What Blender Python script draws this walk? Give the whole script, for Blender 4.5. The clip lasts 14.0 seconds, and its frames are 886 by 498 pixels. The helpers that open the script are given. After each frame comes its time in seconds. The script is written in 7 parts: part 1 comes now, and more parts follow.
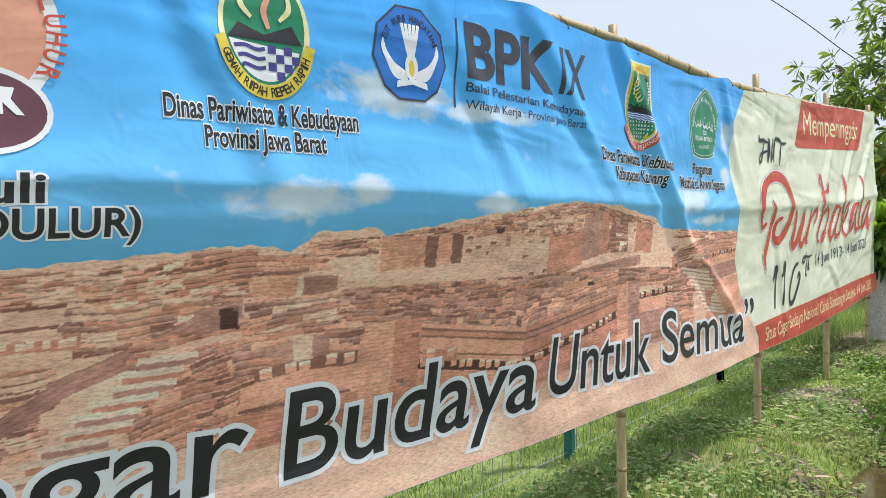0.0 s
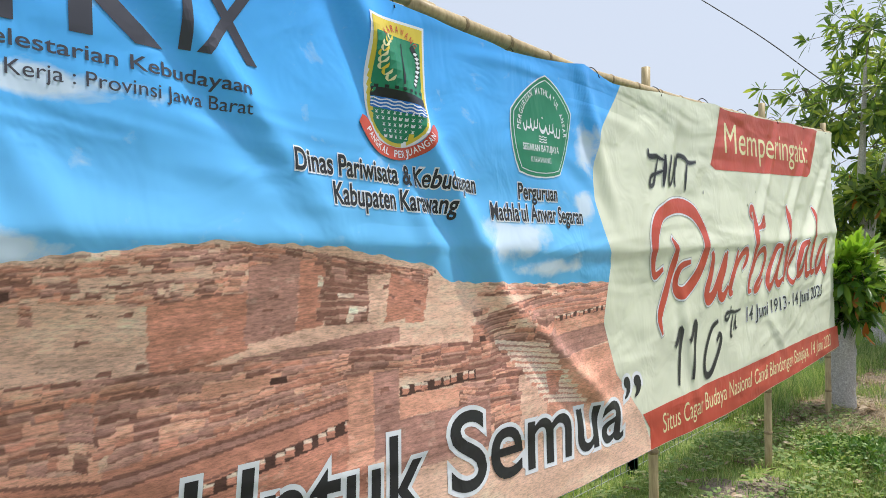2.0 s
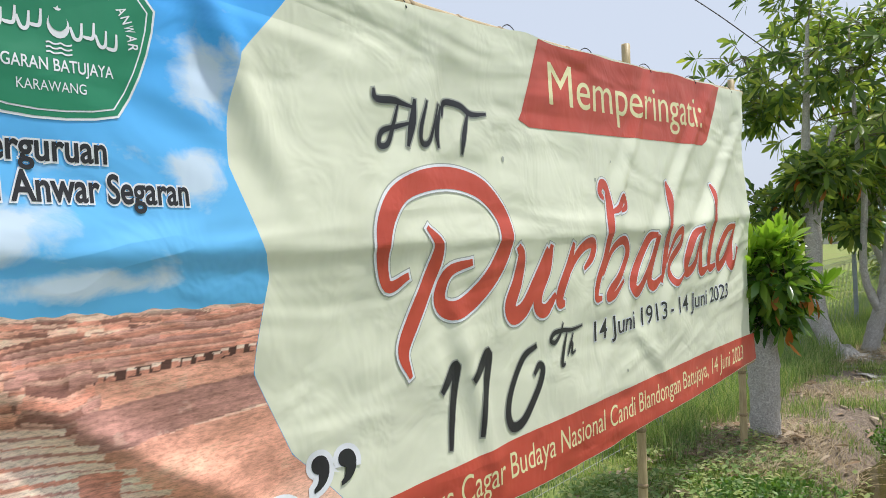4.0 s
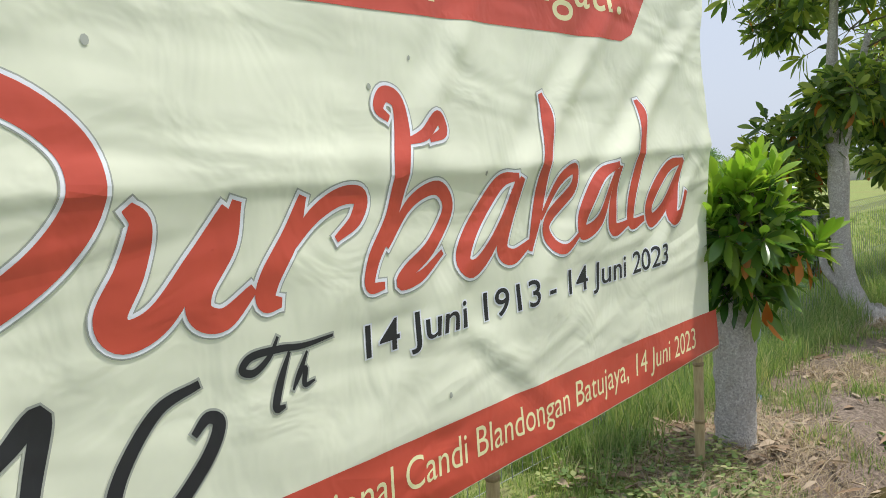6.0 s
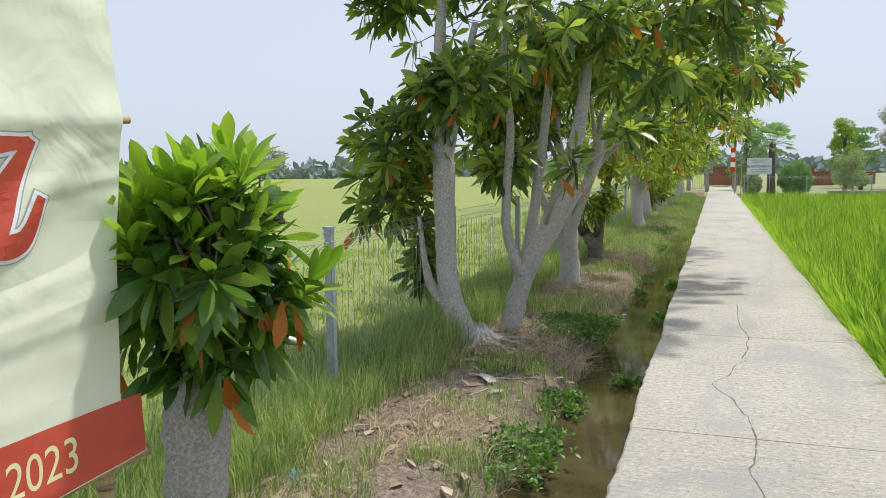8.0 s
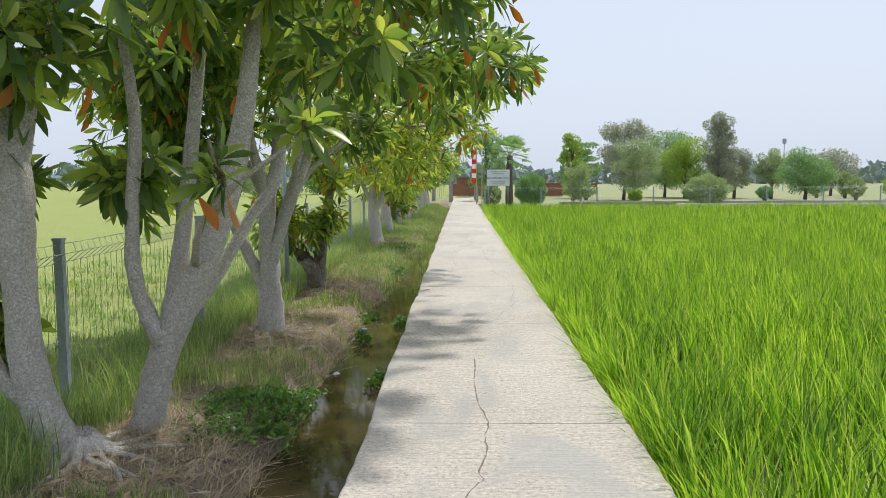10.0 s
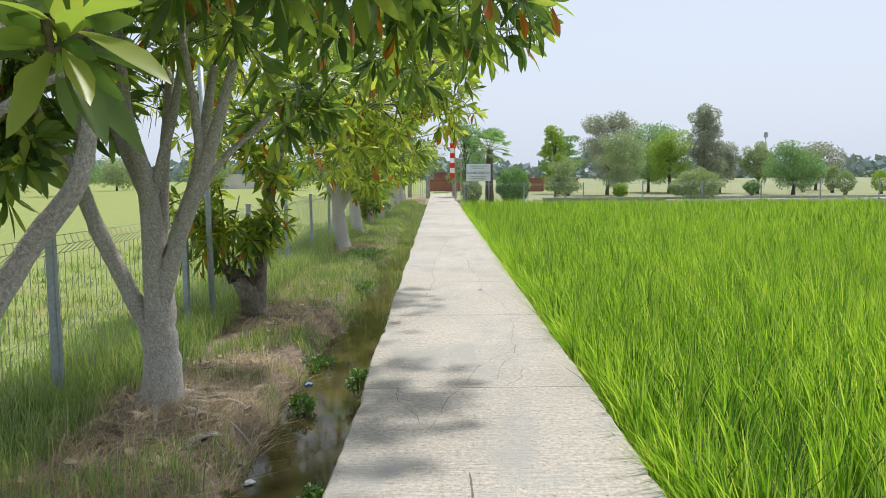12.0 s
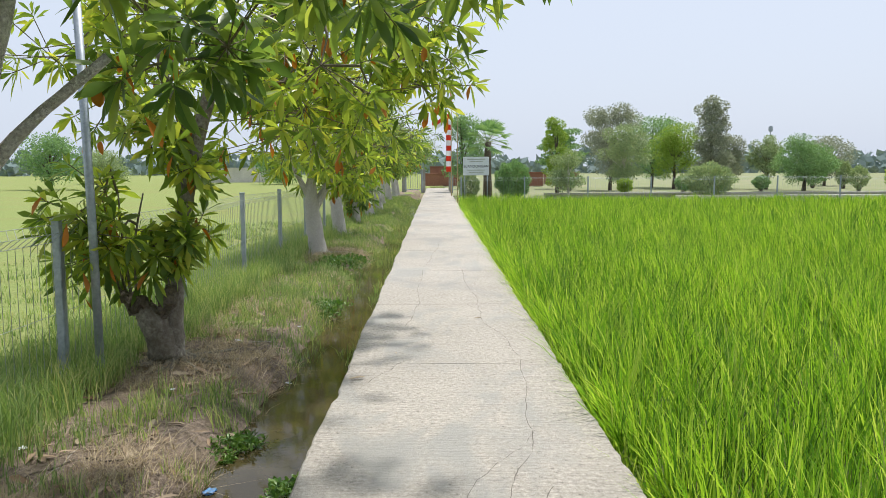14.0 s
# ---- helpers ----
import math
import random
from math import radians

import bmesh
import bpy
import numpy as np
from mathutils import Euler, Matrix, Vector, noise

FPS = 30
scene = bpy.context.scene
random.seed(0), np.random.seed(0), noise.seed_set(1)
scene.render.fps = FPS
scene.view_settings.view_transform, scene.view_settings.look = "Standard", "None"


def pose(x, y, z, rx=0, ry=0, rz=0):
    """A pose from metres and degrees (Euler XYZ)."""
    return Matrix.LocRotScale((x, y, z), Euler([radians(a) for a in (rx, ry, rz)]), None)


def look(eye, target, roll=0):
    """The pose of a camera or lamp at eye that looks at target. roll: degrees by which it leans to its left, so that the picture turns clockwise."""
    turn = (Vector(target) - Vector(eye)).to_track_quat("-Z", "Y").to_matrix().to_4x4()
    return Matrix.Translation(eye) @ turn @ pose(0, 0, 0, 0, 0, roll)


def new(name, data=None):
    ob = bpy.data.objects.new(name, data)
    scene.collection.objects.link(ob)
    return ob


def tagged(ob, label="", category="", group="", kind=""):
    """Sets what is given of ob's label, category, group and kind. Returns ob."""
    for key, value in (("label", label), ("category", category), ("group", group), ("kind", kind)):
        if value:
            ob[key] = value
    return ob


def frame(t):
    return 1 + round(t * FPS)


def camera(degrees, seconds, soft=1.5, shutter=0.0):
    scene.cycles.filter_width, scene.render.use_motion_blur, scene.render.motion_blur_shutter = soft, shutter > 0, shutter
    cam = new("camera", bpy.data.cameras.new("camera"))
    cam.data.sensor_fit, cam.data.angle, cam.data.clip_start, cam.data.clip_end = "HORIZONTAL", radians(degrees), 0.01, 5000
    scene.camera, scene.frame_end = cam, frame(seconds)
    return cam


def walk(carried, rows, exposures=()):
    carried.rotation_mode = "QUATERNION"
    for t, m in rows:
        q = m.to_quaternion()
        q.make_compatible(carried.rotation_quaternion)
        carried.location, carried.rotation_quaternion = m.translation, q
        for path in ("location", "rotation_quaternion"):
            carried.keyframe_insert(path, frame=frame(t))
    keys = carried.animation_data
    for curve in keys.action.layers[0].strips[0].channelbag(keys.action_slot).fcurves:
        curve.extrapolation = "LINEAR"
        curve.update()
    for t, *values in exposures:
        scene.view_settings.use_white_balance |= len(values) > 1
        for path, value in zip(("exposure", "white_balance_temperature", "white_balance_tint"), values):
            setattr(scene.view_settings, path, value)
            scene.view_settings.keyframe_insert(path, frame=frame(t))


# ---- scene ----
cam = camera(59.95, 14.0, 0.42)
PATH = [
    (0.0, -0.013, 0.722, 1.522, 87.81, 1.62, 39.96),
    (0.5, -0.051, 1.2, 1.525, 88.46, 1.5, 39.58),
    (1.0, -0.019, 1.707, 1.519, 89.14, 1.46, 40.16),
    (1.5, -0.082, 2.186, 1.543, 89.83, 1.45, 40.12),
    (2.0, -0.102, 2.696, 1.539, 90.41, 1.42, 39.59),
    (2.5, -0.115, 3.17, 1.531, 90.65, 1.61, 38.56),
    (3.0, -0.137, 3.688, 1.55, 90.47, 1.94, 37.45),
    (3.5, -0.073, 4.174, 1.528, 90.39, 2.33, 37.65),
    (6.0, -0.177, 6.577, 1.501, 85.85, 3.63, 41.85),
    (6.5, -0.206, 7.036, 1.494, 84.62, 3.97, 40.5),
    (7.0, -0.26, 7.562, 1.498, 83.7, 3.17, 35.5),
    (7.5, -0.186, 8.058, 1.482, 83.76, 1.78, 28.14),
    (8.0, -0.086, 8.616, 1.494, 84.28, 0.7, 19.48),
    (8.5, -0.042, 9.177, 1.541, 84.87, 0.19, 12.09),
    (9.0, 0.053, 9.812, 1.527, 85.31, -0.17, 6.09),
    (11.5, 0.043, 13.156, 1.517, 83.98, 0.39, -0.14),
    (12.0, 0.011, 13.789, 1.519, 84.45, 0.43, -0.39),
    (12.5, -0.002, 14.38, 1.536, 84.31, 0.48, -0.47),
    (13.0, 0.062, 15.0, 1.53, 84.02, 0.43, -0.55),
    (13.5, 0.073, 15.599, 1.526, 83.87, 0.27, -0.69),
    (14.0, 0.136, 16.227, 1.489, 84.02, 0.24, -0.57),
]
walk(cam, [(t, pose(*p)) for t, *p in PATH],
     [(0, 0.28), (1.0, 0.24), (2.0, 0.17), (3.5, 0.12), (6.0, 0.10), (8.0, 0.16), (9.5, 0.19), (11.5, 0.22), (14, 0.20)])

# ---- light ----
SUN_ELEV, SUN_AZ = 65.0, 33.0          # degrees; azimuth clockwise from +y
world = bpy.data.worlds.new("world")
scene.world = world
world.use_nodes = True
wn = world.node_tree
bg = wn.nodes["Background"]
sky = wn.nodes.new("ShaderNodeTexSky")
sky.sky_type, sky.sun_disc = "NISHITA", False
sky.sun_elevation, sky.sun_rotation = radians(SUN_ELEV), radians(SUN_AZ)
sky.air_density, sky.dust_density, sky.ozone_density = 1.0, 4.0, 1.0
thin = wn.nodes.new("ShaderNodeVectorMath")
thin.operation = "SCALE"
thin.inputs["Scale"].default_value = 0.1
haze = wn.nodes.new("ShaderNodeMix")
haze.data_type = "RGBA"
haze.inputs[0].default_value = 0.8
haze.inputs[7].default_value = (0.685, 0.76, 0.90, 1)   # the even veil of a hazy tropical sky
wn.links.new(sky.outputs[0], thin.inputs[0])
wn.links.new(thin.outputs[0], haze.inputs[6])
wn.links.new(haze.outputs[2], bg.inputs[0])
bg.inputs[1].default_value = 1.0
sun = new("sun", bpy.data.lights.new("sun", "SUN"))
sun.data.energy, sun.data.angle, sun.data.color = 3.7, radians(3.0), (1.0, 0.965, 0.92)
_e, _a = radians(SUN_ELEV), radians(SUN_AZ)
SUN_TO = Vector((math.sin(_a) * math.cos(_e), math.cos(_a) * math.cos(_e), math.sin(_e)))
sun.matrix_world = look(tuple(SUN_TO * 50), (0, 0, 0))

# ---- materials ----


def ramp(nt, src, stops):
    r = nt.nodes.new("ShaderNodeValToRGB")
    els = r.color_ramp.elements
    while len(els) < len(stops):
        els.new(0.5)
    for e, (p, c) in zip(els, stops):
        e.position, e.color = p, (*c, 1)
    nt.links.new(src, r.inputs[0])
    return r.outputs[0]


def mixed(nt, kind, fac, a, b):
    m = nt.nodes.new("ShaderNodeMix")
    m.data_type, m.blend_type = "RGBA", kind
    for socket, value in ((m.inputs[0], fac), (m.inputs[6], a), (m.inputs[7], b)):
        if isinstance(value, (int, float)):
            socket.default_value = value
        elif isinstance(value, tuple):
            socket.default_value = (*value, 1)
        else:
            nt.links.new(value, socket)
    return m.outputs[2]


def noised(nt, scale, detail=4, rough=0.6, stretch=(1, 1, 1), warp=0.0, turn=(0, 0, 0)):
    at = nt.nodes.new("ShaderNodeNewGeometry").outputs["Position"]
    mp = nt.nodes.new("ShaderNodeMapping")
    mp.inputs["Scale"].default_value, mp.inputs["Rotation"].default_value = stretch, turn
    nt.links.new(at, mp.inputs[0])
    n = nt.nodes.new("ShaderNodeTexNoise")
    n.inputs["Scale"].default_value, n.inputs["Detail"].default_value = scale, detail
    n.inputs["Roughness"].default_value, n.inputs["Distortion"].default_value = rough, warp
    nt.links.new(mp.outputs[0], n.inputs["Vector"])
    return n.outputs[0]


def blank(name, rough=0.6, metal=0.0, spec=0.5):
    m = bpy.data.materials.new(name)
    m.use_nodes = True
    p = m.node_tree.nodes["Principled BSDF"]
    p.inputs["Roughness"].default_value, p.inputs["Metallic"].default_value = rough, metal
    p.inputs["Specular IOR Level"].default_value = spec
    return m, m.node_tree, p


def bumped(nt, p, height, strength, distance):
    b = nt.nodes.new("ShaderNodeBump")
    b.inputs["Strength"].default_value, b.inputs["Distance"].default_value = strength, distance
    nt.links.new(height, b.inputs["Height"])
    nt.links.new(b.outputs[0], p.inputs["Normal"])


def surface(name, dark, light, big=2.0, fine=40.0, rough=0.7, bump=0.3, depth=0.004, metal=0.0, stain=None,
            stretch=(1, 1, 1), spec=0.4):
    """A worn surface: a large and a fine variation of colour, and fine relief."""
    m, nt, p = blank(name, rough, metal, spec)
    f = noised(nt, fine, 5, 0.65, stretch)
    col = ramp(nt, f, [(0.3, dark), (0.7, light)])
    if stain:
        col = mixed(nt, "MIX", ramp(nt, noised(nt, big, 5, 0.6, warp=0.6), [(0.45, (0, 0, 0)), (0.68, (0.8, 0.8, 0.8))]), col, stain)
    else:
        k = ramp(nt, noised(nt, big, 3), [(0.25, (0.82, 0.82, 0.82)), (0.75, (1.12, 1.12, 1.12))])
        col = mixed(nt, "MULTIPLY", 1.0, col, k)
    nt.links.new(col, p.inputs["Base Color"])
    bumped(nt, p, f, bump, depth)
    return m


def leafy(name, tones, rough=0.45, glow=0.35, spec=0.4, patch=0.0):
    """Thin leaves: each takes one of the tones, and some light comes through."""
    m, nt, p = blank(name, rough, 0, spec)
    g = nt.nodes.new("ShaderNodeNewGeometry")
    stops = [(i / max(1, len(tones) - 1), c) for i, c in enumerate(tones)]
    col = ramp(nt, g.outputs["Random Per Island"], stops)
    if patch:
        k = ramp(nt, noised(nt, patch, 3), [(0.3, (0.72, 0.78, 0.8)), (0.7, (1.2, 1.12, 1.0))])
        col = mixed(nt, "MULTIPLY", 1.0, col, k)
    nt.links.new(col, p.inputs["Base Color"])
    tr = nt.nodes.new("ShaderNodeBsdfTranslucent")
    thin_col = mixed(nt, "MULTIPLY", 1.0, col, (1.2, 1.25, 0.7))
    nt.links.new(thin_col, tr.inputs[0])
    mx = nt.nodes.new("ShaderNodeMixShader")
    mx.inputs[0].default_value = glow
    nt.links.new(p.outputs[0], mx.inputs[1])
    nt.links.new(tr.outputs[0], mx.inputs[2])
    nt.links.new(mx.outputs[0], nt.nodes["Material Output"].inputs[0])
    return m


def vinyl_folds(nt, p):
    """Fine slanting pull folds and a crumpled hand over them."""
    add = nt.nodes.new("ShaderNodeMath")
    add.operation = "ADD"
    nt.links.new(ramp(nt, noised(nt, 1.3, 2, 0.5, (1, 0.5, 2.0), 0.9, (0.9, 0, 0)), [(0.35, (0, 0, 0)), (0.65, (1, 1, 1))]), add.inputs[0])
    nt.links.new(noised(nt, 3.5, 3, 0.5, warp=0.8), add.inputs[1])
    bumped(nt, p, add.outputs[0], 0.42, 0.03)


def vinyl(name, c, var=0.05):
    """Printed banner vinyl: a slight sheen, faint dirt and a fine weave."""
    m, nt, p = blank(name, 0.42, 0, 0.45)
    k = ramp(nt, noised(nt, 2.2, 5, 0.6), [(0.3, (1 - 2 * var,) * 3), (0.7, (1 + var,) * 3)])
    nt.links.new(mixed(nt, "MULTIPLY", 1.0, c, k), p.inputs["Base Color"])
    vinyl_folds(nt, p)
    return m


INK, WHITE_INK = vinyl("black_ink", (0.022, 0.022, 0.026)), vinyl("white_ink", (0.84, 0.86, 0.90))
RED_INK, CREAM = vinyl("red_ink", (0.60, 0.085, 0.05)), vinyl("cream_vinyl", (0.80, 0.82, 0.64))
GREEN_INK, BLUE_INK = vinyl("green_ink", (0.015, 0.24, 0.12)), vinyl("blue_ink", (0.02, 0.18, 0.62))
GOLD_INK, GREY_INK = vinyl("yellow_ink", (0.75, 0.58, 0.06)), vinyl("grey_ink", (0.055, 0.055, 0.075))
SHADE_INK, MAROON_INK = vinyl("soft_grey_ink", (0.40, 0.42, 0.36)), vinyl("maroon_ink", (0.14, 0.05, 0.07))
SALMON_INK, NAVY_INK = vinyl("salmon_ink", (0.78, 0.36, 0.25)), vinyl("violet_ink", (0.07, 0.06, 0.28))
BAR_INK = vinyl("pale_yellow_ink", (0.85, 0.80, 0.45))


BANNER_X = -1.9


def sky_vinyl():
    """The printed sky: deep blue above, teal towards the ruins, white clouds with soft edges."""
    m, nt, p = blank("printed_sky_vinyl", 0.4, 0, 0.5)
    at = nt.nodes.new("ShaderNodeNewGeometry").outputs["Position"]
    sp = nt.nodes.new("ShaderNodeSeparateXYZ")
    nt.links.new(at, sp.inputs[0])
    mr = nt.nodes.new("ShaderNodeMapRange")
    mr.inputs[1].default_value, mr.inputs[2].default_value = 1.35, 2.5
    nt.links.new(sp.outputs[2], mr.inputs[0])
    col = ramp(nt, mr.outputs[0], [(0.0, (0.10, 0.41, 0.70)), (0.22, (0.15, 0.53, 0.93)), (0.6, (0.078, 0.455, 0.98)), (1.0, (0.045, 0.385, 0.96))])
    total = None
    for y, z, ry, rz in ((2.80, 1.99, 0.42, 0.12), (2.38, 1.60, 0.34, 0.10), (2.66, 1.64, 0.14, 0.07), (3.32, 1.57, 0.2, 0.07), (5.25, 1.60, 0.34, 0.13), (5.92, 2.02, 0.16, 0.17), (5.55, 1.47, 0.35, 0.05), (1.35, 1.55, 0.2, 0.08), (5.85, 1.75, 0.12, 0.1), (3.35, 1.95, 0.5, 0.05)):
        d = nt.nodes.new("ShaderNodeMapping")
        d.vector_type = "TEXTURE"
        d.inputs["Location"].default_value, d.inputs["Scale"].default_value = (BANNER_X, y, z), (4.0, ry, rz)
        nt.links.new(at, d.inputs[0])
        g = nt.nodes.new("ShaderNodeTexGradient")
        g.gradient_type = "SPHERICAL"
        nt.links.new(d.outputs[0], g.inputs[0])
        if total is None:
            total = g.outputs[1]
        else:
            mx = nt.nodes.new("ShaderNodeMath")
            mx.operation = "MAXIMUM"
            nt.links.new(total, mx.inputs[0])
            nt.links.new(g.outputs[1], mx.inputs[1])
            total = mx.outputs[0]
    cl = nt.nodes.new("ShaderNodeMath")
    cl.operation = "MULTIPLY_ADD"
    nt.links.new(noised(nt, 6.5, 6, 0.6, (1, 1.0, 1.6), 0.4), cl.inputs[0])
    cl.inputs[1].default_value = 1.6
    sh = nt.nodes.new("ShaderNodeMath")
    sh.operation = "SUBTRACT"
    nt.links.new(total, sh.inputs[0])
    sh.inputs[1].default_value = 1.0
    nt.links.new(sh.outputs[0], cl.inputs[2])
    fac = ramp(nt, cl.outputs[0], [(0.0, (0, 0, 0)), (0.42, (0.8, 0.8, 0.8))])
    col = mixed(nt, "MIX", fac, col, (0.72, 0.79, 0.86))
    nt.links.new(col, p.inputs["Base Color"])
    vinyl_folds(nt, p)
    return m


def ruin_vinyl():
    """The printed photograph of ruins: its ink lies on the sheet as a colour layer."""
    m, nt, p = blank("ruin_print", 0.45, 0, 0.4)
    a = nt.nodes.new("ShaderNodeVertexColor")
    a.layer_name = "ink"
    grain = ramp(nt, noised(nt, 75, 5, 0.75, (1, 0.45, 2.2)), [(0.34, (0.66, 0.63, 0.61)), (0.5, (1.0, 1.0, 1.0)), (0.68, (1.26, 1.26, 1.25))])
    nt.links.new(mixed(nt, "MULTIPLY", 1.0, a.outputs[0], grain), p.inputs["Base Color"])
    vinyl_folds(nt, p)
    return m


SKY_PRINT = sky_vinyl()
RUIN_PRINT = ruin_vinyl()
BAMBOO = surface("dry_bamboo", (0.36, 0.26, 0.13), (0.58, 0.46, 0.26), 3, 60, 0.5, 0.15, 0.002, stretch=(1, 1, 0.15))
BAMBOO_NODE = surface("bamboo_node", (0.22, 0.15, 0.08), (0.4, 0.3, 0.16), 3, 60, 0.6)
BARK = surface("pale_bark", (0.32, 0.29, 0.26), (0.84, 0.80, 0.74), 26, 75, 0.9, 1.0, 0.022, stain=(0.44, 0.39, 0.335))
GREY_BARK = surface("grey_brown_bark", (0.12, 0.10, 0.075), (0.36, 0.33, 0.27), 5, 30, 0.9, 1.0, 0.014, stain=(0.12, 0.095, 0.07))
DARK_BARK = surface("dark_bark", (0.07, 0.055, 0.04), (0.17, 0.14, 0.10), 5, 40, 0.9, 0.9, 0.01)
TWIG = surface("twig_bark", (0.10, 0.085, 0.05), (0.22, 0.19, 0.12), 5, 50, 0.85, 0.3, 0.002)
LEAF = leafy("tree_leaf", [(0.065, 0.125, 0.042), (0.12, 0.195, 0.056), (0.185, 0.28, 0.07), (0.28, 0.37, 0.085), (0.41, 0.46, 0.11)], 0.32, 0.58, 0.55, patch=1.3)
LIGHT_LEAF = leafy("light_tree_leaf", [(0.11, 0.18, 0.04), (0.20, 0.285, 0.055), (0.30, 0.39, 0.07), (0.41, 0.49, 0.085), (0.55, 0.54, 0.11)], 0.34, 0.6, 0.4, patch=1.3)
GLOSSY_LEAF = leafy("glossy_dark_leaf", [(0.035, 0.10, 0.016), (0.075, 0.17, 0.024), (0.13, 0.24, 0.034), (0.23, 0.35, 0.05)], 0.25, 0.4, 0.55)
YOUNG_LEAF = leafy("young_leaf", [(0.17, 0.32, 0.03), (0.26, 0.43, 0.045), (0.36, 0.50, 0.07)], 0.3, 0.45, 0.5)
DEAD_LEAF = leafy("orange_dead_leaf", [(0.42, 0.13, 0.015), (0.55, 0.20, 0.03), (0.40, 0.17, 0.06)], 0.55, 0.3)
LITTER_LEAF = leafy("dry_leaf_litter", [(0.26, 0.17, 0.10), (0.38, 0.28, 0.19), (0.50, 0.41, 0.30), (0.18, 0.11, 0.065)], 0.8, 0.05, 0.2)
RICE = leafy("rice_blade", [(0.045, 0.115, 0.018), (0.13, 0.285, 0.026), (0.25, 0.435, 0.036), (0.38, 0.55, 0.065), (0.54, 0.63, 0.15)], 0.42, 0.55, 0.4, patch=0.8)
GRASS = leafy("grass_blade", [(0.135, 0.22, 0.075), (0.225, 0.335, 0.115), (0.32, 0.43, 0.16), (0.56, 0.54, 0.30)], 0.55, 0.45, 0.25, patch=0.9)
STRAW = leafy("dry_grass", [(0.40, 0.32, 0.21), (0.58, 0.48, 0.34), (0.26, 0.19, 0.12)], 0.8, 0.2, 0.2)
WEED = leafy("weed_leaf", [(0.06, 0.14, 0.025), (0.10, 0.21, 0.035), (0.17, 0.28, 0.05)], 0.4, 0.3, 0.4)
# far foliage: aerial haze is put into these colours, paler and greyer
FAR_A = leafy("hazed_foliage_olive", [(0.23, 0.31, 0.17), (0.32, 0.40, 0.21), (0.42, 0.47, 0.27)], 0.7, 0.25, 0.2)
FAR_B = leafy("hazed_foliage_green", [(0.15, 0.27, 0.13), (0.23, 0.37, 0.155), (0.32, 0.46, 0.20)], 0.7, 0.25, 0.2)
FAR_C = leafy("hazed_foliage_grey", [(0.25, 0.28, 0.225), (0.33, 0.355, 0.28), (0.42, 0.43, 0.34)], 0.8, 0.2, 0.2)
FAR_D = leafy("hazed_foliage_yellow", [(0.22, 0.34, 0.055), (0.31, 0.43, 0.085), (0.4, 0.49, 0.13)], 0.7, 0.3, 0.2)
# woods tinted blue-grey: the haze of distance is in the colour
HAZED_WOODS = leafy("distant_woods", [(0.17, 0.23, 0.22), (0.22, 0.28, 0.27), (0.27, 0.33, 0.32)], 0.9, 0.1, 0.1)
SOIL = surface("bank_soil", (0.14, 0.11, 0.083), (0.43, 0.34, 0.27), 1.6, 30, 0.95, 1.0, 0.05, stain=(0.24, 0.19, 0.13), spec=0.12)
MUD = surface("paddy_mud", (0.05, 0.07, 0.022), (0.10, 0.125, 0.036), 1.0, 15, 0.8, 0.6, 0.02, spec=0.2)
MEADOW = surface("meadow", (0.18, 0.23, 0.07), (0.31, 0.355, 0.125), 0.35, 14, 0.95, 0.9, 0.05, stain=(0.26, 0.26, 0.10), spec=0.1)
DRY_LAWN = surface("dry_lawn", (0.19, 0.225, 0.105), (0.29, 0.315, 0.165), 0.3, 12, 0.95, 0.8, 0.04, stain=(0.33, 0.30, 0.20), spec=0.1)
LAWN = surface("short_turf", (0.14, 0.20, 0.045), (0.30, 0.35, 0.11), 1.2, 26, 0.95, 0.8, 0.02, stain=(0.22, 0.17, 0.11), spec=0.1)
STEEL = surface("galvanised_steel", (0.30, 0.34, 0.38), (0.44, 0.48, 0.53), 4, 30, 0.5, 0.1, 0.001, metal=0.5)
WIRE = surface("fence_wire", (0.26, 0.29, 0.26), (0.40, 0.43, 0.39), 4, 30, 0.55, 0.05, 0.001, metal=0.3)
GREEN_STEEL = surface("green_painted_steel", (0.02, 0.12, 0.09), (0.04, 0.19, 0.14), 4, 30, 0.5, 0.1, 0.001)
BRICK = surface("red_brick", (0.20, 0.085, 0.055), (0.36, 0.17, 0.11), 0.8, 8, 0.9, 0.5, 0.01)
PALE_WALL = surface("pale_render", (0.50, 0.47, 0.42), (0.66, 0.63, 0.57), 0.8, 8, 0.9, 0.3, 0.005)
GREY_WALL = surface("grey_render", (0.26, 0.25, 0.23), (0.40, 0.39, 0.36), 0.8, 8, 0.9, 0.3, 0.005)
WHITE_PAINT = surface("white_painted_board", (0.70, 0.73, 0.76), (0.80, 0.82, 0.84), 2, 20, 0.5, 0.1, 0.001)
PLASTIC = surface("white_plastic_rag", (0.55, 0.57, 0.60), (0.80, 0.82, 0.84), 8, 40, 0.4, 0.5, 0.01)
BLUE_PLASTIC = surface("blue_plastic", (0.06, 0.18, 0.42), (0.14, 0.34, 0.62), 8, 40, 0.35, 0.5, 0.01)
FLAG_RED, FLAG_WHITE = surface("flag_red", (0.62, 0.06, 0.03), (0.75, 0.10, 0.05), 2, 20, 0.8), surface("flag_white", (0.75, 0.76, 0.78), (0.84, 0.85, 0.86), 2, 20, 0.8)
CABLE = surface("black_cable", (0.02, 0.02, 0.022), (0.04, 0.04, 0.045), 2, 20, 0.6)


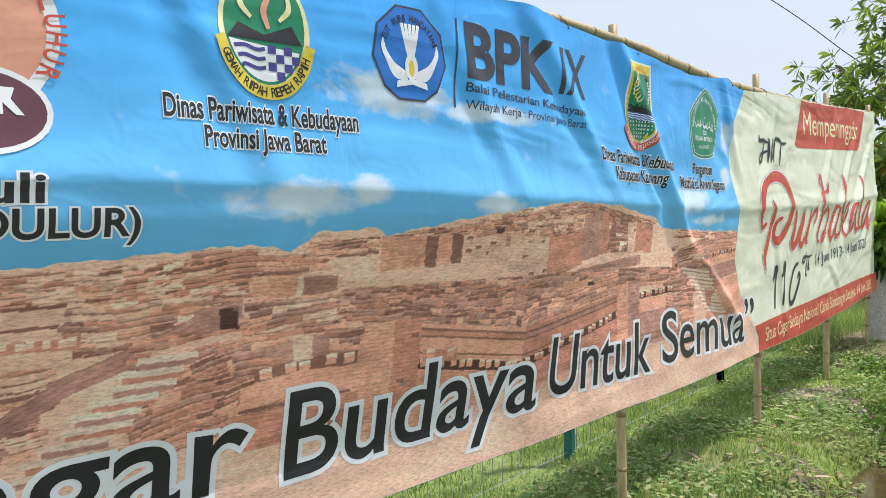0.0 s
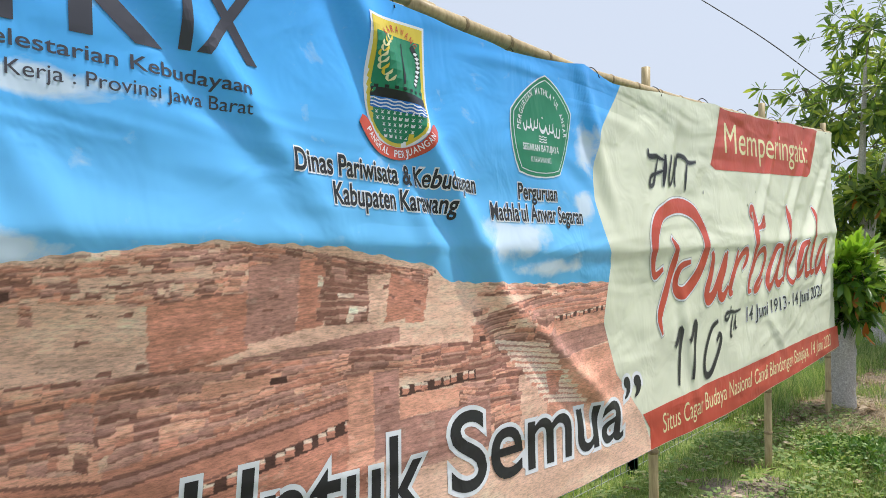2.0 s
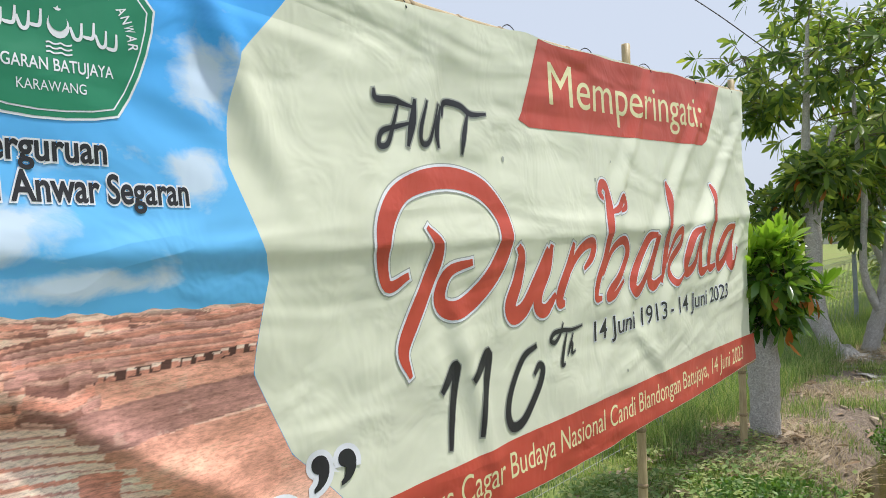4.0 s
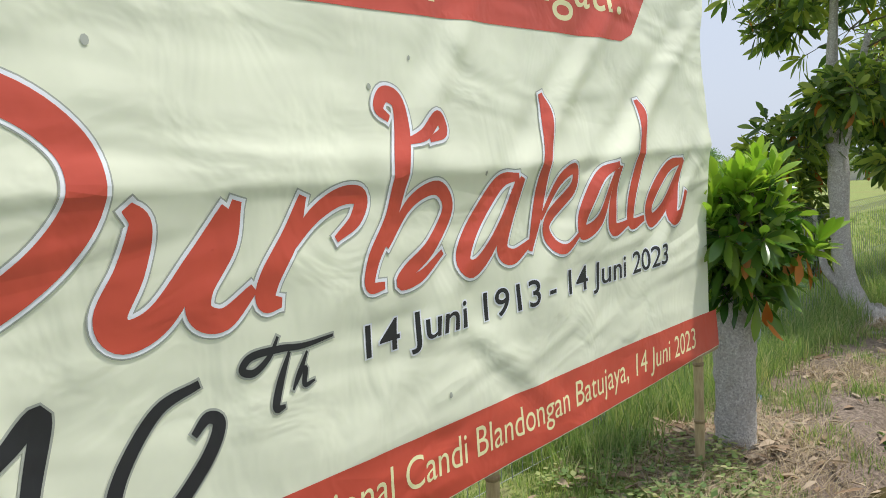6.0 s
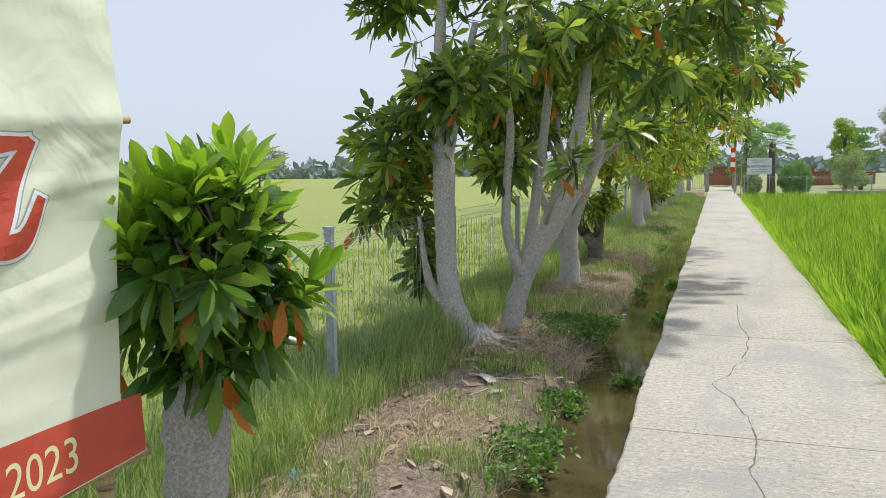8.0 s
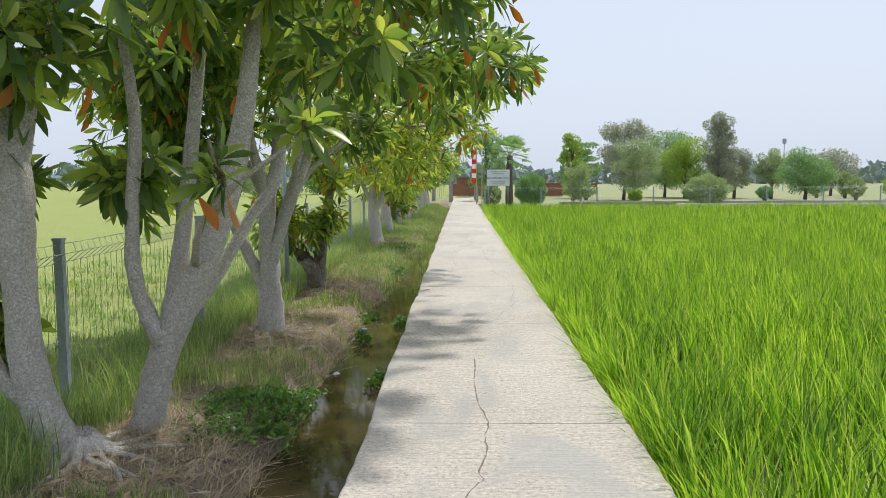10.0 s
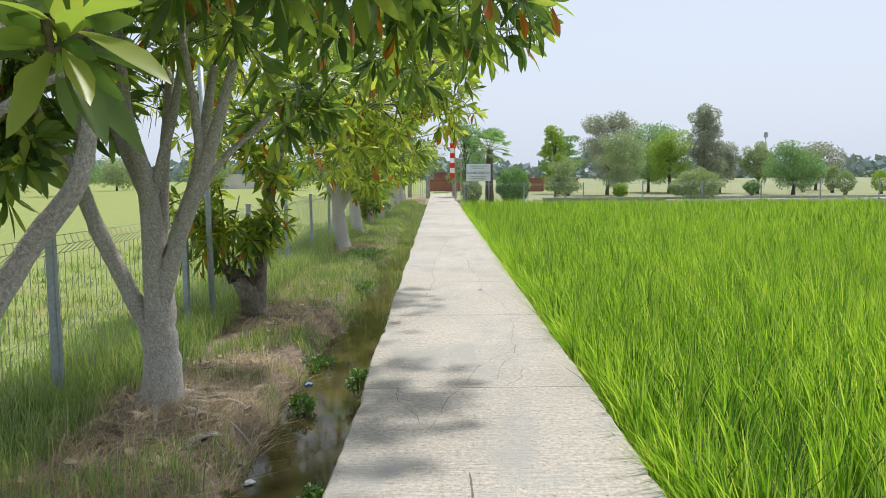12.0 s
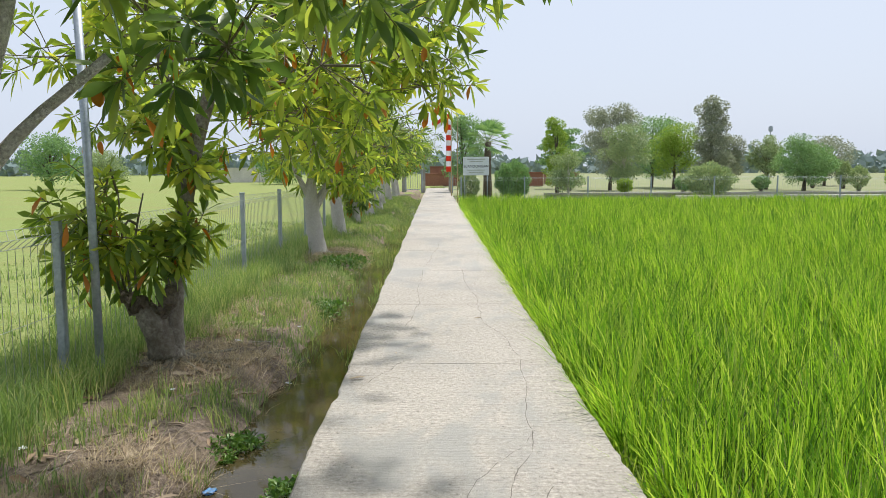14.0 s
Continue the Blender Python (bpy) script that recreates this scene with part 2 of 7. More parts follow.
def concrete():
    """Broomed concrete: fine grooves across the way, grey damp stains, small pits."""
    m, nt, p = blank("broomed_concrete", 0.88, 0, 0.25)
    f = noised(nt, 32, 7, 0.82)
    col = ramp(nt, f, [(0.34, (0.10, 0.09, 0.075)), (0.42, (0.35, 0.325, 0.285)), (0.56, (0.47, 0.435, 0.385)), (0.68, (0.65, 0.61, 0.55))])
    groove = noised(nt, 60, 3, 0.7, (0.05, 1, 1))
    col = mixed(nt, "MULTIPLY", 1.0, col, ramp(nt, groove, [(0.3, (0.84, 0.84, 0.84)), (0.6, (1.06, 1.06, 1.06))]))
    stain = ramp(nt, noised(nt, 1.1, 6, 0.62, (1.3, 0.7, 1), 0.7), [(0.50, (0, 0, 0)), (0.62, (0.75, 0.75, 0.75))])
    col = mixed(nt, "MIX", stain, col, (0.33, 0.33, 0.31))
    col = mixed(nt, "MULTIPLY", 1.0, col, ramp(nt, noised(nt, 0.45, 3), [(0.3, (0.88, 0.87, 0.85)), (0.7, (1.08, 1.07, 1.05))]))
    nt.links.new(col, p.inputs["Base Color"])
    add = nt.nodes.new("ShaderNodeMath")
    add.operation = "ADD"
    nt.links.new(f, add.inputs[0])
    nt.links.new(groove, add.inputs[1])
    bumped(nt, p, add.outputs[0], 0.8, 0.009)
    return m


CONCRETE = concrete()
CRACK = surface("crack_dirt", (0.10, 0.09, 0.075), (0.20, 0.18, 0.15), 3, 40, 0.95)


def water_material():
    m, nt, p = blank("ditch_water", 0.06, 0, 0.25)
    col = ramp(nt, noised(nt, 2.5, 4), [(0.3, (0.04, 0.031, 0.013)), (0.7, (0.095, 0.075, 0.034))])
    nt.links.new(col, p.inputs["Base Color"])
    bumped(nt, p, noised(nt, 6, 3), 0.08, 0.01)
    return m


WATER = water_material()

# ---- mesh helpers ----


def mesh_object(name, verts, faces, material, parent=None, smooth=False):
    me = bpy.data.meshes.new(name)
    verts = np.asarray(verts, dtype=np.float32)
    if isinstance(faces, np.ndarray):
        n, k = faces.shape
        me.vertices.add(len(verts))
        me.vertices.foreach_set("co", verts.ravel())
        me.loops.add(n * k)
        me.loops.foreach_set("vertex_index", faces.astype(np.int32).ravel())
        me.polygons.add(n)
        me.polygons.foreach_set("loop_start", np.arange(0, n * k, k, dtype=np.int32))
        me.update(calc_edges=True)
    else:
        me.from_pydata([tuple(v) for v in verts.tolist()], [], faces)
    for m in (material if isinstance(material, (list, tuple)) else [material]):
        me.materials.append(m)
    if smooth:
        me.shade_smooth()
    ob = new(name, me)
    ob.parent = parent
    return ob


def part(name, bm, material, parent=None, label="", smooth=False):
    me = bpy.data.meshes.new(name)
    bm.to_mesh(me)
    bm.free()
    for m in (material if isinstance(material, (list, tuple)) else [material]):
        me.materials.append(m)
    if smooth:
        me.shade_smooth()
    ob = new(name, me)
    ob.parent = parent
    return tagged(ob, label)


def thing(name, label, category, group="", kind="", at=(0, 0, 0)):
    ob = new(name)
    ob.location = at
    ob.empty_display_size = 0.1
    return tagged(ob, label, category, group, kind)


def box_bm(x0, x1, y0, y1, z0, z1, bevel=0.0, bm=None):
    bm = bm or bmesh.new()
    made = bmesh.ops.create_cube(bm, size=1, matrix=Matrix.Translation(((x0 + x1) / 2, (y0 + y1) / 2, (z0 + z1) / 2)) @ Matrix.Diagonal((x1 - x0, y1 - y0, z1 - z0, 1)))
    if bevel:
        edges = list({e for v in made["verts"] for e in v.link_edges})
        bmesh.ops.bevel(bm, geom=edges, offset=bevel, segments=2, affect="EDGES")
    return bm


def curve_points(pts, steps=6):
    """A smooth line through a few points of any dimension (Catmull-Rom)."""
    p = np.asarray(pts, float)
    p = np.vstack([2 * p[0] - p[1], p, 2 * p[-1] - p[-2]])
    out = []
    for i in range(1, len(p) - 2):
        for t in np.linspace(0, 1, steps, endpoint=False):
            a, b, c, d = p[i - 1], p[i], p[i + 1], p[i + 2]
            out.append(0.5 * (2 * b + (c - a) * t + (2 * a - 5 * b + 4 * c - d) * t * t + (3 * b - a - 3 * c + d) * t ** 3))
    out.append(p[-2])
    return np.array(out)


def tube(path, sides=8, wob=0.0, seed=0, cap=True):
    """Verts and faces of a tube along rows of x, y, z, radius."""
    r = np.random.default_rng(seed)
    path = np.asarray(path, float)
    p, rad = path[:, :3], path[:, 3]
    tan = np.gradient(p, axis=0)
    tan /= np.linalg.norm(tan, axis=1, keepdims=True) + 1e-9
    ref = np.array([0.31, 0.95, 0.05]) if abs(tan[0][2]) > 0.6 else np.array([0.05, 0.1, 1.0])
    u = np.cross(tan, ref)
    u /= np.linalg.norm(u, axis=1, keepdims=True) + 1e-9
    v = np.cross(tan, u)
    a = np.arange(sides) * 2 * math.pi / sides
    k = 1 + wob * r.standard_normal((len(p), sides))
    ring = p[:, None] + rad[:, None, None] * k[..., None] * (np.cos(a)[None, :, None] * u[:, None] + np.sin(a)[None, :, None] * v[:, None])
    verts = ring.reshape(-1, 3).tolist()
    faces = []
    for i in range(len(p) - 1):
        for j in range(sides):
            n = (j + 1) % sides
            faces.append((i * sides + j, i * sides + n, (i + 1) * sides + n, (i + 1) * sides + j))
    if cap:
        faces.append(tuple(range(sides))[::-1])
        faces.append(tuple((len(p) - 1) * sides + j for j in range(sides)))
    return verts, faces


class Pile:
    """Gathers verts and faces of one mesh."""

    def __init__(self):
        self.v, self.f = [], []

    def add(self, vf):
        n = len(self.v)
        self.v += vf[0]
        self.f += [tuple(i + n for i in f) for f in vf[1]]
        return self


def rods(a, b, r):
    """Thin three-sided rods from points a to points b, as arrays of verts and quads."""
    a, b = np.asarray(a, float), np.asarray(b, float)
    t = b - a
    t /= np.linalg.norm(t, axis=1, keepdims=True) + 1e-9
    ref = np.where(np.abs(t[:, 2:3]) > 0.8, [[1.0, 0, 0]], [[0, 0, 1.0]])
    u = np.cross(t, ref)
    u /= np.linalg.norm(u, axis=1, keepdims=True) + 1e-9
    w = np.cross(t, u)
    r = np.broadcast_to(np.asarray(r, float), (len(a),))[:, None]
    vs = []
    for end in (a, b):
        for k in range(3):
            g = k * 2 * math.pi / 3
            vs.append(end + r * (math.cos(g) * u + math.sin(g) * w))
    v = np.stack(vs, 1).reshape(-1, 3)
    q = np.array([[0, 1, 4, 3], [1, 2, 5, 4], [2, 0, 3, 5]])
    return v, (np.arange(len(a))[:, None, None] * 6 + q[None]).reshape(-1, 4)


def blades(pos, height, width, lean, az, bend=0.4, seg=2):
    """Grass blades at pos: verts and triangles. lean: metres that the tip moves towards az."""
    n = len(pos)
    side = np.stack([-np.sin(az + 0.6), np.cos(az + 0.6), np.zeros(n)], 1)
    fwd = np.stack([np.cos(az), np.sin(az), np.zeros(n)], 1)
    rows = []
    for i in range(seg):
        s = i / seg
        mid = pos + fwd * (lean * s ** 1.8)[:, None] + np.array([0, 0, 1.0]) * (height * (s - bend * 0.3 * s * s))[:, None]
        w = (width * (1 - 0.25 * s))[:, None] * 0.5
        rows += [mid - side * w, mid + side * w]
    rows.append(pos + fwd * lean[:, None] + np.array([0, 0, 1.0]) * (height * (1 - bend * 0.3))[:, None])
    k = 2 * seg + 1
    v = np.stack(rows, 1).reshape(-1, 3)
    t = []
    for i in range(seg - 1):
        t += [(2 * i, 2 * i + 1, 2 * i + 3), (2 * i, 2 * i + 3, 2 * i + 2)]
    t.append((2 * seg - 2, 2 * seg - 1, 2 * seg))
    return v, (np.arange(n)[:, None, None] * k + np.array(t)[None]).reshape(-1, 3)


def leaf_set(org, way, up, length, width, droop=0.25, fold=0.25, profile=((0, 0), (0.32, 0.62), (0.72, 1.0), (1, 0))):
    """Leaves with a folded midrib: verts and triangles. profile: shares of the length and of the width."""
    n = len(org)
    way = way / (np.linalg.norm(way, axis=1, keepdims=True) + 1e-9)
    side = np.cross(way, up)
    side /= np.linalg.norm(side, axis=1, keepdims=True) + 1e-9
    nor = np.cross(side, way)
    down = np.array([0, 0, -1.0])
    rows = []
    for s, w in profile:
        mid = org + way * (length * s)[:, None] + down * (droop * length * s * s)[:, None]
        if w:
            o = side * (width * 0.5 * w)[:, None]
            lift = nor * (fold * width * 0.5 * w)[:, None]
            rows += [mid - o + lift, mid, mid + o + lift]
        else:
            rows.append(mid)
    v = np.stack(rows, 1).reshape(-1, 3)
    k = len(profile) - 2
    t = [(0, 1, 2), (0, 2, 3)]
    for q in range(k - 1):
        a, b = 1 + 3 * q, 4 + 3 * q
        t += [(a, b, b + 1), (a, b + 1, a + 1), (a + 1, b + 1, b + 2), (a + 1, b + 2, a + 2)]
    a, e = 1 + 3 * (k - 1), 1 + 3 * k
    t += [(a, e, a + 1), (a + 1, e, a + 2)]
    return v, (np.arange(n)[:, None, None] * (e + 1) + np.array(t)[None]).reshape(-1, 3)


BROAD_LEAF = ((0, 0), (0.22, 0.42), (0.48, 0.90), (0.68, 1.0), (0.88, 0.55), (1, 0))


def scraps(org, way, up, length, width):
    """Small rhombic leaves for crowns seen from far off: verts and triangles."""
    n = len(org)
    way = way / (np.linalg.norm(way, axis=1, keepdims=True) + 1e-9)
    side = np.cross(way, up)
    side /= np.linalg.norm(side, axis=1, keepdims=True) + 1e-9
    mid = org + way * (length * 0.5)[:, None]
    v = np.stack([org, mid + side * (width * 0.5)[:, None], org + way * length[:, None], mid - side * (width * 0.5)[:, None]], 1).reshape(-1, 3)
    return v, (np.arange(n)[:, None, None] * 4 + np.array([(0, 1, 2), (0, 2, 3)])[None]).reshape(-1, 3)


def rosettes(tips, dirs, per, length, rng, spread=(0.5, 1.75), width=0.26, droop=0.3, profile=((0, 0), (0.32, 0.62), (0.72, 1.0), (1, 0))):
    """Whorls of leaves round the tips of twigs."""
    n = len(tips)
    d = dirs / (np.linalg.norm(dirs, axis=1, keepdims=True) + 1e-9)
    a = np.cross(d, np.array([0.3, 0.2, 0.9]))
    a /= np.linalg.norm(a, axis=1, keepdims=True) + 1e-9
    b = np.cross(d, a)
    k = np.arange(per)
    az = (k[None] * 2.4 + rng.uniform(0, 6.28, (n, 1)) + rng.normal(0, 0.25, (n, per)))
    po = spread[0] + (spread[1] - spread[0]) * (k[None] / per) + rng.normal(0, 0.15, (n, per))
    way = np.cos(po)[..., None] * d[:, None] + np.sin(po)[..., None] * (np.cos(az)[..., None] * a[:, None] + np.sin(az)[..., None] * b[:, None])
    org = tips[:, None] - d[:, None] * (0.10 * k[None] / per * length * 4)[..., None]
    L = length * rng.uniform(0.65, 1.15, (n, per))
    up = np.broadcast_to(d[:, None], way.shape) + rng.normal(0, 0.25, way.shape)
    return leaf_set(org.reshape(-1, 3), way.reshape(-1, 3), up.reshape(-1, 3), L.ravel(), (L * width).ravel(), droop, 0.25, profile)


def lump(x, y, scale, seed=0.0):
    """Smooth noise over arrays, about -1 to 1."""
    s = seed * 1.7
    return (np.sin(x * scale + 1.3 * np.sin(y * scale * 0.7 + s) + s) * np.cos(y * scale * 1.13 + 0.9 * np.sin(x * scale * 0.8 + s) + 2 * s)
            + 0.5 * np.sin(x * scale * 2.3 + y * scale * 1.9 + 3 * s) * np.cos(y * scale * 2.7 - x * scale * 1.1)) / 1.3

# ---- ground, ditch and path ----
PATH_L, PATH_R, WATER_Z = -0.54, 1.09, -0.30


def ground_height(x, y):
    """Height of the ground over arrays: paddy, ditch, bank with mounds at the trees, meadow."""
    x, y = np.asarray(x, float), np.asarray(y, float)
    edge = -1.06 + 0.07 * lump(x * 0, y, 1.7) + 0.04 * lump(x * 0, y, 5.0, 1)
    edge = np.where(y < 11, edge - 0.05, edge) + np.where((y > 23) & (y < 75), 0.06 * np.clip((y - 23) / 10, 0, 1), 0)
    t = np.clip((edge - x) / 0.42, 0, 1)
    bank = -0.36 + (0.22 + 0.02) * t * t * (3 - 2 * t)
    bank = bank + np.where(x < edge, 0.022 * lump(x, y, 4.5, 2) + 0.012 * lump(x, y, 13, 3), 0)
    for ty, h in ((15.7, 0.02), (19.1, 0.03), (22.5, 0.02), (10.9, 0.06), (31, 0.03)):
        bank = bank + h * np.exp(-((x + 2.0) ** 2 + (y - ty) ** 2) / 0.45)
    bank = bank - 0.06 * np.clip((-2.3 - x) / 1.5, 0, 1) - 0.05 * np.clip((-4 - x) / 20, 0, 1)
    ditch = -0.52
    z = np.where(x < edge, bank, ditch)
    z = np.where((x >= edge) & (x > -0.42), -0.36, z)
    return np.where(x > 1.0, -0.26 + 0.015 * lump(x, y, 3, 4), z)


def build_ground():
    xs = np.concatenate([[-900, -300, -120, -60, -30, -18, -12, -8, -6, -5], np.arange(-4.2, 1.5, 0.075), [2, 3, 5, 8, 14, 25, 45, 80, 160, 400, 900]])
    ys = np.concatenate([[-300, -80, -30, -14, -6], np.arange(-2, 34, 0.11), np.arange(34, 78, 0.8), [85, 100, 140, 220, 400, 800, 2000]])
    X, Y = np.meshgrid(xs, ys)
    Z = ground_height(X, Y)
    v = np.stack([X, Y, Z], -1).reshape(-1, 3)
    nx, ny = len(xs), len(ys)
    i = (np.arange(ny - 1)[:, None] * nx + np.arange(nx - 1)[None]).ravel()
    f = np.stack([i, i + 1, i + nx + 1, i + nx], 1)
    ob = mesh_object("ground", v, f, [SOIL, MEADOW, LAWN, MUD, DRY_LAWN], smooth=True)
    cx, cy = v[f].mean(1)[:, 0], v[f].mean(1)[:, 1]
    turf = lump(cx, cy, 1.6, 5) + 0.5 * lump(cx, cy, 5, 6)
    which = np.where(cx < -2.75, 1, np.where((cy < 10.2) & (turf > -0.55), 2, np.where((cy > 24) & (turf > 0.25), 2, 0)))
    which = np.where(cx > 0.9, np.where(cy > 52.5, 4, 3), which)
    which = np.where((cx < -1.4) & (cx > -2.75) & (cx < -2.35), 2, which)
    which = np.where(((cy > 78) & (cx < 0.9)) | (cy < -3), 1, which)
    ob.data.polygons.foreach_set("material_index", which.astype(np.int32))
    return tagged(ob, "uneven earth bank, ditch bed, paddy and meadow", "ground", kind="structure")


build_ground()


def ground_at(x, y):
    return float(ground_height(np.array([x]), np.array([y]))[0])


WATER_OB = mesh_object("water", [(-1.35, -20, WATER_Z), (-0.45, -20, WATER_Z), (-0.45, 60, WATER_Z), (-1.35, 60, WATER_Z)], [(0, 1, 2, 3)], WATER)
tagged(WATER_OB, "still brown water standing in the ditch", "water", kind="structure")

# ---- the printed banner on its bamboo frame ----
BX = -1.865
CREASES = ((4.35, 2.46, 5.25, 1.25, 0.030, 0.085), (5.2, 1.35, 6.1, 0.75, 0.026, 0.08), (3.55, 2.44, 4.25, 1.7, 0.016, 0.075),
           (3.0, 2.4, 3.5, 1.62, 0.010, 0.07), (5.85, 2.42, 6.15, 1.75, 0.014, 0.075), (4.4, 2.4, 4.75, 1.6, 0.012, 0.07),
           (10.5, 2.3, 9.0, 1.15, 0.015, 0.085), (9.9, 2.5, 8.3, 1.0, 0.012, 0.08), (8.9, 2.45, 8.1, 1.35, 0.010, 0.075),
           (7.0, 2.40, 6.55, 1.5, 0.012, 0.08), (10.45, 1.62, 9.9, 1.1, 0.012, 0.07), (8.5, 1.1, 9.1, 0.62, 0.006, 0.07),
           (2.3, 1.6, 2.1, 0.75, 0.014, 0.085), (1.9, 2.4, 2.3, 1.68, 0.010, 0.08), (6.9, 1.45, 7.2, 0.6, 0.010, 0.08))


def crease_z(y):
    return np.interp(y, [-3, 1.4, 2.4, 6.0, 8.5, 10.6], [1.68, 1.66, 1.64, 1.525, 1.56, 1.66])


def sheet_top(y):
    return np.interp(y, [-3, 3.6, 3.85, 4.2, 4.5, 4.8, 5.25, 5.88, 6.2, 7.6, 8.2, 10.6], [2.46, 2.445, 2.42, 2.405, 2.41, 2.395, 2.358, 2.412, 2.378, 2.452, 2.473, 2.598]) - 0.010 * np.abs(np.sin((y - 0.3) * 3.9))


def sheet_bottom(y):
    return np.interp(y, [-3, 2.87, 3.56, 4.48, 5.04, 6.5, 8.2, 9.4, 10.62], [0.43, 0.432, 0.453, 0.474, 0.481, 0.472, 0.475, 0.525, 0.575]) + 0.008 * np.sin(y * 3.1)


def sheet_right(z):
    return np.interp(z, [0.5, 0.58, 0.78, 1.2, 1.67, 2.26, 2.6], [10.62, 10.63, 10.53, 10.55, 10.57, 10.55, 10.62])


def wave_edge(z):
    """The wavy line where the printed sky meets the cream print."""
    return np.interp(z, [0.4, 0.68, 0.93, 1.19, 1.46, 1.78, 2.1, 2.38, 2.5], [6.62, 6.41, 6.14, 6.03, 6.07, 5.97, 6.02, 6.27, 6.36]) + 0.012 * np.sin(z * 9)


def sag(y, z):
    """How far the sheet stands off its plane: folds, pulled creases, a belly low down."""
    y, z = np.asarray(y, float), np.asarray(z, float)
    d = z - crease_z(y)
    o = 0.034 * np.exp(-np.abs(d) / 0.16) + 0.006 * np.tanh(d / 0.03) * np.exp(-np.abs(d) / 0.10)
    o = o - 0.17 * np.clip((4.9 - y) / 1.4, 0, 1) * np.clip((1.55 - z) / 0.9, 0, 1) ** 1.0
    o = o - 0.12 * np.clip(3.7 - y, 0, 2.2)
    for y0, z0, y1, z1, amp, w in CREASES:
        amp, w = amp * 1.35, w * 0.72
        dy, dz = y1 - y0, z1 - z0
        L = math.hypot(dy, dz)
        s = ((y - y0) * dy + (z - z0) * dz) / L / L
        q = ((y - y0) * dz - (z - z0) * dy) / L
        fade = np.clip(1.15 - np.abs(s - 0.5) * 1.6, 0, 1)
        o = o + amp * fade * (np.exp(-(q / w) ** 2) - 0.6 * np.exp(-((q - 1.7 * w) / w) ** 2))
    o = o + 0.008 * lump(y, z, 3.1, 7) + 0.0035 * lump(y, z * 0.6, 9, 8)
    hem = np.clip((z - 2.2) / 0.25, 0, 1)
    return o + 0.006 * hem * np.sin(y * 11.0)


def laid(bm, off, step=0.06):
    """Lays flat artwork, drawn in y and z at x = 0, onto the sheet."""
    step = min(step, 0.028)
    ys, zs = [v.co.y for v in bm.verts], [v.co.z for v in bm.verts]
    for axis, lo, hi in (((0, 1, 0), min(ys), max(ys)), ((0, 0, 1), min(zs), max(zs))):
        k = math.floor(lo / step) + 1
        while k * step < hi:
            bmesh.ops.bisect_plane(bm, geom=bm.verts[:] + bm.edges[:] + bm.faces[:], plane_co=Vector(axis) * (k * step), plane_no=axis)
            k += 1
    bmesh.ops.triangulate(bm, faces=bm.faces[:])
    co = np.array([v.co for v in bm.verts])
    s = sag(co[:, 1], co[:, 2])
    for v, x in zip(bm.verts, s):
        v.co.x = BX + x + 0.45 * off
    for f in bm.faces:
        f.normal_update()
        if f.normal.x < 0:
            f.normal_flip()
    return bm


def outline(points, bm=None):
    bm = bm or bmesh.new()
    bm.faces.new([bm.verts.new((0, y, z)) for y, z in points])
    return bm


def disc(cy, cz, ry, rz, n=28, a0=0.0, a1=360.0):
    return [(cy + ry * math.cos(radians(a0 + (a1 - a0) * i / n)), cz + rz * math.sin(radians(a0 + (a1 - a0) * i / n))) for i in range(n)]


def ribbon(pts, bm=None, extra=0.0):
    """A flat brush stroke through rows of y, z, width."""
    bm = bm or bmesh.new()
    c = curve_points(pts, 7)
    t = np.gradient(c[:, :2], axis=0)
    t /= np.linalg.norm(t, axis=1, keepdims=True) + 1e-9
    n = np.stack([-t[:, 1], t[:, 0]], 1)
    w = (c[:, 2] * 0.5 + extra)[:, None]
    if extra:
        c[0, :2] -= t[0] * extra
        c[-1, :2] += t[-1] * extra
    a = [bm.verts.new((0, *p)) for p in c[:, :2] + n * w]
    b = [bm.verts.new((0, *p)) for p in c[:, :2] - n * w]
    for i in range(len(a) - 1):
        bm.faces.new((a[i], a[i + 1], b[i + 1], b[i]))
    return bm


def lettering(text, y0, y1, z0, cap, tilt=0.0, fat=0.0, shear=0.0, bold=0.0):
    """Writing from y0 to y1 on the baseline z0, capitals of that height; tilt: rise of the baseline over the line."""
    cu = bpy.data.curves.new("line", "FONT")
    cu.body, cu.size, cu.shear, cu.resolution_u = text, 1.0, shear, 6
    probe = bpy.data.objects.new("line", cu)
    scene.collection.objects.link(probe)

    def flat(offset):
        cu.offset = offset
        bpy.context.view_layer.update()
        me = probe.evaluated_get(bpy.context.evaluated_depsgraph_get()).to_mesh()
        bm = bmesh.new()
        bm.from_mesh(me)
        return bm
    base = flat(0.0)
    xs = [v.co.x for v in base.verts]
    lo, hi = min(xs), max(xs)
    base.free()
    bm = flat(bold + fat)
    sx, sz = (y1 - y0) / (hi - lo), cap / 0.69
    for v in bm.verts:
        u = (v.co.x - lo) * sx
        v.co = Vector((0, y0 + u, z0 + v.co.y * sz + tilt * u / (y1 - y0)))
    bpy.data.objects.remove(probe)
    bpy.data.curves.remove(cu)
    bmesh.ops.remove_doubles(bm, verts=bm.verts[:], dist=0.0004)
    return bm


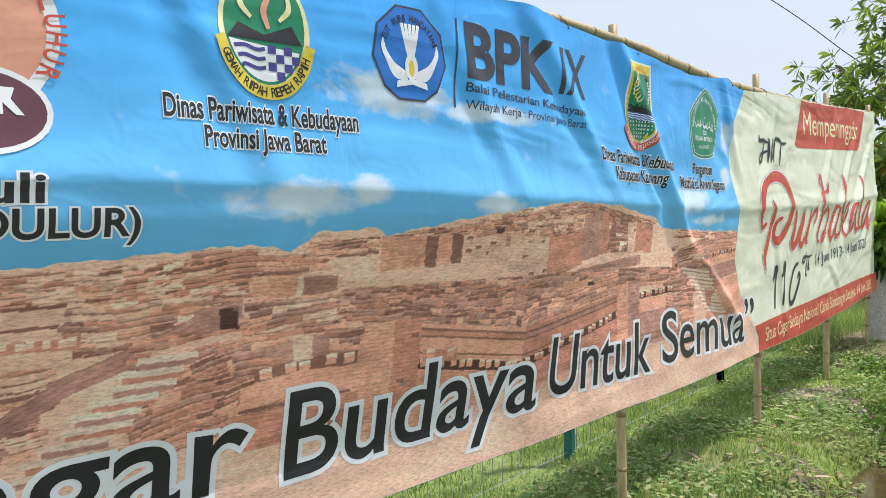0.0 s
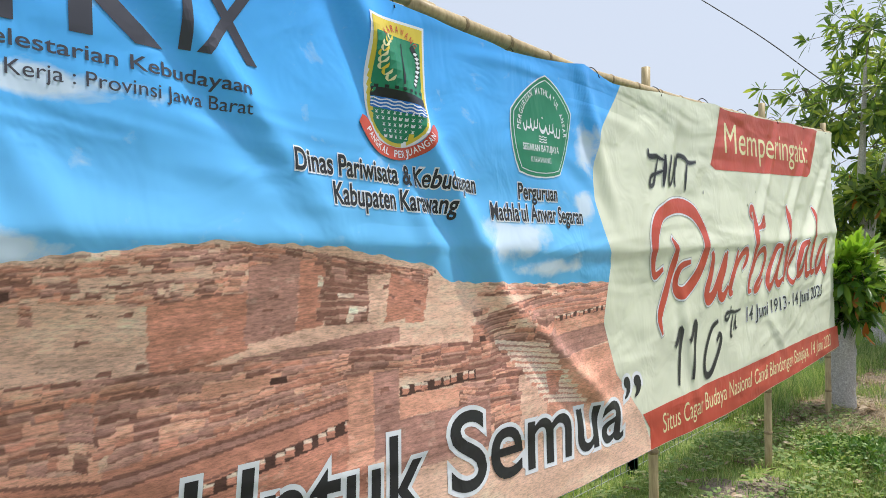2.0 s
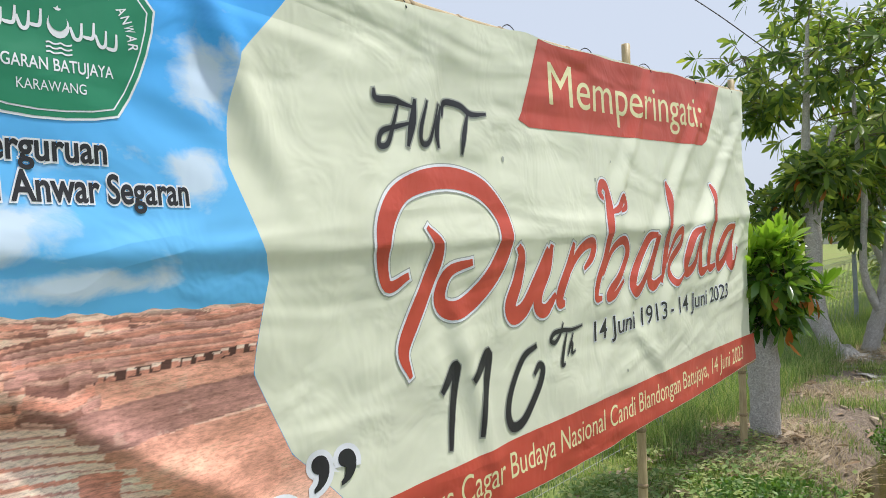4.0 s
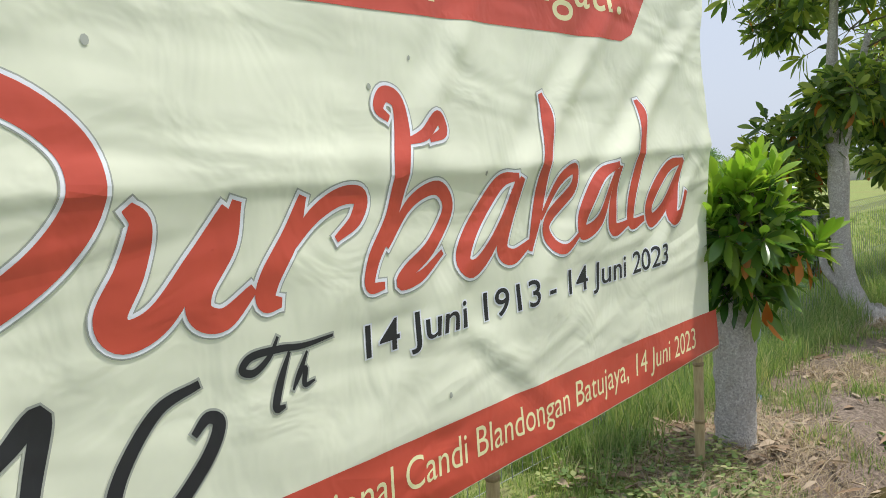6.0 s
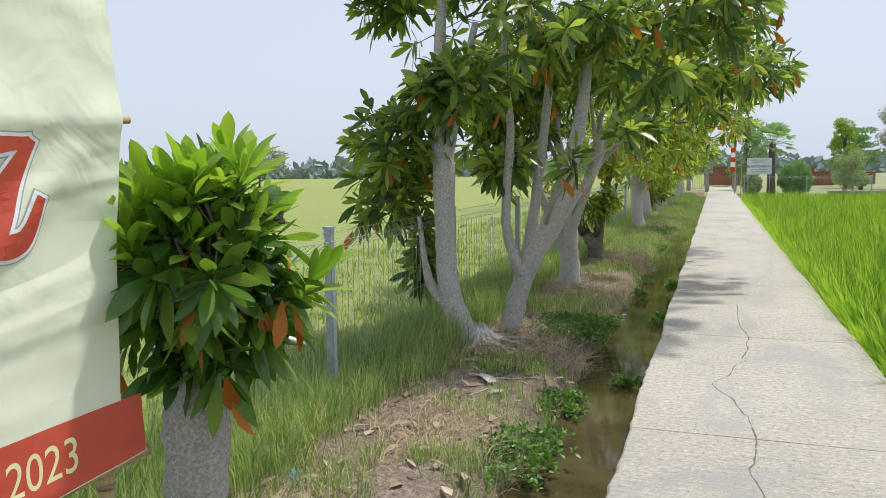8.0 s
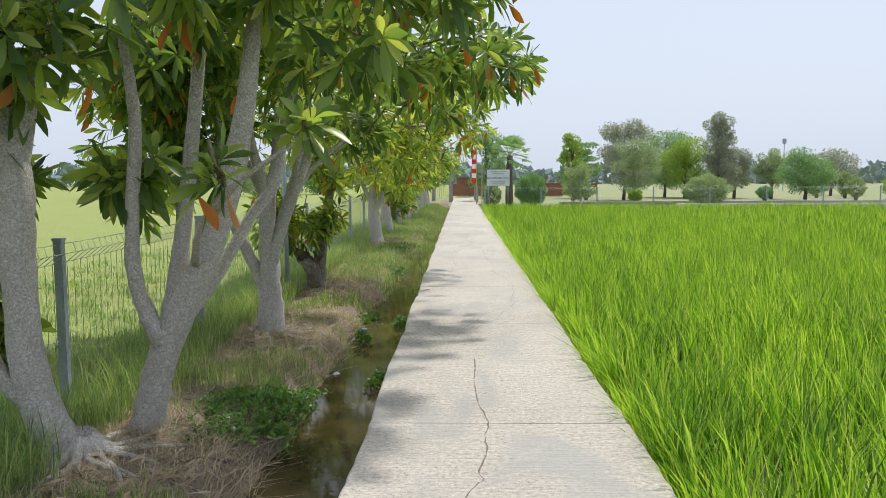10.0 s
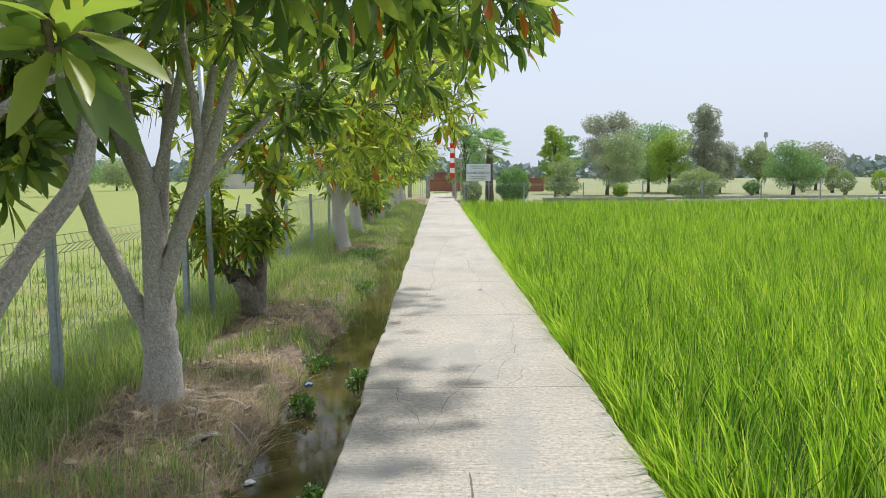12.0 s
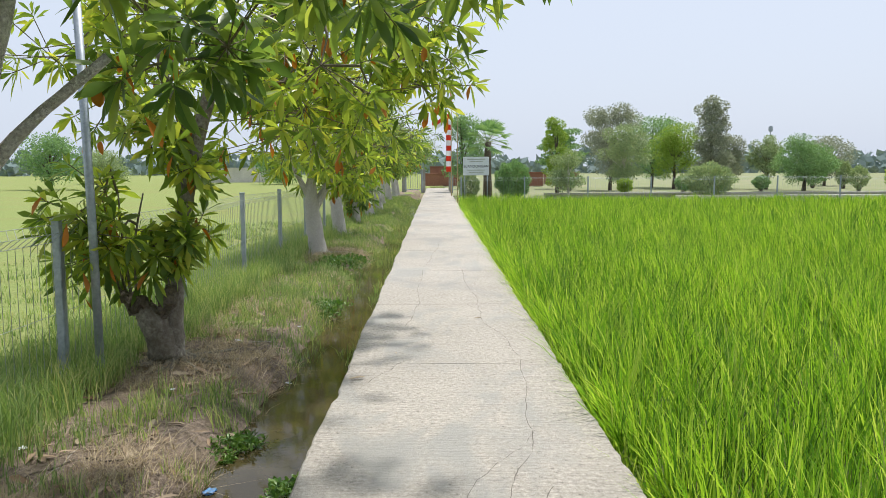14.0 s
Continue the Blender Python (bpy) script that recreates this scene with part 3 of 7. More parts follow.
def grid_sheet(name, left, right, step, material, parent):
    n = int(4.2 / step) if name == "printed_cream" else int(8.8 / step)
    m = int(2.0 / step)
    s, t = np.meshgrid(np.linspace(0, 1, n + 1), np.linspace(0, 1, m + 1))
    y = np.full(s.shape, 4.0)
    for _ in range(4):
        zt = sheet_bottom(y) + (sheet_top(y) - sheet_bottom(y)) * t
        a, b = left(zt), right(zt)
        y = a + (b - a) * s
    z = sheet_bottom(y) + (sheet_top(y) - sheet_bottom(y)) * t
    v = np.stack([BX + sag(y, z), y, z], -1).reshape(-1, 3)
    i = (np.arange(m)[:, None] * (n + 1) + np.arange(n)[None]).ravel()
    return mesh_object(name, v, np.stack([i, i + 1, i + n + 2, i + n + 1], 1), material, parent, True)


BANNER = thing("printed_banner", "creased vinyl banner printed with sky, brick ruins and cream panel", "banner", at=(0, 0, 0))
grid_sheet("printed_sky", lambda z: np.full(z.shape, -2.4), wave_edge, 0.018, SKY_PRINT, BANNER)
grid_sheet("printed_cream", wave_edge, sheet_right, 0.018, CREAM, BANNER)


def skyline(y):
    s = np.interp(y, [-3, 1.4, 1.8, 2.2, 2.35, 2.45, 2.7, 2.75, 3.2, 3.6, 3.85, 4.3, 4.75, 4.85, 5.6, 6.1], [1.40, 1.42, 1.44, 1.46, 1.43, 1.49, 1.50, 1.47, 1.53, 1.57, 1.59, 1.57, 1.50, 1.44, 1.40, 1.39])
    return s


def crumbled(y):
    return 0.003 * np.sin(y * 31) + 0.0025 * np.sin(y * 77 + 2 * np.sin(y * 9))


def speckle(y, z, sy, sz, seed):
    """Blotchy noise, 0 to 1, with cells of sy by sz metres."""
    g = np.random.default_rng(seed).random((260, 260))
    a, b = y / sy + 60, z / sz + 20
    i, j = np.floor(a).astype(int), np.floor(b).astype(int)
    u, w = a - i, b - j
    u, w = u * u * (3 - 2 * u), w * w * (3 - 2 * w)
    p = [[g[(i + d) % 260, (j + e) % 260] for e in (0, 1)] for d in (0, 1)]
    return (p[0][0] * (1 - u) + p[1][0] * u) * (1 - w) + (p[0][1] * (1 - u) + p[1][1] * u) * w


SAND, PALE, ORANGE, BROWN, MAUVE, DARK, HOLLOW = range(7)
RUIN_TONES = np.array([[0.93, 0.575, 0.43], [0.93, 0.70, 0.56], [0.89, 0.435, 0.305], [0.69, 0.30, 0.21], [0.56, 0.285, 0.23], [0.32, 0.145, 0.11], [0.11, 0.05, 0.04]])


class RuinPicture:
    """The photograph on the sheet, laid on in patches from far to near: sand, coursed faces, broken terraces, stairs."""

    def __init__(self, y, z):
        self.y, self.z = y, z
        self.n1, self.n2, self.n3 = speckle(y, z, 0.22, 0.10, 1), speckle(y, z, 0.045, 0.02, 2), speckle(y, z, 0.014, 0.008, 3)
        self.dice = np.random.default_rng(9).random((512, 128, 3))
        self.ink = RUIN_TONES[SAND] * (0.66 + 0.26 * self.n1 + 0.24 * self.n2 + 0.16 * self.n3)[..., None]

    def window(self, a, b):
        """The columns of the sheet from y = a to b."""
        cols = np.flatnonzero(((self.y > a - 0.05) & (self.y < b + 0.05)).any(0))
        return (slice(None), slice(cols[0], cols[-1] + 1)) if len(cols) else None

    def lay(self, w, inside, colour):
        self.ink[w] = np.where(inside[..., None], colour, self.ink[w])

    def face(self, a, b, ta, tb, ba, bb, tone, course=0.013, lean=0.0, worn=0.5):
        """A wall face from a to b: tops ta, tb and feet ba, bb; brick courses, stains, a few lost bricks."""
        w = self.window(a - 0.03, b + 0.03)
        if w is None:
            return
        y, z, n2, n3 = self.y[w], self.z[w], self.n2[w], self.n3[w]
        s = np.clip((y - a) / (b - a), 0, 1)
        top, foot = ta + (tb - ta) * s + 0.006 * (n2 - 0.5), ba + (bb - ba) * s
        v = (top - z) / (top - foot)
        q = (top - z) / course
        k = np.floor(q).astype(int)
        jag = 0.010 * (self.dice[(k + 40) % 512, 5, 0] - 0.5)
        inside = (v >= 0) & (v < 1) & (y > a + lean * v + jag) & (y < b + lean * v + jag)
        cell = np.floor(y / 0.036 + 0.5 * (k % 2)).astype(int)
        d = self.dice[(cell + 200) % 512, k % 128]
        joint = np.clip(1.4 - np.abs(q - k - 0.1) / 0.16, 0, 1) * (0.15 + 0.5 * n3)
        tonal = 0.80 + 0.10 * (d[..., 0] - 0.5) + 0.40 * (self.n1[w] - 0.4) + 0.34 * (n2 - 0.3) + 0.16 * n3
        c = RUIN_TONES[tone] * (tonal * (1 - 0.55 * joint))[..., None]
        lost = (d[..., 1] > 1 - 0.045 * worn) & (n2 > 0.45)
        c = np.where(lost[..., None], RUIN_TONES[DARK] * (0.8 + 0.5 * n3)[..., None], c)
        pale = (d[..., 2] > 0.93) & (n3 > 0.4)
        c = np.where(pale[..., None], c * 0.8 + RUIN_TONES[PALE] * 0.18, c)
        self.lay(w, inside, c)

    def terrace(self, a, b, ta, tb, ba, bb, step, tones, cut=0.09, wave=0.9, gap=0.2, ragged=0.05, shadow=DARK):
        """Broken courses stepping down from the line ta-tb to ba-bb: each stone has a lit lip, a face and a shadow under it."""
        w = self.window(a - ragged, b + ragged)
        if w is None:
            return
        y, z, n2, n3 = self.y[w], self.z[w], self.n2[w], self.n3[w]
        s = np.clip((y - a) / (b - a), 0, 1)
        top, foot = ta + (tb - ta) * s, ba + (bb - ba) * s
        rows = max(1, int(round(((ta - ba) + (tb - bb)) / 2 / step)))
        v = (top - z) / (top - foot)
        q = v * rows + wave * (self.n1[w] - 0.5) * 2 + 0.55 * (speckle(y, z * 0.3, cut * 1.4, 0.3, 17) - 0.5)
        group = np.floor(q / 2.5).astype(int)
        block = np.floor((y + 0.37 * cut * group) / (cut * 1.5)).astype(int)
        q = q + 0.95 * self.dice[(block * 5 + 61) % 512, (group * 3 + 40) % 128, 0]
        k = np.floor(q).astype(int)
        shift = self.dice[(k * 7 + 91) % 512, 11]
        cell = np.floor((y + shift[..., 0] * cut * 3) / (cut * (0.6 + 0.9 * shift[..., 1]))).astype(int)
        d = self.dice[(cell * 3 + 131) % 512, (k * 5 + 17) % 128]
        fr = q - k
        pick = np.array(tones)[np.minimum((d[..., 0] * len(tones)).astype(int), len(tones) - 1)]
        c = RUIN_TONES[pick] * (0.76 + 0.36 * d[..., 1] + 0.34 * (n2 - 0.4) + 0.2 * (n3 - 0.4))[..., None]
        lip = np.clip((0.34 - fr) / 0.12, 0, 1) * (0.35 + 0.65 * d[..., 2])
        c = c * (1 - 0.6 * lip[..., None]) + RUIN_TONES[SAND] * (0.8 + 0.3 * n3[..., None]) * 0.6 * lip[..., None]
        under = np.clip((fr - (0.62 + 0.30 * d[..., 1])) / 0.10, 0, 1) * (0.6 + 0.4 * d[..., 0])
        c = c * (1 - under[..., None]) + RUIN_TONES[shadow] * (0.7 + 0.5 * n3[..., None]) * under[..., None]
        hole = (d[..., 2] < gap) & (fr > 0.3)
        c = np.where(hole[..., None], RUIN_TONES[DARK] * (0.7 + 0.6 * n3)[..., None], c)
        rough = ragged * (self.dice[(k + 300) % 512, 21, :2] - 0.5)
        inside = (v >= 0.02 * n2) & (v < 1) & (y > a + rough[..., 0]) & (y < b + rough[..., 1])
        self.lay(w, inside, c)

    def strip(self, a, b, ta, tb, thick, tone, bow=0.0):
        """A plain band that follows the line ta-tb: a ledge, a moulding, a shadow."""
        w = self.window(a, b)
        if w is None:
            return
        y, z = self.y[w], self.z[w]
        s = np.clip((y - a) / (b - a), 0, 1)
        top = ta + (tb - ta) * s + bow * 4 * s * (1 - s) + 0.004 * (self.n2[w] - 0.5)
        c = RUIN_TONES[tone] * (0.72 + 0.30 * self.n1[w] + 0.22 * self.n2[w])[..., None]
        self.lay(w, (y > a) & (y < b) & (z < top) & (z > top - thick), c)

    def stones(self, a, b, ta, tb, size, pitch, tone, between=HOLLOW):
        """A row of separate blocks with dark hollows between: brackets under a cornice."""
        self.strip(a, b, ta, tb, size * 1.25, between)
        n = max(1, int((b - a) / pitch))
        for i in range(n):
            s = (i + 0.25 + 0.2 * math.sin(i * 2.3)) / n
            p, t = a + (b - a) * s, ta + (tb - ta) * s - 0.1 * size * math.sin(i * 3.7)
            self.strip(p, p + pitch * 0.62, t, t, size * 0.42, PALE)
            self.strip(p, p + pitch * 0.62, t - size * 0.35, t - size * 0.35, size * 0.6, tone)

    def stair(self, a, z0, da, dz, width, n, fall, tone=PALE):
        """Worn steps one below the other, each a pale tread over a darker riser."""
        for i in range(n):
            p, t = a + da * i + 0.012 * math.sin(i * 4.1), z0 + dz * i
            self.strip(p, p + width, t, t + fall, abs(dz) * 0.62, tone)
            self.strip(p + 0.01, p + width * 0.96, t - abs(dz) * 0.55, t + fall - abs(dz) * 0.55, abs(dz) * 0.5, BROWN if i % 2 else MAUVE)


def ruin_ink(y, z):
    """Ink of the printed ruins over arrays of y and z."""
    p = RuinPicture(y, z)
    # the mound behind
    p.terrace(1.2, 2.4, 1.40, 1.44, 1.27, 1.31, 0.017, (SAND, SAND, ORANGE, BROWN), 0.05, gap=0.14)
    p.terrace(2.0, 2.5, 1.455, 1.445, 1.33, 1.36, 0.017, (SAND, ORANGE, BROWN), 0.12, gap=0.1)
    p.terrace(2.42, 2.72, 1.458, 1.468, 1.40, 1.40, 0.016, (BROWN, MAUVE, DARK, ORANGE), 0.06)
    p.terrace(2.74, 3.44, 1.478, 1.515, 1.43, 1.43, 0.014, (ORANGE, BROWN, SAND, BROWN), 0.08)
    p.terrace(3.22, 4.75, 1.52, 1.49, 1.40, 1.40, 0.014, (ORANGE, BROWN, MAUVE, BROWN), 0.05)
    p.terrace(3.36, 4.02, 1.556, 1.59, 1.45, 1.44, 0.0135, (ORANGE, BROWN, SAND, MAUVE), 0.055, ragged=0.02)
    p.terrace(3.98, 4.72, 1.588, 1.485, 1.44, 1.42, 0.0135, (BROWN, MAUVE, DARK, ORANGE), 0.05, ragged=0.02)
    p.strip(3.52, 3.86, 1.505, 1.512, 0.018, SAND)
    # upper walls and the sand before them
    p.face(2.74, 2.955, 1.458, 1.463, 1.335, 1.345, ORANGE)
    p.face(2.955, 3.015, 1.463, 1.452, 1.34, 1.335, DARK)
    p.face(3.015, 3.10, 1.462, 1.465, 1.345, 1.345, ORANGE)
    p.face(3.09, 3.15, 1.468, 1.455, 1.345, 1.345, DARK)
    p.face(3.15, 3.41, 1.452, 1.447, 1.345, 1.335, SAND, worn=1.5)
    p.strip(3.34, 3.385, 1.478, 1.478, 0.020, HOLLOW)
    p.strip(2.60, 3.46, 1.338, 1.335, 0.075, SAND)
    p.face(3.435, 3.70, 1.452, 1.428, 1.285, 1.222, SAND, 0.0145, 0.01, 1.0)
    p.face(3.69, 3.98, 1.428, 1.450, 1.215, 1.285, BROWN, 0.0145, 0.015, 1.0)
    p.face(3.98, 4.16, 1.520, 1.535, 1.30, 1.32, MAUVE, worn=2)
    p.face(4.16, 4.26, 1.525, 1.53, 1.325, 1.33, BROWN)
    p.terrace(4.25, 4.47, 1.53, 1.50, 1.33, 1.32, 0.02, (MAUVE, DARK, DARK, PALE), 0.05)
    p.face(4.445, 4.555, 1.477, 1.482, 1.315, 1.312, SAND, lean=0.02)
    p.face(4.555, 4.74, 1.482, 1.425, 1.312, 1.305, BROWN, 0.012, -0.03, 0.3)
    p.strip(3.97, 4.62, 1.282, 1.325, 0.022, SAND)
    p.face(3.97, 4.60, 1.262, 1.303, 1.21, 1.25, MAUVE)
    # the sandy court and the wall beyond
    p.strip(4.735, 5.16, 1.462, 1.448, 0.20, SAND)
    p.terrace(5.04, 6.2, 1.44, 1.40, 1.375, 1.34, 0.014, (ORANGE, BROWN, SAND), 0.06)
    p.strip(4.86, 5.5, 1.345, 1.36, 0.05, SAND)
    p.terrace(5.0, 5.56, 1.325, 1.37, 1.13, 1.17, 0.021, (ORANGE, BROWN, MAUVE, SAND), 0.10)
    p.terrace(5.36, 6.2, 1.335, 1.405, 1.245, 1.28, 0.017, (BROWN, BROWN, MAUVE, ORANGE), 0.22, gap=0.04)
    p.stones(5.5, 6.15, 1.255, 1.285, 0.022, 0.04, BROWN)
    p.face(5.5, 6.2, 1.235, 1.262, 1.16, 1.19, ORANGE, 0.03, worn=0.1)
    p.terrace(5.38, 5.56, 1.30, 1.30, 1.06, 1.06, 0.026, (DARK, MAUVE, BROWN), 0.05)
    p.face(5.5, 6.2, 1.175, 1.20, 1.07, 1.11, MAUVE, 0.03, worn=0.8)
    p.face(5.5, 6.4, 1.075, 1.105, 0.62, 0.62, ORANGE, 0.2, worn=0.0)
    p.strip(5.03, 5.075, 1.225, 1.222, 0.024, HOLLOW)
    p.terrace(4.88, 5.3, 1.215, 1.20, 0.86, 0.84, 0.024, (BROWN, MAUVE, ORANGE, DARK), 0.12)
    p.stair(5.14, 1.20, 0.032, -0.0265, 0.33, 12, -0.045)
    p.face(5.52, 5.62, 1.03, 1.02, 0.93, 0.92, BROWN)
    # left side: pedestal, court and stair
    p.strip(1.2, 1.72, 1.315, 1.322, 0.10, SAND)
    for t in (1.326, 1.268):
        p.strip(1.2, 1.74, t, t - 0.004, 0.010, DARK)
    p.terrace(1.66, 2.2, 1.325, 1.30, 1.16, 1.17, 0.018, (ORANGE, BROWN, SAND, MAUVE), 0.07)
    p.stones(1.2, 1.70, 1.244, 1.222, 0.026, 0.035, SAND, BROWN)
    p.strip(1.2, 1.66, 1.208, 1.19, 0.06, SAND)
    p.terrace(1.2, 1.62, 1.165, 1.15, 0.86, 0.90, 0.021, (ORANGE, BROWN, MAUVE, SAND), 0.09)
    p.face(1.62, 2.12, 1.10, 1.27, 1.04, 1.20, MAUVE, 0.02)
    p.face(1.30, 1.66, 0.92, 1.11, 0.86, 1.045, MAUVE, 0.02)
    p.terrace(1.84, 2.5, 1.19, 1.235, 0.78, 0.92, 0.020, (ORANGE, BROWN, BROWN, MAUVE), 0.075)
    p.strip(1.90, 2.20, 1.152, 1.185, 0.026, SAND)
    p.stair(1.86, 1.138, -0.042, -0.036, 0.20, 9, -0.006)
    p.face(2.04, 2.22, 1.262, 1.285, 1.18, 1.20, MAUVE)
    p.face(2.128, 2.182, 1.258, 1.26, 1.19, 1.19, HOLLOW)
    p.strip(2.19, 2.206, 1.29, 1.29, 0.075, SAND)
    p.face(2.22, 2.405, 1.36, 1.35, 1.262, 1.258, ORANGE)
    p.face(2.405, 2.56, 1.345, 1.335, 1.262, 1.25, MAUVE)
    p.strip(2.39, 2.415, 1.345, 1.345, 0.08, PALE)
    p.terrace(2.2, 2.72, 1.275, 1.285, 1.10, 1.15, 0.018, (ORANGE, BROWN, SAND, MAUVE), 0.10)
    # the great terrace with its corner
    p.terrace(2.58, 3.62, 1.285, 1.262, 1.165, 1.020, 0.0195, (MAUVE, BROWN, MAUVE, ORANGE, DARK), 0.055, 0.7, 0.12)
    p.terrace(3.60, 4.46, 1.262, 1.250, 1.020, 1.125, 0.0195, (MAUVE, BROWN, ORANGE, MAUVE), 0.085, 0.4, 0.08)
    p.strip(3.86, 4.12, 1.205, 1.205, 0.035, ORANGE)
    p.strip(4.08, 4.14, 1.195, 1.195, 0.020, HOLLOW)
    for drop, thick, tone, side in ((0.0, 0.022, ORANGE, BROWN), (0.018, 0.012, DARK, DARK), (0.028, 0.020, BROWN, MAUVE), (0.046, 0.010, DARK, DARK), (0.054, 0.07, ORANGE, BROWN), (0.112, 0.010, DARK, DARK), (0.120, 0.020, ORANGE, BROWN)):
        p.strip(2.6, 3.61, 1.172 - drop, 1.022 - drop * 1.1, thick, tone)
        p.strip(3.61, 4.50, 1.022 - drop * 1.1, 1.125 - drop * 0.8, thick, side)
    p.face(2.6, 3.61, 1.035, 0.885, 0.70, 0.60, ORANGE, 0.016)
    p.face(3.61, 4.46, 0.880, 1.03, 0.60, 0.70, BROWN, 0.016, worn=1)
    p.stones(2.98, 3.60, 0.972, 0.868, 0.036, 0.055, ORANGE)
    p.stones(3.62, 4.40, 0.875, 1.025, 0.032, 0.05, BROWN)
    p.stones(3.0, 3.20, 1.005, 0.98, 0.04, 0.07, ORANGE, BROWN)
    p.face(2.66, 2.85, 1.165, 1.160, 0.80, 0.76, ORANGE, 0.016)
    p.face(2.85, 2.985, 1.160, 1.158, 0.76, 0.80, BROWN, 0.016)
    p.terrace(2.62, 3.0, 1.19, 1.185, 1.14, 1.14, 0.02, (MAUVE, BROWN, DARK), 0.08)
    p.terrace(4.38, 4.95, 1.245, 1.215, 1.13, 1.12, 0.02, (MAUVE, BROWN, ORANGE, DARK), 0.10)
    p.face(4.38, 4.49, 1.155, 1.158, 0.86, 0.86, ORANGE, 0.02)
    p.face(4.49, 4.60, 1.158, 1.162, 0.86, 0.90, MAUVE, 0.02)
    p.stones(4.60, 5.0, 1.095, 1.105, 0.03, 0.05, BROWN)
    p.strip(4.60, 4.90, 1.055, 1.045, 0.075, ORANGE, 0.012)
    p.face(4.60, 5.1, 0.985, 0.98, 0.80, 0.80, MAUVE, 0.03)
    # boulders, hollows and the round moulding before the stair
    p.terrace(2.18, 2.68, 1.165, 1.16, 1.02, 1.02, 0.03, (ORANGE, BROWN, MAUVE), 0.12)
    p.face(2.40, 2.48, 1.14, 1.13, 1.03, 1.03, SAND)
    p.face(2.48, 2.55, 1.13, 1.13, 1.05, 1.05, MAUVE)
    p.stones(2.25, 2.68, 1.04, 1.05, 0.040, 0.075, ORANGE, DARK)
    p.strip(2.2, 2.66, 0.985, 0.99, 0.085, ORANGE, 0.02)
    p.strip(2.2, 2.66, 0.91, 0.905, 0.012, DARK)
    p.face(2.2, 2.7, 0.895, 0.89, 0.76, 0.76, BROWN, 0.02)
    # trodden ground along the foot, pale worn upper edge
    n1, n2 = p.n1, p.n2
    foot = np.clip((np.interp(y, [1.5, 3.0, 4.2, 6.0], [0.66, 0.74, 0.80, 0.86]) - z + 0.10 * (n1 - 0.5)) / 0.09, 0, 1)
    ground = np.array([0.93, 0.60, 0.45]) * (0.74 + 0.30 * n1 + 0.14 * n2)[..., None]
    ink = p.ink * (1 - foot[..., None]) + ground * foot[..., None]
    edge = np.clip(1 - (skyline(y) - z) / 0.014, 0, 1)[..., None] * 0.55
    return np.clip(ink * (1 - edge) + np.array([0.80, 0.66, 0.52]) * edge, 0.02, 0.92)


def ruins():
    """The lower part of the printed sheet, carrying the picture of the ruins."""
    n, m = 940, 270
    u, t = np.meshgrid(np.linspace(0, 1, n + 1), np.linspace(0, 1, m + 1))
    left = 1.2
    y = np.full(u.shape, 3.0)
    for _ in range(5):
        z = sheet_bottom(y) + 0.002 + (skyline(y) - sheet_bottom(y) - 0.002) * t + crumbled(y) * t ** 24
        y = left + (wave_edge(z) - 0.003 - left) * u
    z = sheet_bottom(y) + 0.002 + (skyline(y) - sheet_bottom(y) - 0.002) * t + crumbled(y) * t ** 24
    v = np.stack([BX + sag(y, z) + 0.0014, y, z], -1).reshape(-1, 3)
    i = (np.arange(m)[:, None] * (n + 1) + np.arange(n)[None]).ravel()
    ob = mesh_object("ruin_picture", v, np.stack([i, i + 1, i + n + 2, i + n + 1], 1), RUIN_PRINT, BANNER, True)
    layer = ob.data.color_attributes.new("ink", "FLOAT_COLOR", "POINT")
    rgba = np.concatenate([ruin_ink(y, z).reshape(-1, 3), np.ones((len(v), 1))], 1)
    layer.data.foreach_set("color", rgba.astype(np.float32).ravel())
    return tagged(ob, "printed picture of orange brick temple ruins")


ruins()


def letters(name, bm, ink, parent):
    """Each letter of a line becomes a part of its own."""
    left = set(bm.faces)
    while left:
        seed = left.pop()
        group, todo = [seed], [seed]
        while todo:
            f = todo.pop()
            for e in f.edges:
                for g in e.link_faces:
                    if g in left:
                        left.discard(g)
                        group.append(g)
                        todo.append(g)
        ids, verts, faces = {}, [], []
        for f in sorted(group, key=lambda q: q.index):
            row = []
            for v in f.verts:
                if v not in ids:
                    ids[v] = len(verts)
                    verts.append(tuple(v.co))
                row.append(ids[v])
            faces.append(tuple(row))
        mesh_object(name, verts, faces, ink, parent)
    bm.free()


def printed(text, y0, y1, z0, cap, ink=None, halo=None, tilt=0.0, fat=0.03, shear=0.0, bold=0.0, lift=0.0045):
    if halo:
        letters("letter_outline", laid(lettering(text, y0, y1, z0, cap, tilt, fat, shear, bold), lift, 0.055), halo, BANNER)
    letters("letter", laid(lettering(text, y0, y1, z0, cap, tilt, 0.0, shear, bold), lift + (0.002 if halo else 0.0), 0.055), ink or INK, BANNER)


# slogan along the bottom
printed("Cagar", 0.98, 2.24, 0.652, 0.31, INK, WHITE_INK, -0.008, 0.042, bold=0.008, lift=0.006)
printed("Budaya", 2.40, 3.73, 0.620, 0.318, INK, WHITE_INK, 0.012, 0.042, bold=0.008, lift=0.006)
printed("Untuk", 3.83, 4.71, 0.662, 0.285, INK, WHITE_INK, -0.015, 0.042, bold=0.008, lift=0.006)
printed("Semua”", 4.85, 6.40, 0.668, 0.290, INK, WHITE_INK, -0.066, 0.042, bold=0.008, lift=0.006)
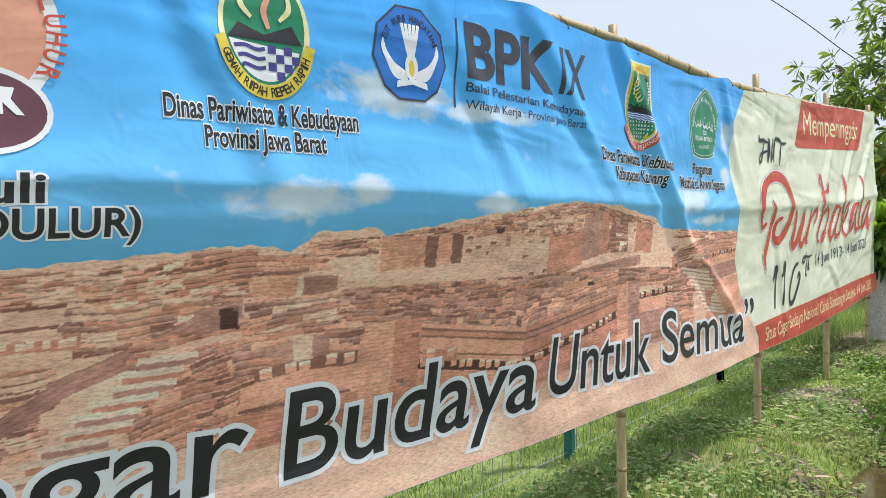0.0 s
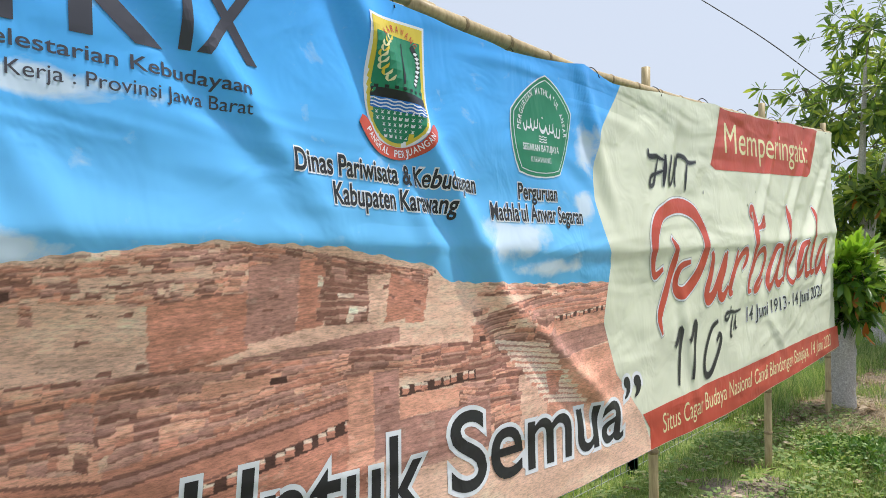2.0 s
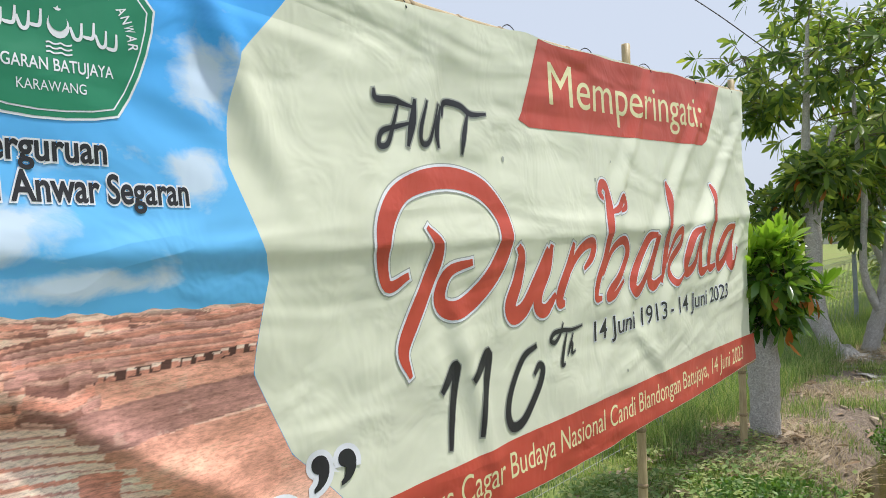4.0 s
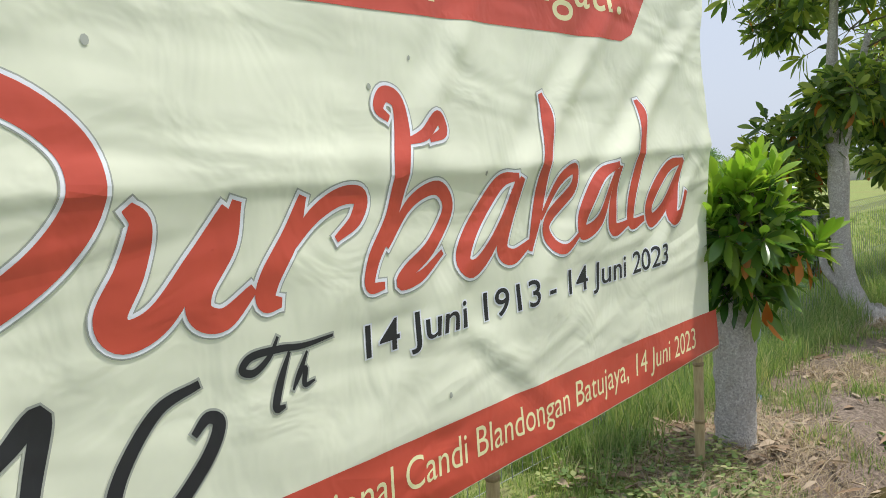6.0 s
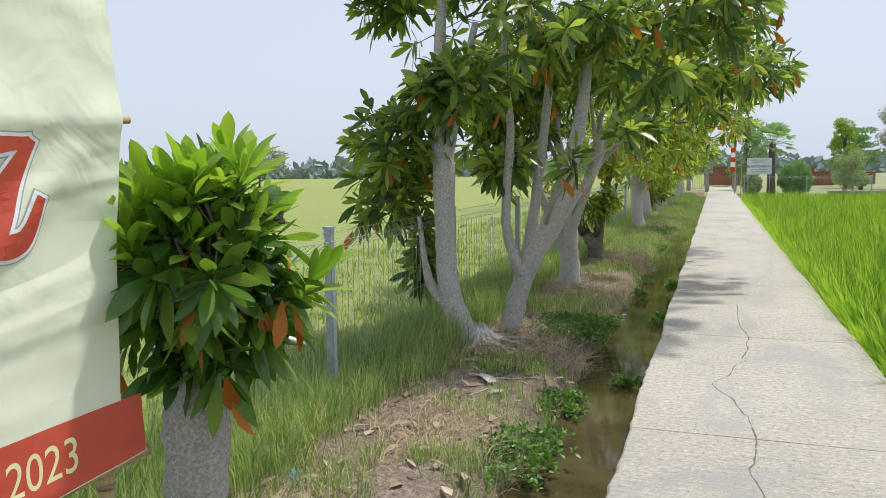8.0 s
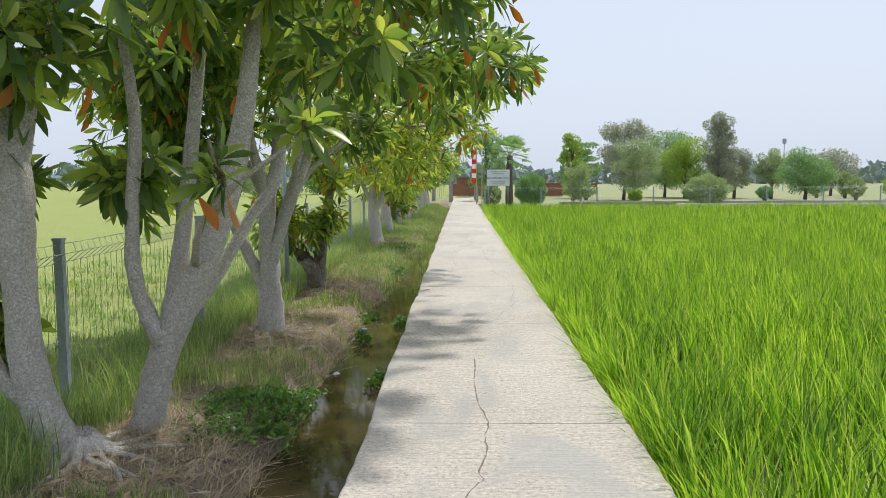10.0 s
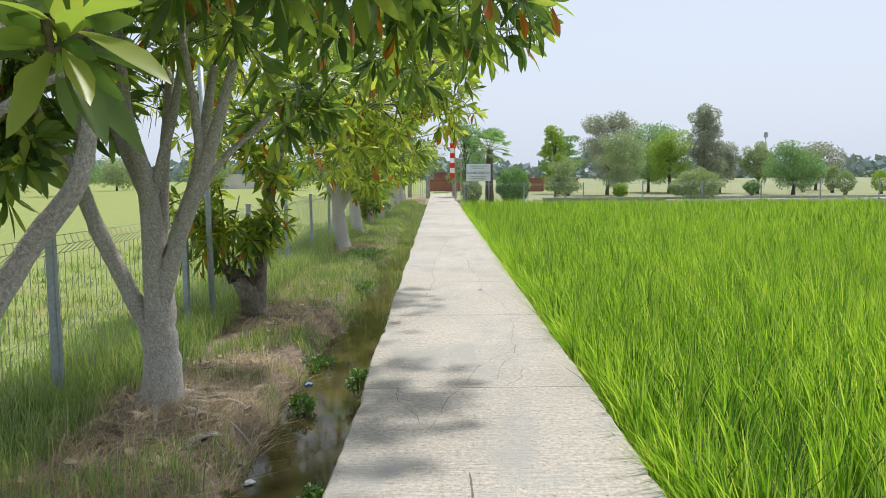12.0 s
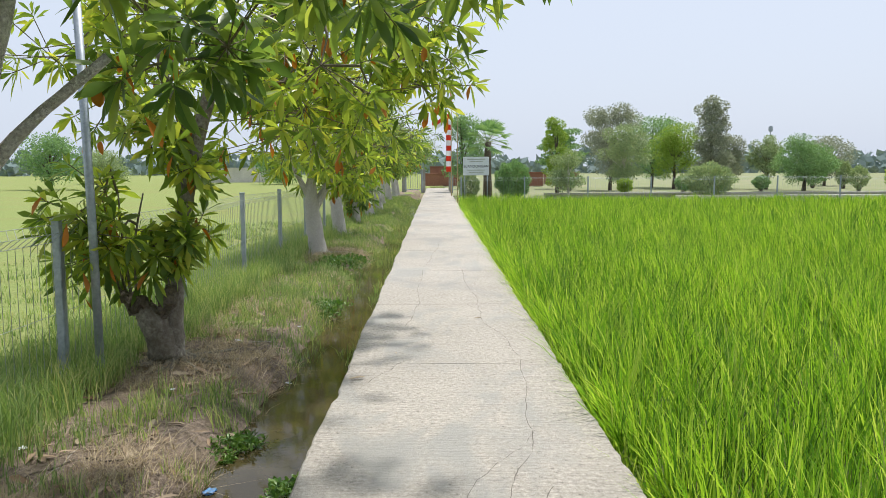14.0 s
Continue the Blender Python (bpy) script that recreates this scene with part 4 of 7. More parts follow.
# names under the emblems
printed("peduli", 1.21, 1.59, 1.597, 0.074, INK, WHITE_INK, 0.0, 0.05, bold=0.022)
printed("(TALISADULUR)", 1.02, 1.84, 1.503, 0.076, INK, WHITE_INK, 0.0, 0.05, bold=0.022)
printed("Dinas Pariwisata & Kebudayaan", 1.925, 2.62, 1.848, 0.066, INK, WHITE_INK, -0.008, 0.05, bold=0.022)
printed("Provinsi Jawa Barat", 2.045, 2.48, 1.765, 0.062, INK, WHITE_INK, -0.006, 0.05, bold=0.022)
printed("BPK", 3.175, 3.72, 2.094, 0.212, GREY_INK, None, -0.010, bold=0.032)
printed("IX", 3.79, 4.03, 2.086, 0.208, GREY_INK, None, -0.006, bold=0.008)
printed("Balai Pelestarian Kebudayaan", 3.165, 4.00, 2.034, 0.036, GREY_INK, None, -0.040, bold=0.008)
printed("Wilayah Kerja : Provinsi Jawa Barat", 3.17, 4.00, 1.966, 0.036, GREY_INK, None, -0.028)
printed("Dinas Pariwisata & Kebudayaan", 4.14, 5.02, 1.798, 0.064, INK, WHITE_INK, -0.03, 0.05, bold=0.022)
printed("Kabupaten Karawang", 4.29, 4.87, 1.704, 0.066, INK, WHITE_INK, -0.018, 0.05, bold=0.022)
printed("Perguruan", 5.31, 5.61, 1.76, 0.064, INK, WHITE_INK, 0.0, 0.05, bold=0.022)
printed("Mathla'ul Anwar Segaran", 5.11, 5.83, 1.670, 0.068, INK, WHITE_INK, -0.006, 0.05, bold=0.022)
part("rule", laid(outline([(3.098, 1.964), (3.106, 1.964), (3.124, 2.318), (3.116, 2.318)]), 0.005), GREY_INK, BANNER)


EM = (0.0, 0.0)


def moved(rows):
    return [(r[0] + EM[0], r[1] + EM[1], *r[2:]) for r in rows]


def emblem(layers, base=0.0045):
    """Flat printed emblem: layers of (outline points, ink) from the back to the front."""
    for i, (pts, ink) in enumerate(layers):
        part("emblem_shape", laid(outline([(y + EM[0], z + EM[1]) for y, z in pts]), base + 0.0014 * i, 0.04), ink, BANNER)


def shield(cy, z0, z1, w, point=0.35):
    h = z1 - z0
    return [(cy - w, z1), (cy - w, z0 + h * point)] + [(cy - w * math.cos(radians(a)), z0 + h * point - h * point * math.sin(radians(a))) for a in range(10, 171, 10)] + [(cy + w, z0 + h * point), (cy + w, z1)]


# round brown emblem
EM = (0.10, 0.03)
emblem([(disc(1.29, 2.02, 0.27, 0.26), WHITE_INK), (disc(1.29, 2.02, 0.235, 0.225), SALMON_INK), (disc(1.36, 1.80, 0.17, 0.115), WHITE_INK),
        (disc(1.36, 1.80, 0.155, 0.10), MAROON_INK), (disc(1.20, 2.0, 0.1, 0.16), MAROON_INK)])
emblem([([(1.39, 1.79), (1.41, 1.79), (1.41, 1.82), (1.44, 1.79), (1.46, 1.79), (1.43, 1.83), (1.44, 1.86), (1.39, 1.86)], WHITE_INK)], 0.012)
# oval provincial shield
EM = (0.12, 0.03)
emblem([(disc(2.155, 2.11, 0.165, 0.205), BAR_INK), (disc(2.155, 2.125, 0.145, 0.185), GREEN_INK), (disc(2.155, 2.12, 0.135, 0.17, 20, 195, 345), WHITE_INK),
        ([(2.02, 2.08), (2.06, 2.13), (2.15, 2.10), (2.25, 2.14), (2.29, 2.08)], INK)])
for i in range(3):
    part("emblem_band", laid(ribbon(moved([(2.04 + 0.012 * i, 2.055 - 0.03 * i, 0.012), (2.08, 2.06 - 0.03 * i, 0.012), (2.12, 2.05 - 0.03 * i, 0.012), (2.15, 2.055 - 0.03 * i, 0.012)])), 0.0105), NAVY_INK, BANNER)
for i in range(4):
    for j in range(4):
        if (i + j) % 2 == 0 and 0.03 * i + 0.028 * j < 0.16:
            a, b = 2.16 + 0.03 * i, 2.07 - 0.028 * j
            part("emblem_check", laid(outline(moved([(a, b), (a + 0.03, b), (a + 0.03, b - 0.028), (a, b - 0.028)])), 0.0105), NAVY_INK, BANNER)
part("emblem_scroll", laid(ribbon(moved([(1.99, 2.08, 0.035), (2.02, 2.0, 0.045), (2.08, 1.935, 0.045), (2.155, 1.915, 0.045), (2.23, 1.935, 0.045), (2.29, 2.0, 0.045), (2.32, 2.08, 0.035)])), 0.0112), GOLD_INK, BANNER)
for k in (-1, 1):
    part("emblem_ear", laid(ribbon(moved([(2.155 + 0.05 * k, 2.15, 0.012), (2.155 + 0.085 * k, 2.19, 0.02), (2.155 + 0.08 * k, 2.24, 0.012)])), 0.0112), BAR_INK, BANNER)
part("emblem_blade", laid(ribbon(moved([(2.165, 2.12, 0.014), (2.15, 2.18, 0.022), (2.18, 2.24, 0.012)])), 0.0112), SALMON_INK, BANNER)
# blue five-sided emblem with white wings
EM = (0.105, 0.03)
cy, cz = 2.775, 2.115
five = [(cy + 0.175 * math.sin(radians(a)), cz + 0.178 * math.cos(radians(a))) for a in (-20, 20, 60, 98, 135, 160, 200, 225, 262, 300)]
emblem([([(cy + (y - cy) * 1.05, cz + (z - cz) * 1.05) for y, z in five], GREY_INK), (five, BLUE_INK)])
for k in (-1, 1):
    for j in range(4):
        part("emblem_wing", laid(ribbon(moved([(cy + 0.018 * k, 2.02 + 0.006 * j, 0.012), (cy + (0.07 + 0.006 * j) * k, 2.03 + 0.013 * j, 0.022), (cy + (0.105 + 0.008 * j) * k, 2.075 + 0.015 * j, 0.02), (cy + (0.115 + 0.006 * j) * k, 2.105 + 0.018 * j, 0.006)])), 0.0072 + 0.0008 * j), WHITE_INK, BANNER)
for j in (-2, -1, 0, 1, 2):
    part("emblem_tail", laid(ribbon(moved([(cy + 0.004 * j, 2.09, 0.008), (cy + 0.012 * j, 2.16, 0.014), (cy + 0.02 * j, 2.225, 0.014)])), 0.0072 + 0.0005 * (j + 2)), WHITE_INK, BANNER)
emblem([(disc(cy, 2.065, 0.03, 0.05), WHITE_INK), (disc(cy, 2.06, 0.013, 0.03), GOLD_INK), ([(cy - 0.075, 1.985), (cy, 2.0), (cy + 0.075, 1.985), (cy + 0.07, 2.01), (cy, 2.02), (cy - 0.07, 2.01)], WHITE_INK)], 0.0112)
# regency shield


def arc_text(text, cy, cz, ry, rz, a0, a1, cap, ink, lift, outward=True):
    """Writing along an arc; angles in degrees from straight up, clockwise as seen."""
    for k, ch in enumerate(text):
        if ch == " ":
            continue
        a = radians(a0 + (a1 - a0) * k / (len(text) - 1))
        w = cap * (0.28 if ch in "'I" else 0.62)
        bm = lettering(ch, -w / 2, w / 2, -cap / 2, cap, 0, 0.0, 0.0, 0.012)
        turn = -a if outward else math.pi - a
        for v in bm.verts:
            p, q = v.co.y, v.co.z
            v.co.y = cy + ry * math.sin(a) + p * math.cos(turn) - q * math.sin(turn)
            v.co.z = cz + rz * math.cos(a) + p * math.sin(turn) + q * math.cos(turn)
        letters("letter", laid(bm, lift, 0.09), ink, BANNER)


EM = (0.0, 0.0)
arc_text("LELUHUR", 1.30, 2.045, 0.348, 0.29, 56, 112, 0.052, RED_INK, 0.012)
arc_text("GEMAH RIPAH REPEH RAPIH", 2.275, 2.112, 0.152, 0.166, 252, 108, 0.030, INK, 0.0135, False)
arc_text("TUT WURI HANDAYANI", 2.88, 2.135, 0.138, 0.142, -66, 66, 0.027, INK, 0.0105)
cy = 4.602
emblem([(shield(cy, 1.895, 2.335, 0.142), WHITE_INK), (shield(cy, 1.905, 2.325, 0.132), GOLD_INK), (shield(cy, 1.918, 2.275, 0.118), GREEN_INK)])
rows = [(cy - 0.117 + 0.234 * q / 10, 2.082 - 0.002 * q, 0.030) for q in range(11)]
part("emblem_wall", laid(ribbon(rows), 0.0098), INK, BANNER)
for q in range(7):
    y = cy - 0.108 + 0.034 * q
    part("emblem_merlon", laid(outline([(y, 2.094 - 0.0006 * q), (y + 0.014, 2.094 - 0.0006 * q), (y + 0.014, 2.104 - 0.0006 * q), (y, 2.104 - 0.0006 * q)]), 0.0102), INK, BANNER)
part("emblem_water", laid(ribbon([(cy - 0.117 + 0.234 * q / 16, 2.049 - 0.0012 * q, 0.036) for q in range(17)]), 0.0106), BLUE_INK, BANNER)
for r in range(3):
    part("emblem_wave", laid(ribbon([(cy - 0.117 + 0.234 * q / 24, 2.060 - 0.011 * r - 0.0008 * q + 0.0022 * math.sin(q * 1.3), 0.0045) for q in range(25)]), 0.0114), WHITE_INK, BANNER)
for i in range(9):
    for j in range(5):
        y, z = cy - 0.092 + 0.023 * i + 0.004 * j, 2.018 - 0.0195 * j
        if abs(y - cy) < 0.104 - 0.0105 * j:
            part("emblem_sprig", laid(outline([(y - 0.0075, z + 0.006), (y - 0.002, z), (y - 0.006, z - 0.006), (y + 0.006, z - 0.006), (y + 0.002, z), (y + 0.0075, z + 0.006), (y, z + 0.002)]), 0.0106), WHITE_INK, BANNER)
part("emblem_scroll", laid(ribbon([(cy - 0.175, 1.985, 0.03), (cy - 0.150, 1.965, 0.05), (cy - 0.095, 1.905, 0.042), (cy, 1.882, 0.042), (cy + 0.095, 1.905, 0.042), (cy + 0.150, 1.965, 0.05), (cy + 0.175, 1.985, 0.03)]), 0.0118), RED_INK, BANNER)
arc_text("PANGKAL PERJUANGAN", cy, 2.03, 0.158, 0.148, 238, 122, 0.024, WHITE_INK, 0.0132, False)
arc_text("KARAWANG", cy, 2.20, 0.115, 0.102, -38, 52, 0.024, RED_INK, 0.0098)
stem = [(4.535, 2.115), (4.505, 2.15), (4.50, 2.19), (4.515, 2.225), (4.55, 2.255)]
for q in range(9):
    u = q / 8 * (len(stem) - 1)
    k = min(int(u), len(stem) - 2)
    y, z = [p + (s - p) * (u - k) for p, s in zip(stem[k], stem[k + 1])]
    for side in (-1, 1):
        part("emblem_grain", laid(ribbon([(y, z, 0.003), (y + 0.012 * side + 0.006, z + 0.010, 0.010), (y + 0.014 * side + 0.012, z + 0.022, 0.003)]), 0.0106), BAR_INK if (q + side) % 3 else GOLD_INK, BANNER)
part("emblem_blade", laid(ribbon([(4.600, 2.112, 0.008), (4.604, 2.14, 0.012), (4.612, 2.20, 0.009), (4.618, 2.255, 0.005)]), 0.0106), INK, BANNER)
boll = [(4.672, 2.115), (4.695, 2.15), (4.706, 2.19), (4.70, 2.225), (4.672, 2.258)]
part("emblem_ear", laid(ribbon([(y, z, 0.02) for y, z in boll]), 0.0102), INK, BANNER)
for q in range(8):
    u = 0.3 + q * 0.42
    k = min(int(u), 3)
    y, z = [p + (s - p) * (u - k) for p, s in zip(boll[k], boll[k + 1])]
    part("emblem_boll", laid(outline([(y - 0.012, z + 0.002), (y, z - 0.007), (y + 0.013, z + 0.003), (y, z + 0.007)]), 0.0114), WHITE_INK, BANNER)
# green five-sided school emblem
cy = 5.52
corners = [(5.28, 2.122), (5.543, 2.293), (5.753, 2.157), (5.645, 1.885), (5.33, 1.880)]
five = []
for (p, q), (s, u) in zip(corners, corners[1:] + corners[:1]):
    for k in range(5):
        g = k / 5
        y, z = p + (s - p) * g, q + (u - q) * g
        bulge = 1 + 0.10 * g * (1 - g) * 4
        five.append((cy + (y - cy) * bulge, 2.07 + (z - 2.07) * bulge))
emblem([([(cy + (y - cy) * k, 2.07 + (z - 2.07) * k) for y, z in five], ink) for k, ink in ((1.05, WHITE_INK), (1.02, GREEN_INK), (0.955, WHITE_INK), (0.935, GREEN_INK))])
printed("SEGARAN BATUJAYA", 5.352, 5.640, 1.966, 0.028, WHITE_INK, None, 0.004, lift=0.0108, bold=0.012)
printed("KARAWANG", 5.412, 5.570, 1.918, 0.024, WHITE_INK, None, 0.003, lift=0.0108)
arc_text("PERGURUAN MATHLA'UL ANWAR", 5.512, 2.05, 0.186, 0.178, -88, 88, 0.027, WHITE_INK, 0.0108)
emblem([(disc(5.512, 2.075, 0.026, 0.030, 18), WHITE_INK), (disc(5.512, 2.086, 0.021, 0.024, 18), GREEN_INK)], 0.0106)
for r in range(3):
    part("emblem_wave", laid(ribbon([(5.482 + 0.0085 * q, 2.032 - 0.011 * r + 0.002 * math.sin(q * 2.0), 0.004) for q in range(8)]), 0.0108), WHITE_INK, BANNER)
emblem([([(5.512 + rad * math.sin(radians(36 * k)), 2.112 + rad * math.cos(radians(36 * k))) for k, rad in enumerate((0.011, 0.0045) * 5)], WHITE_INK)], 0.0112)
for a, b, s in ((5.375, 2.065, 1), (5.405, 2.075, -1), (5.435, 2.07, 1), (5.462, 2.08, -1), (5.555, 2.065, 1), (5.585, 2.072, -1), (5.615, 2.058, 1), (5.642, 2.055, -1)):
    part("emblem_mark", laid(ribbon([(a - 0.016, b + 0.012 * s, 0.006), (a - 0.006, b - 0.014, 0.009), (a + 0.008, b - 0.010, 0.008), (a + 0.012, b + 0.026, 0.005)]), 0.0112), WHITE_INK, BANNER)

# cream panel: strip, box and lettering
bm = bmesh.new()
ys = np.concatenate([[6.41], np.arange(6.5, 10.5, 0.1), [10.54, 10.62]])
low, high = [bm.verts.new((0, max(y, 6.61) if i == 0 else y, float(sheet_bottom(y)) + 0.004)) for i, y in enumerate(ys)], [bm.verts.new((0, y, min(0.685 + 0.026 * (y - 6.41), 0.78))) for y in ys]
for i in range(len(ys) - 1):
    bm.faces.new((low[i], low[i + 1], high[i + 1], high[i]))
part("red_strip", laid(bm, 0.0035), RED_INK, BANNER, "red printed strip")
box_pts = [(7.50, 2.10), (7.47, 2.06), (7.56, 2.035), (9.70, 2.12), (9.80, 2.16), (10.12, float(sheet_top(10.12)) - 0.006)]
box_pts += [(y, float(sheet_top(y)) - 0.006) for y in (9.7, 9.2, 8.7, 8.2, 7.9, 7.66)]
part("red_box", laid(outline(box_pts), 0.0035), RED_INK, BANNER, "red printed box")
printed("Memperingati:", 7.75, 9.70, 2.16, 0.20, BAR_INK, None, 0.075)
printed("Situs Cagar Budaya Nasional Candi Blandongan Batujaya, 14 Juni 2023", 6.66, 10.34, 0.54, 0.105, BAR_INK, None, 0.085)
printed("14 Juni 1913 - 14 Juni 2023", 8.08, 10.06, 1.028, 0.097, INK, WHITE_INK, 0.068, 0.035, bold=0.006)
def brush(name, strokes, inks):
    """A brush-written letter of rows of y, z, width; inks: (ink, extra width, height above the sheet), from the back."""
    for ink, extra, off in inks:
        bm = bmesh.new()
        for s in strokes:
            ribbon(s, bm, extra)
        bmesh.ops.remove_doubles(bm, verts=bm.verts[:], dist=0.0001)
        part(name if not extra else "script_outline", laid(bm, off, 0.04), ink, BANNER)


def swept(rows, thick, thin=0.4):
    """Gives a stroke its widths: thick in the middle, thin at its ends."""
    n = len(rows) - 1
    return [(y, z, 0.82 * thick * (1 - (1 - thin) * abs(2 * i / n - 1) ** 2.5)) for i, (y, z) in enumerate(rows)]


def red_letter(*strokes):
    brush("script_letter", strokes, ((SHADE_INK, 0.014, 0.0045), (WHITE_INK, 0.010, 0.0058), (RED_INK, 0.0, 0.0085)))


def black_letter(*strokes):
    brush("script_letter", strokes, ((SHADE_INK, 0.006, 0.0048), (INK, 0.0, 0.0075)))


# the word in red brush writing
red_letter(swept([(6.69, 1.43), (6.58, 1.40), (6.545, 1.53), (6.59, 1.65), (6.70, 1.74), (6.93, 1.785), (7.14, 1.755), (7.27, 1.655), (7.285, 1.53), (7.20, 1.41), (7.05, 1.31), (6.93, 1.285), (6.865, 1.33), (6.91, 1.43), (7.06, 1.462)], 0.105, 0.3),
           swept([(6.79, 1.60), (6.85, 1.52), (6.80, 1.40), (6.71, 1.27), (6.655, 1.165), (6.69, 1.07)], 0.085, 0.25))
red_letter(swept([(7.375, 1.515), (7.405, 1.47), (7.375, 1.37), (7.325, 1.275), (7.355, 1.225), (7.44, 1.255), (7.54, 1.375), (7.63, 1.50)], 0.095), swept([(7.66, 1.515), (7.625, 1.41), (7.55, 1.31), (7.545, 1.245), (7.61, 1.225), (7.70, 1.29)], 0.085))
red_letter(swept([(7.865, 1.518), (7.825, 1.42), (7.75, 1.31), (7.735, 1.25), (7.785, 1.24)], 0.08), swept([(7.81, 1.37), (7.90, 1.46), (8.00, 1.51), (8.08, 1.505), (8.06, 1.44), (7.985, 1.39)], 0.065))
red_letter(swept([(8.225, 1.735), (8.185, 1.765), (8.215, 1.81), (8.27, 1.79), (8.275, 1.72), (8.245, 1.60), (8.20, 1.44), (8.125, 1.32), (8.105, 1.24), (8.165, 1.235)], 0.07),
           swept([(8.28, 1.665), (8.36, 1.69), (8.43, 1.745), (8.455, 1.70), (8.38, 1.672)], 0.055), swept([(8.18, 1.35), (8.28, 1.475), (8.40, 1.52), (8.46, 1.45), (8.38, 1.335), (8.27, 1.265), (8.24, 1.232), (8.33, 1.245), (8.44, 1.31)], 0.062))
red_letter(swept([(8.84, 1.545), (8.74, 1.525), (8.60, 1.39), (8.535, 1.275), (8.595, 1.24), (8.71, 1.33), (8.84, 1.535)], 0.078), swept([(8.86, 1.54), (8.79, 1.40), (8.755, 1.29), (8.82, 1.255), (8.93, 1.30)], 0.078))
red_letter(swept([(9.035, 1.855), (9.055, 1.78), (9.02, 1.61), (8.965, 1.40), (8.925, 1.265)], 0.082), swept([(8.99, 1.38), (9.12, 1.52), (9.225, 1.565), (9.225, 1.49), (9.04, 1.37), (9.07, 1.28), (9.16, 1.252), (9.27, 1.31)], 0.062))
red_letter(swept([(9.55, 1.578), (9.42, 1.53), (9.28, 1.375), (9.295, 1.305), (9.43, 1.36), (9.54, 1.56)], 0.078), swept([(9.565, 1.57), (9.53, 1.40), (9.535, 1.30), (9.67, 1.32)], 0.078))
red_letter(swept([(9.80, 1.868), (9.81, 1.80), (9.765, 1.62), (9.70, 1.41), (9.70, 1.315), (9.83, 1.33)], 0.082))
red_letter(swept([(10.22, 1.590), (10.05, 1.555), (9.885, 1.40), (9.91, 1.313), (10.06, 1.385), (10.21, 1.575)], 0.085), swept([(10.23, 1.595), (10.14, 1.42), (10.10, 1.32), (10.19, 1.325), (10.25, 1.44)], 0.085))
# the black brush writing round it
black_letter(swept([(6.565, 2.075), (6.58, 2.04), (6.68, 2.045), (6.76, 2.03)], 0.030), swept([(6.695, 2.04), (6.665, 1.96), (6.63, 1.89), (6.585, 1.885), (6.60, 1.93), (6.68, 1.955), (6.755, 1.975)], 0.026), swept([(6.77, 2.06), (6.745, 1.97), (6.715, 1.885)], 0.032))
black_letter(swept([(6.825, 2.06), (6.785, 1.96), (6.79, 1.905), (6.85, 1.92), (6.91, 2.06)], 0.026), swept([(6.925, 2.055), (6.895, 1.96), (6.905, 1.895)], 0.032))
black_letter(swept([(6.93, 2.015), (6.95, 2.07), (7.05, 2.07), (7.12, 2.045), (7.22, 2.055)], 0.030), swept([(7.10, 2.045), (7.07, 1.96), (7.05, 1.88)], 0.034))
black_letter(swept([(6.86, 0.985), (6.905, 1.03), (6.955, 1.07), (6.925, 0.92), (6.90, 0.765)], 0.052, 0.55))
black_letter(swept([(7.045, 1.00), (7.10, 1.045), (7.165, 1.09), (7.125, 0.92), (7.10, 0.772)], 0.056, 0.55))
black_letter(swept([(7.53, 1.078), (7.42, 1.04), (7.33, 0.93), (7.295, 0.83), (7.33, 0.762), (7.42, 0.775), (7.53, 0.88), (7.575, 0.965), (7.545, 0.99), (7.505, 0.955)], 0.050, 0.5))
black_letter(swept([(7.765, 1.152), (7.735, 1.105), (7.685, 1.072), (7.65, 1.085), (7.68, 1.115), (7.77, 1.118), (7.85, 1.112), (7.955, 1.122)], 0.026), swept([(7.80, 1.105), (7.765, 1.03), (7.745, 0.965), (7.775, 0.962)], 0.030))
black_letter(swept([(7.86, 1.095), (7.83, 1.04), (7.805, 0.998)], 0.022), swept([(7.815, 1.02), (7.85, 1.05), (7.845, 1.005), (7.88, 1.01)], 0.020))
# marks and small tears in the cream sheet
for y, z, s in ((7.33, 1.88, 0.010), (8.16, 1.83, 0.008), (8.34, 1.93, 0.006), (8.22, 1.54, 0.006), (8.44, 0.83, 0.008), (8.66, 1.56, 0.007)):
    part("scuff", laid(outline(disc(y, z, s, s * 1.3, 9)), 0.0042), SHADE_INK, BANNER, "grey scuff mark")


def bamboo(path, label, sections=9, parent_name="bamboo_pole", group="bamboo frame poles"):
    """A bamboo pole with swollen nodes: rows of x, y, z, radius at both ends."""
    a, b = np.array(path[0]), np.array(path[-1])
    pole = thing(parent_name, label, "bamboo pole", group, at=tuple(a[:3]))
    t = np.linspace(0, 1, sections * 2 + 1)
    rows = np.array([a + (b - a) * k for k in t]) if len(path) == 2 else np.stack([np.interp(t, np.linspace(0, 1, len(path)), np.array(path)[:, k]) for k in range(4)], 1)
    rows[:, :3] += np.array([0.004, 0.004, 0.004]) * np.sin(np.linspace(0, 7, len(rows)))[:, None]
    rows[:, :3] -= a[:3]
    v, f = tube(rows, 10, 0.015, 3)
    mesh_object("culm", v, f, BAMBOO, pole, True)
    d = (b - a)[:3] / np.linalg.norm((b - a)[:3])
    for i in range(1, sections):
        c = rows[2 * i]
        ring = [(*(c[:3] + d * k), c[3] * m) for k, m in ((-0.012, 1.0), (-0.005, 1.14), (0.004, 1.16), (0.012, 1.0))]
        v, f = tube(ring, 10)
        mesh_object("node", v, f, BAMBOO_NODE, pole, True)
    return pole


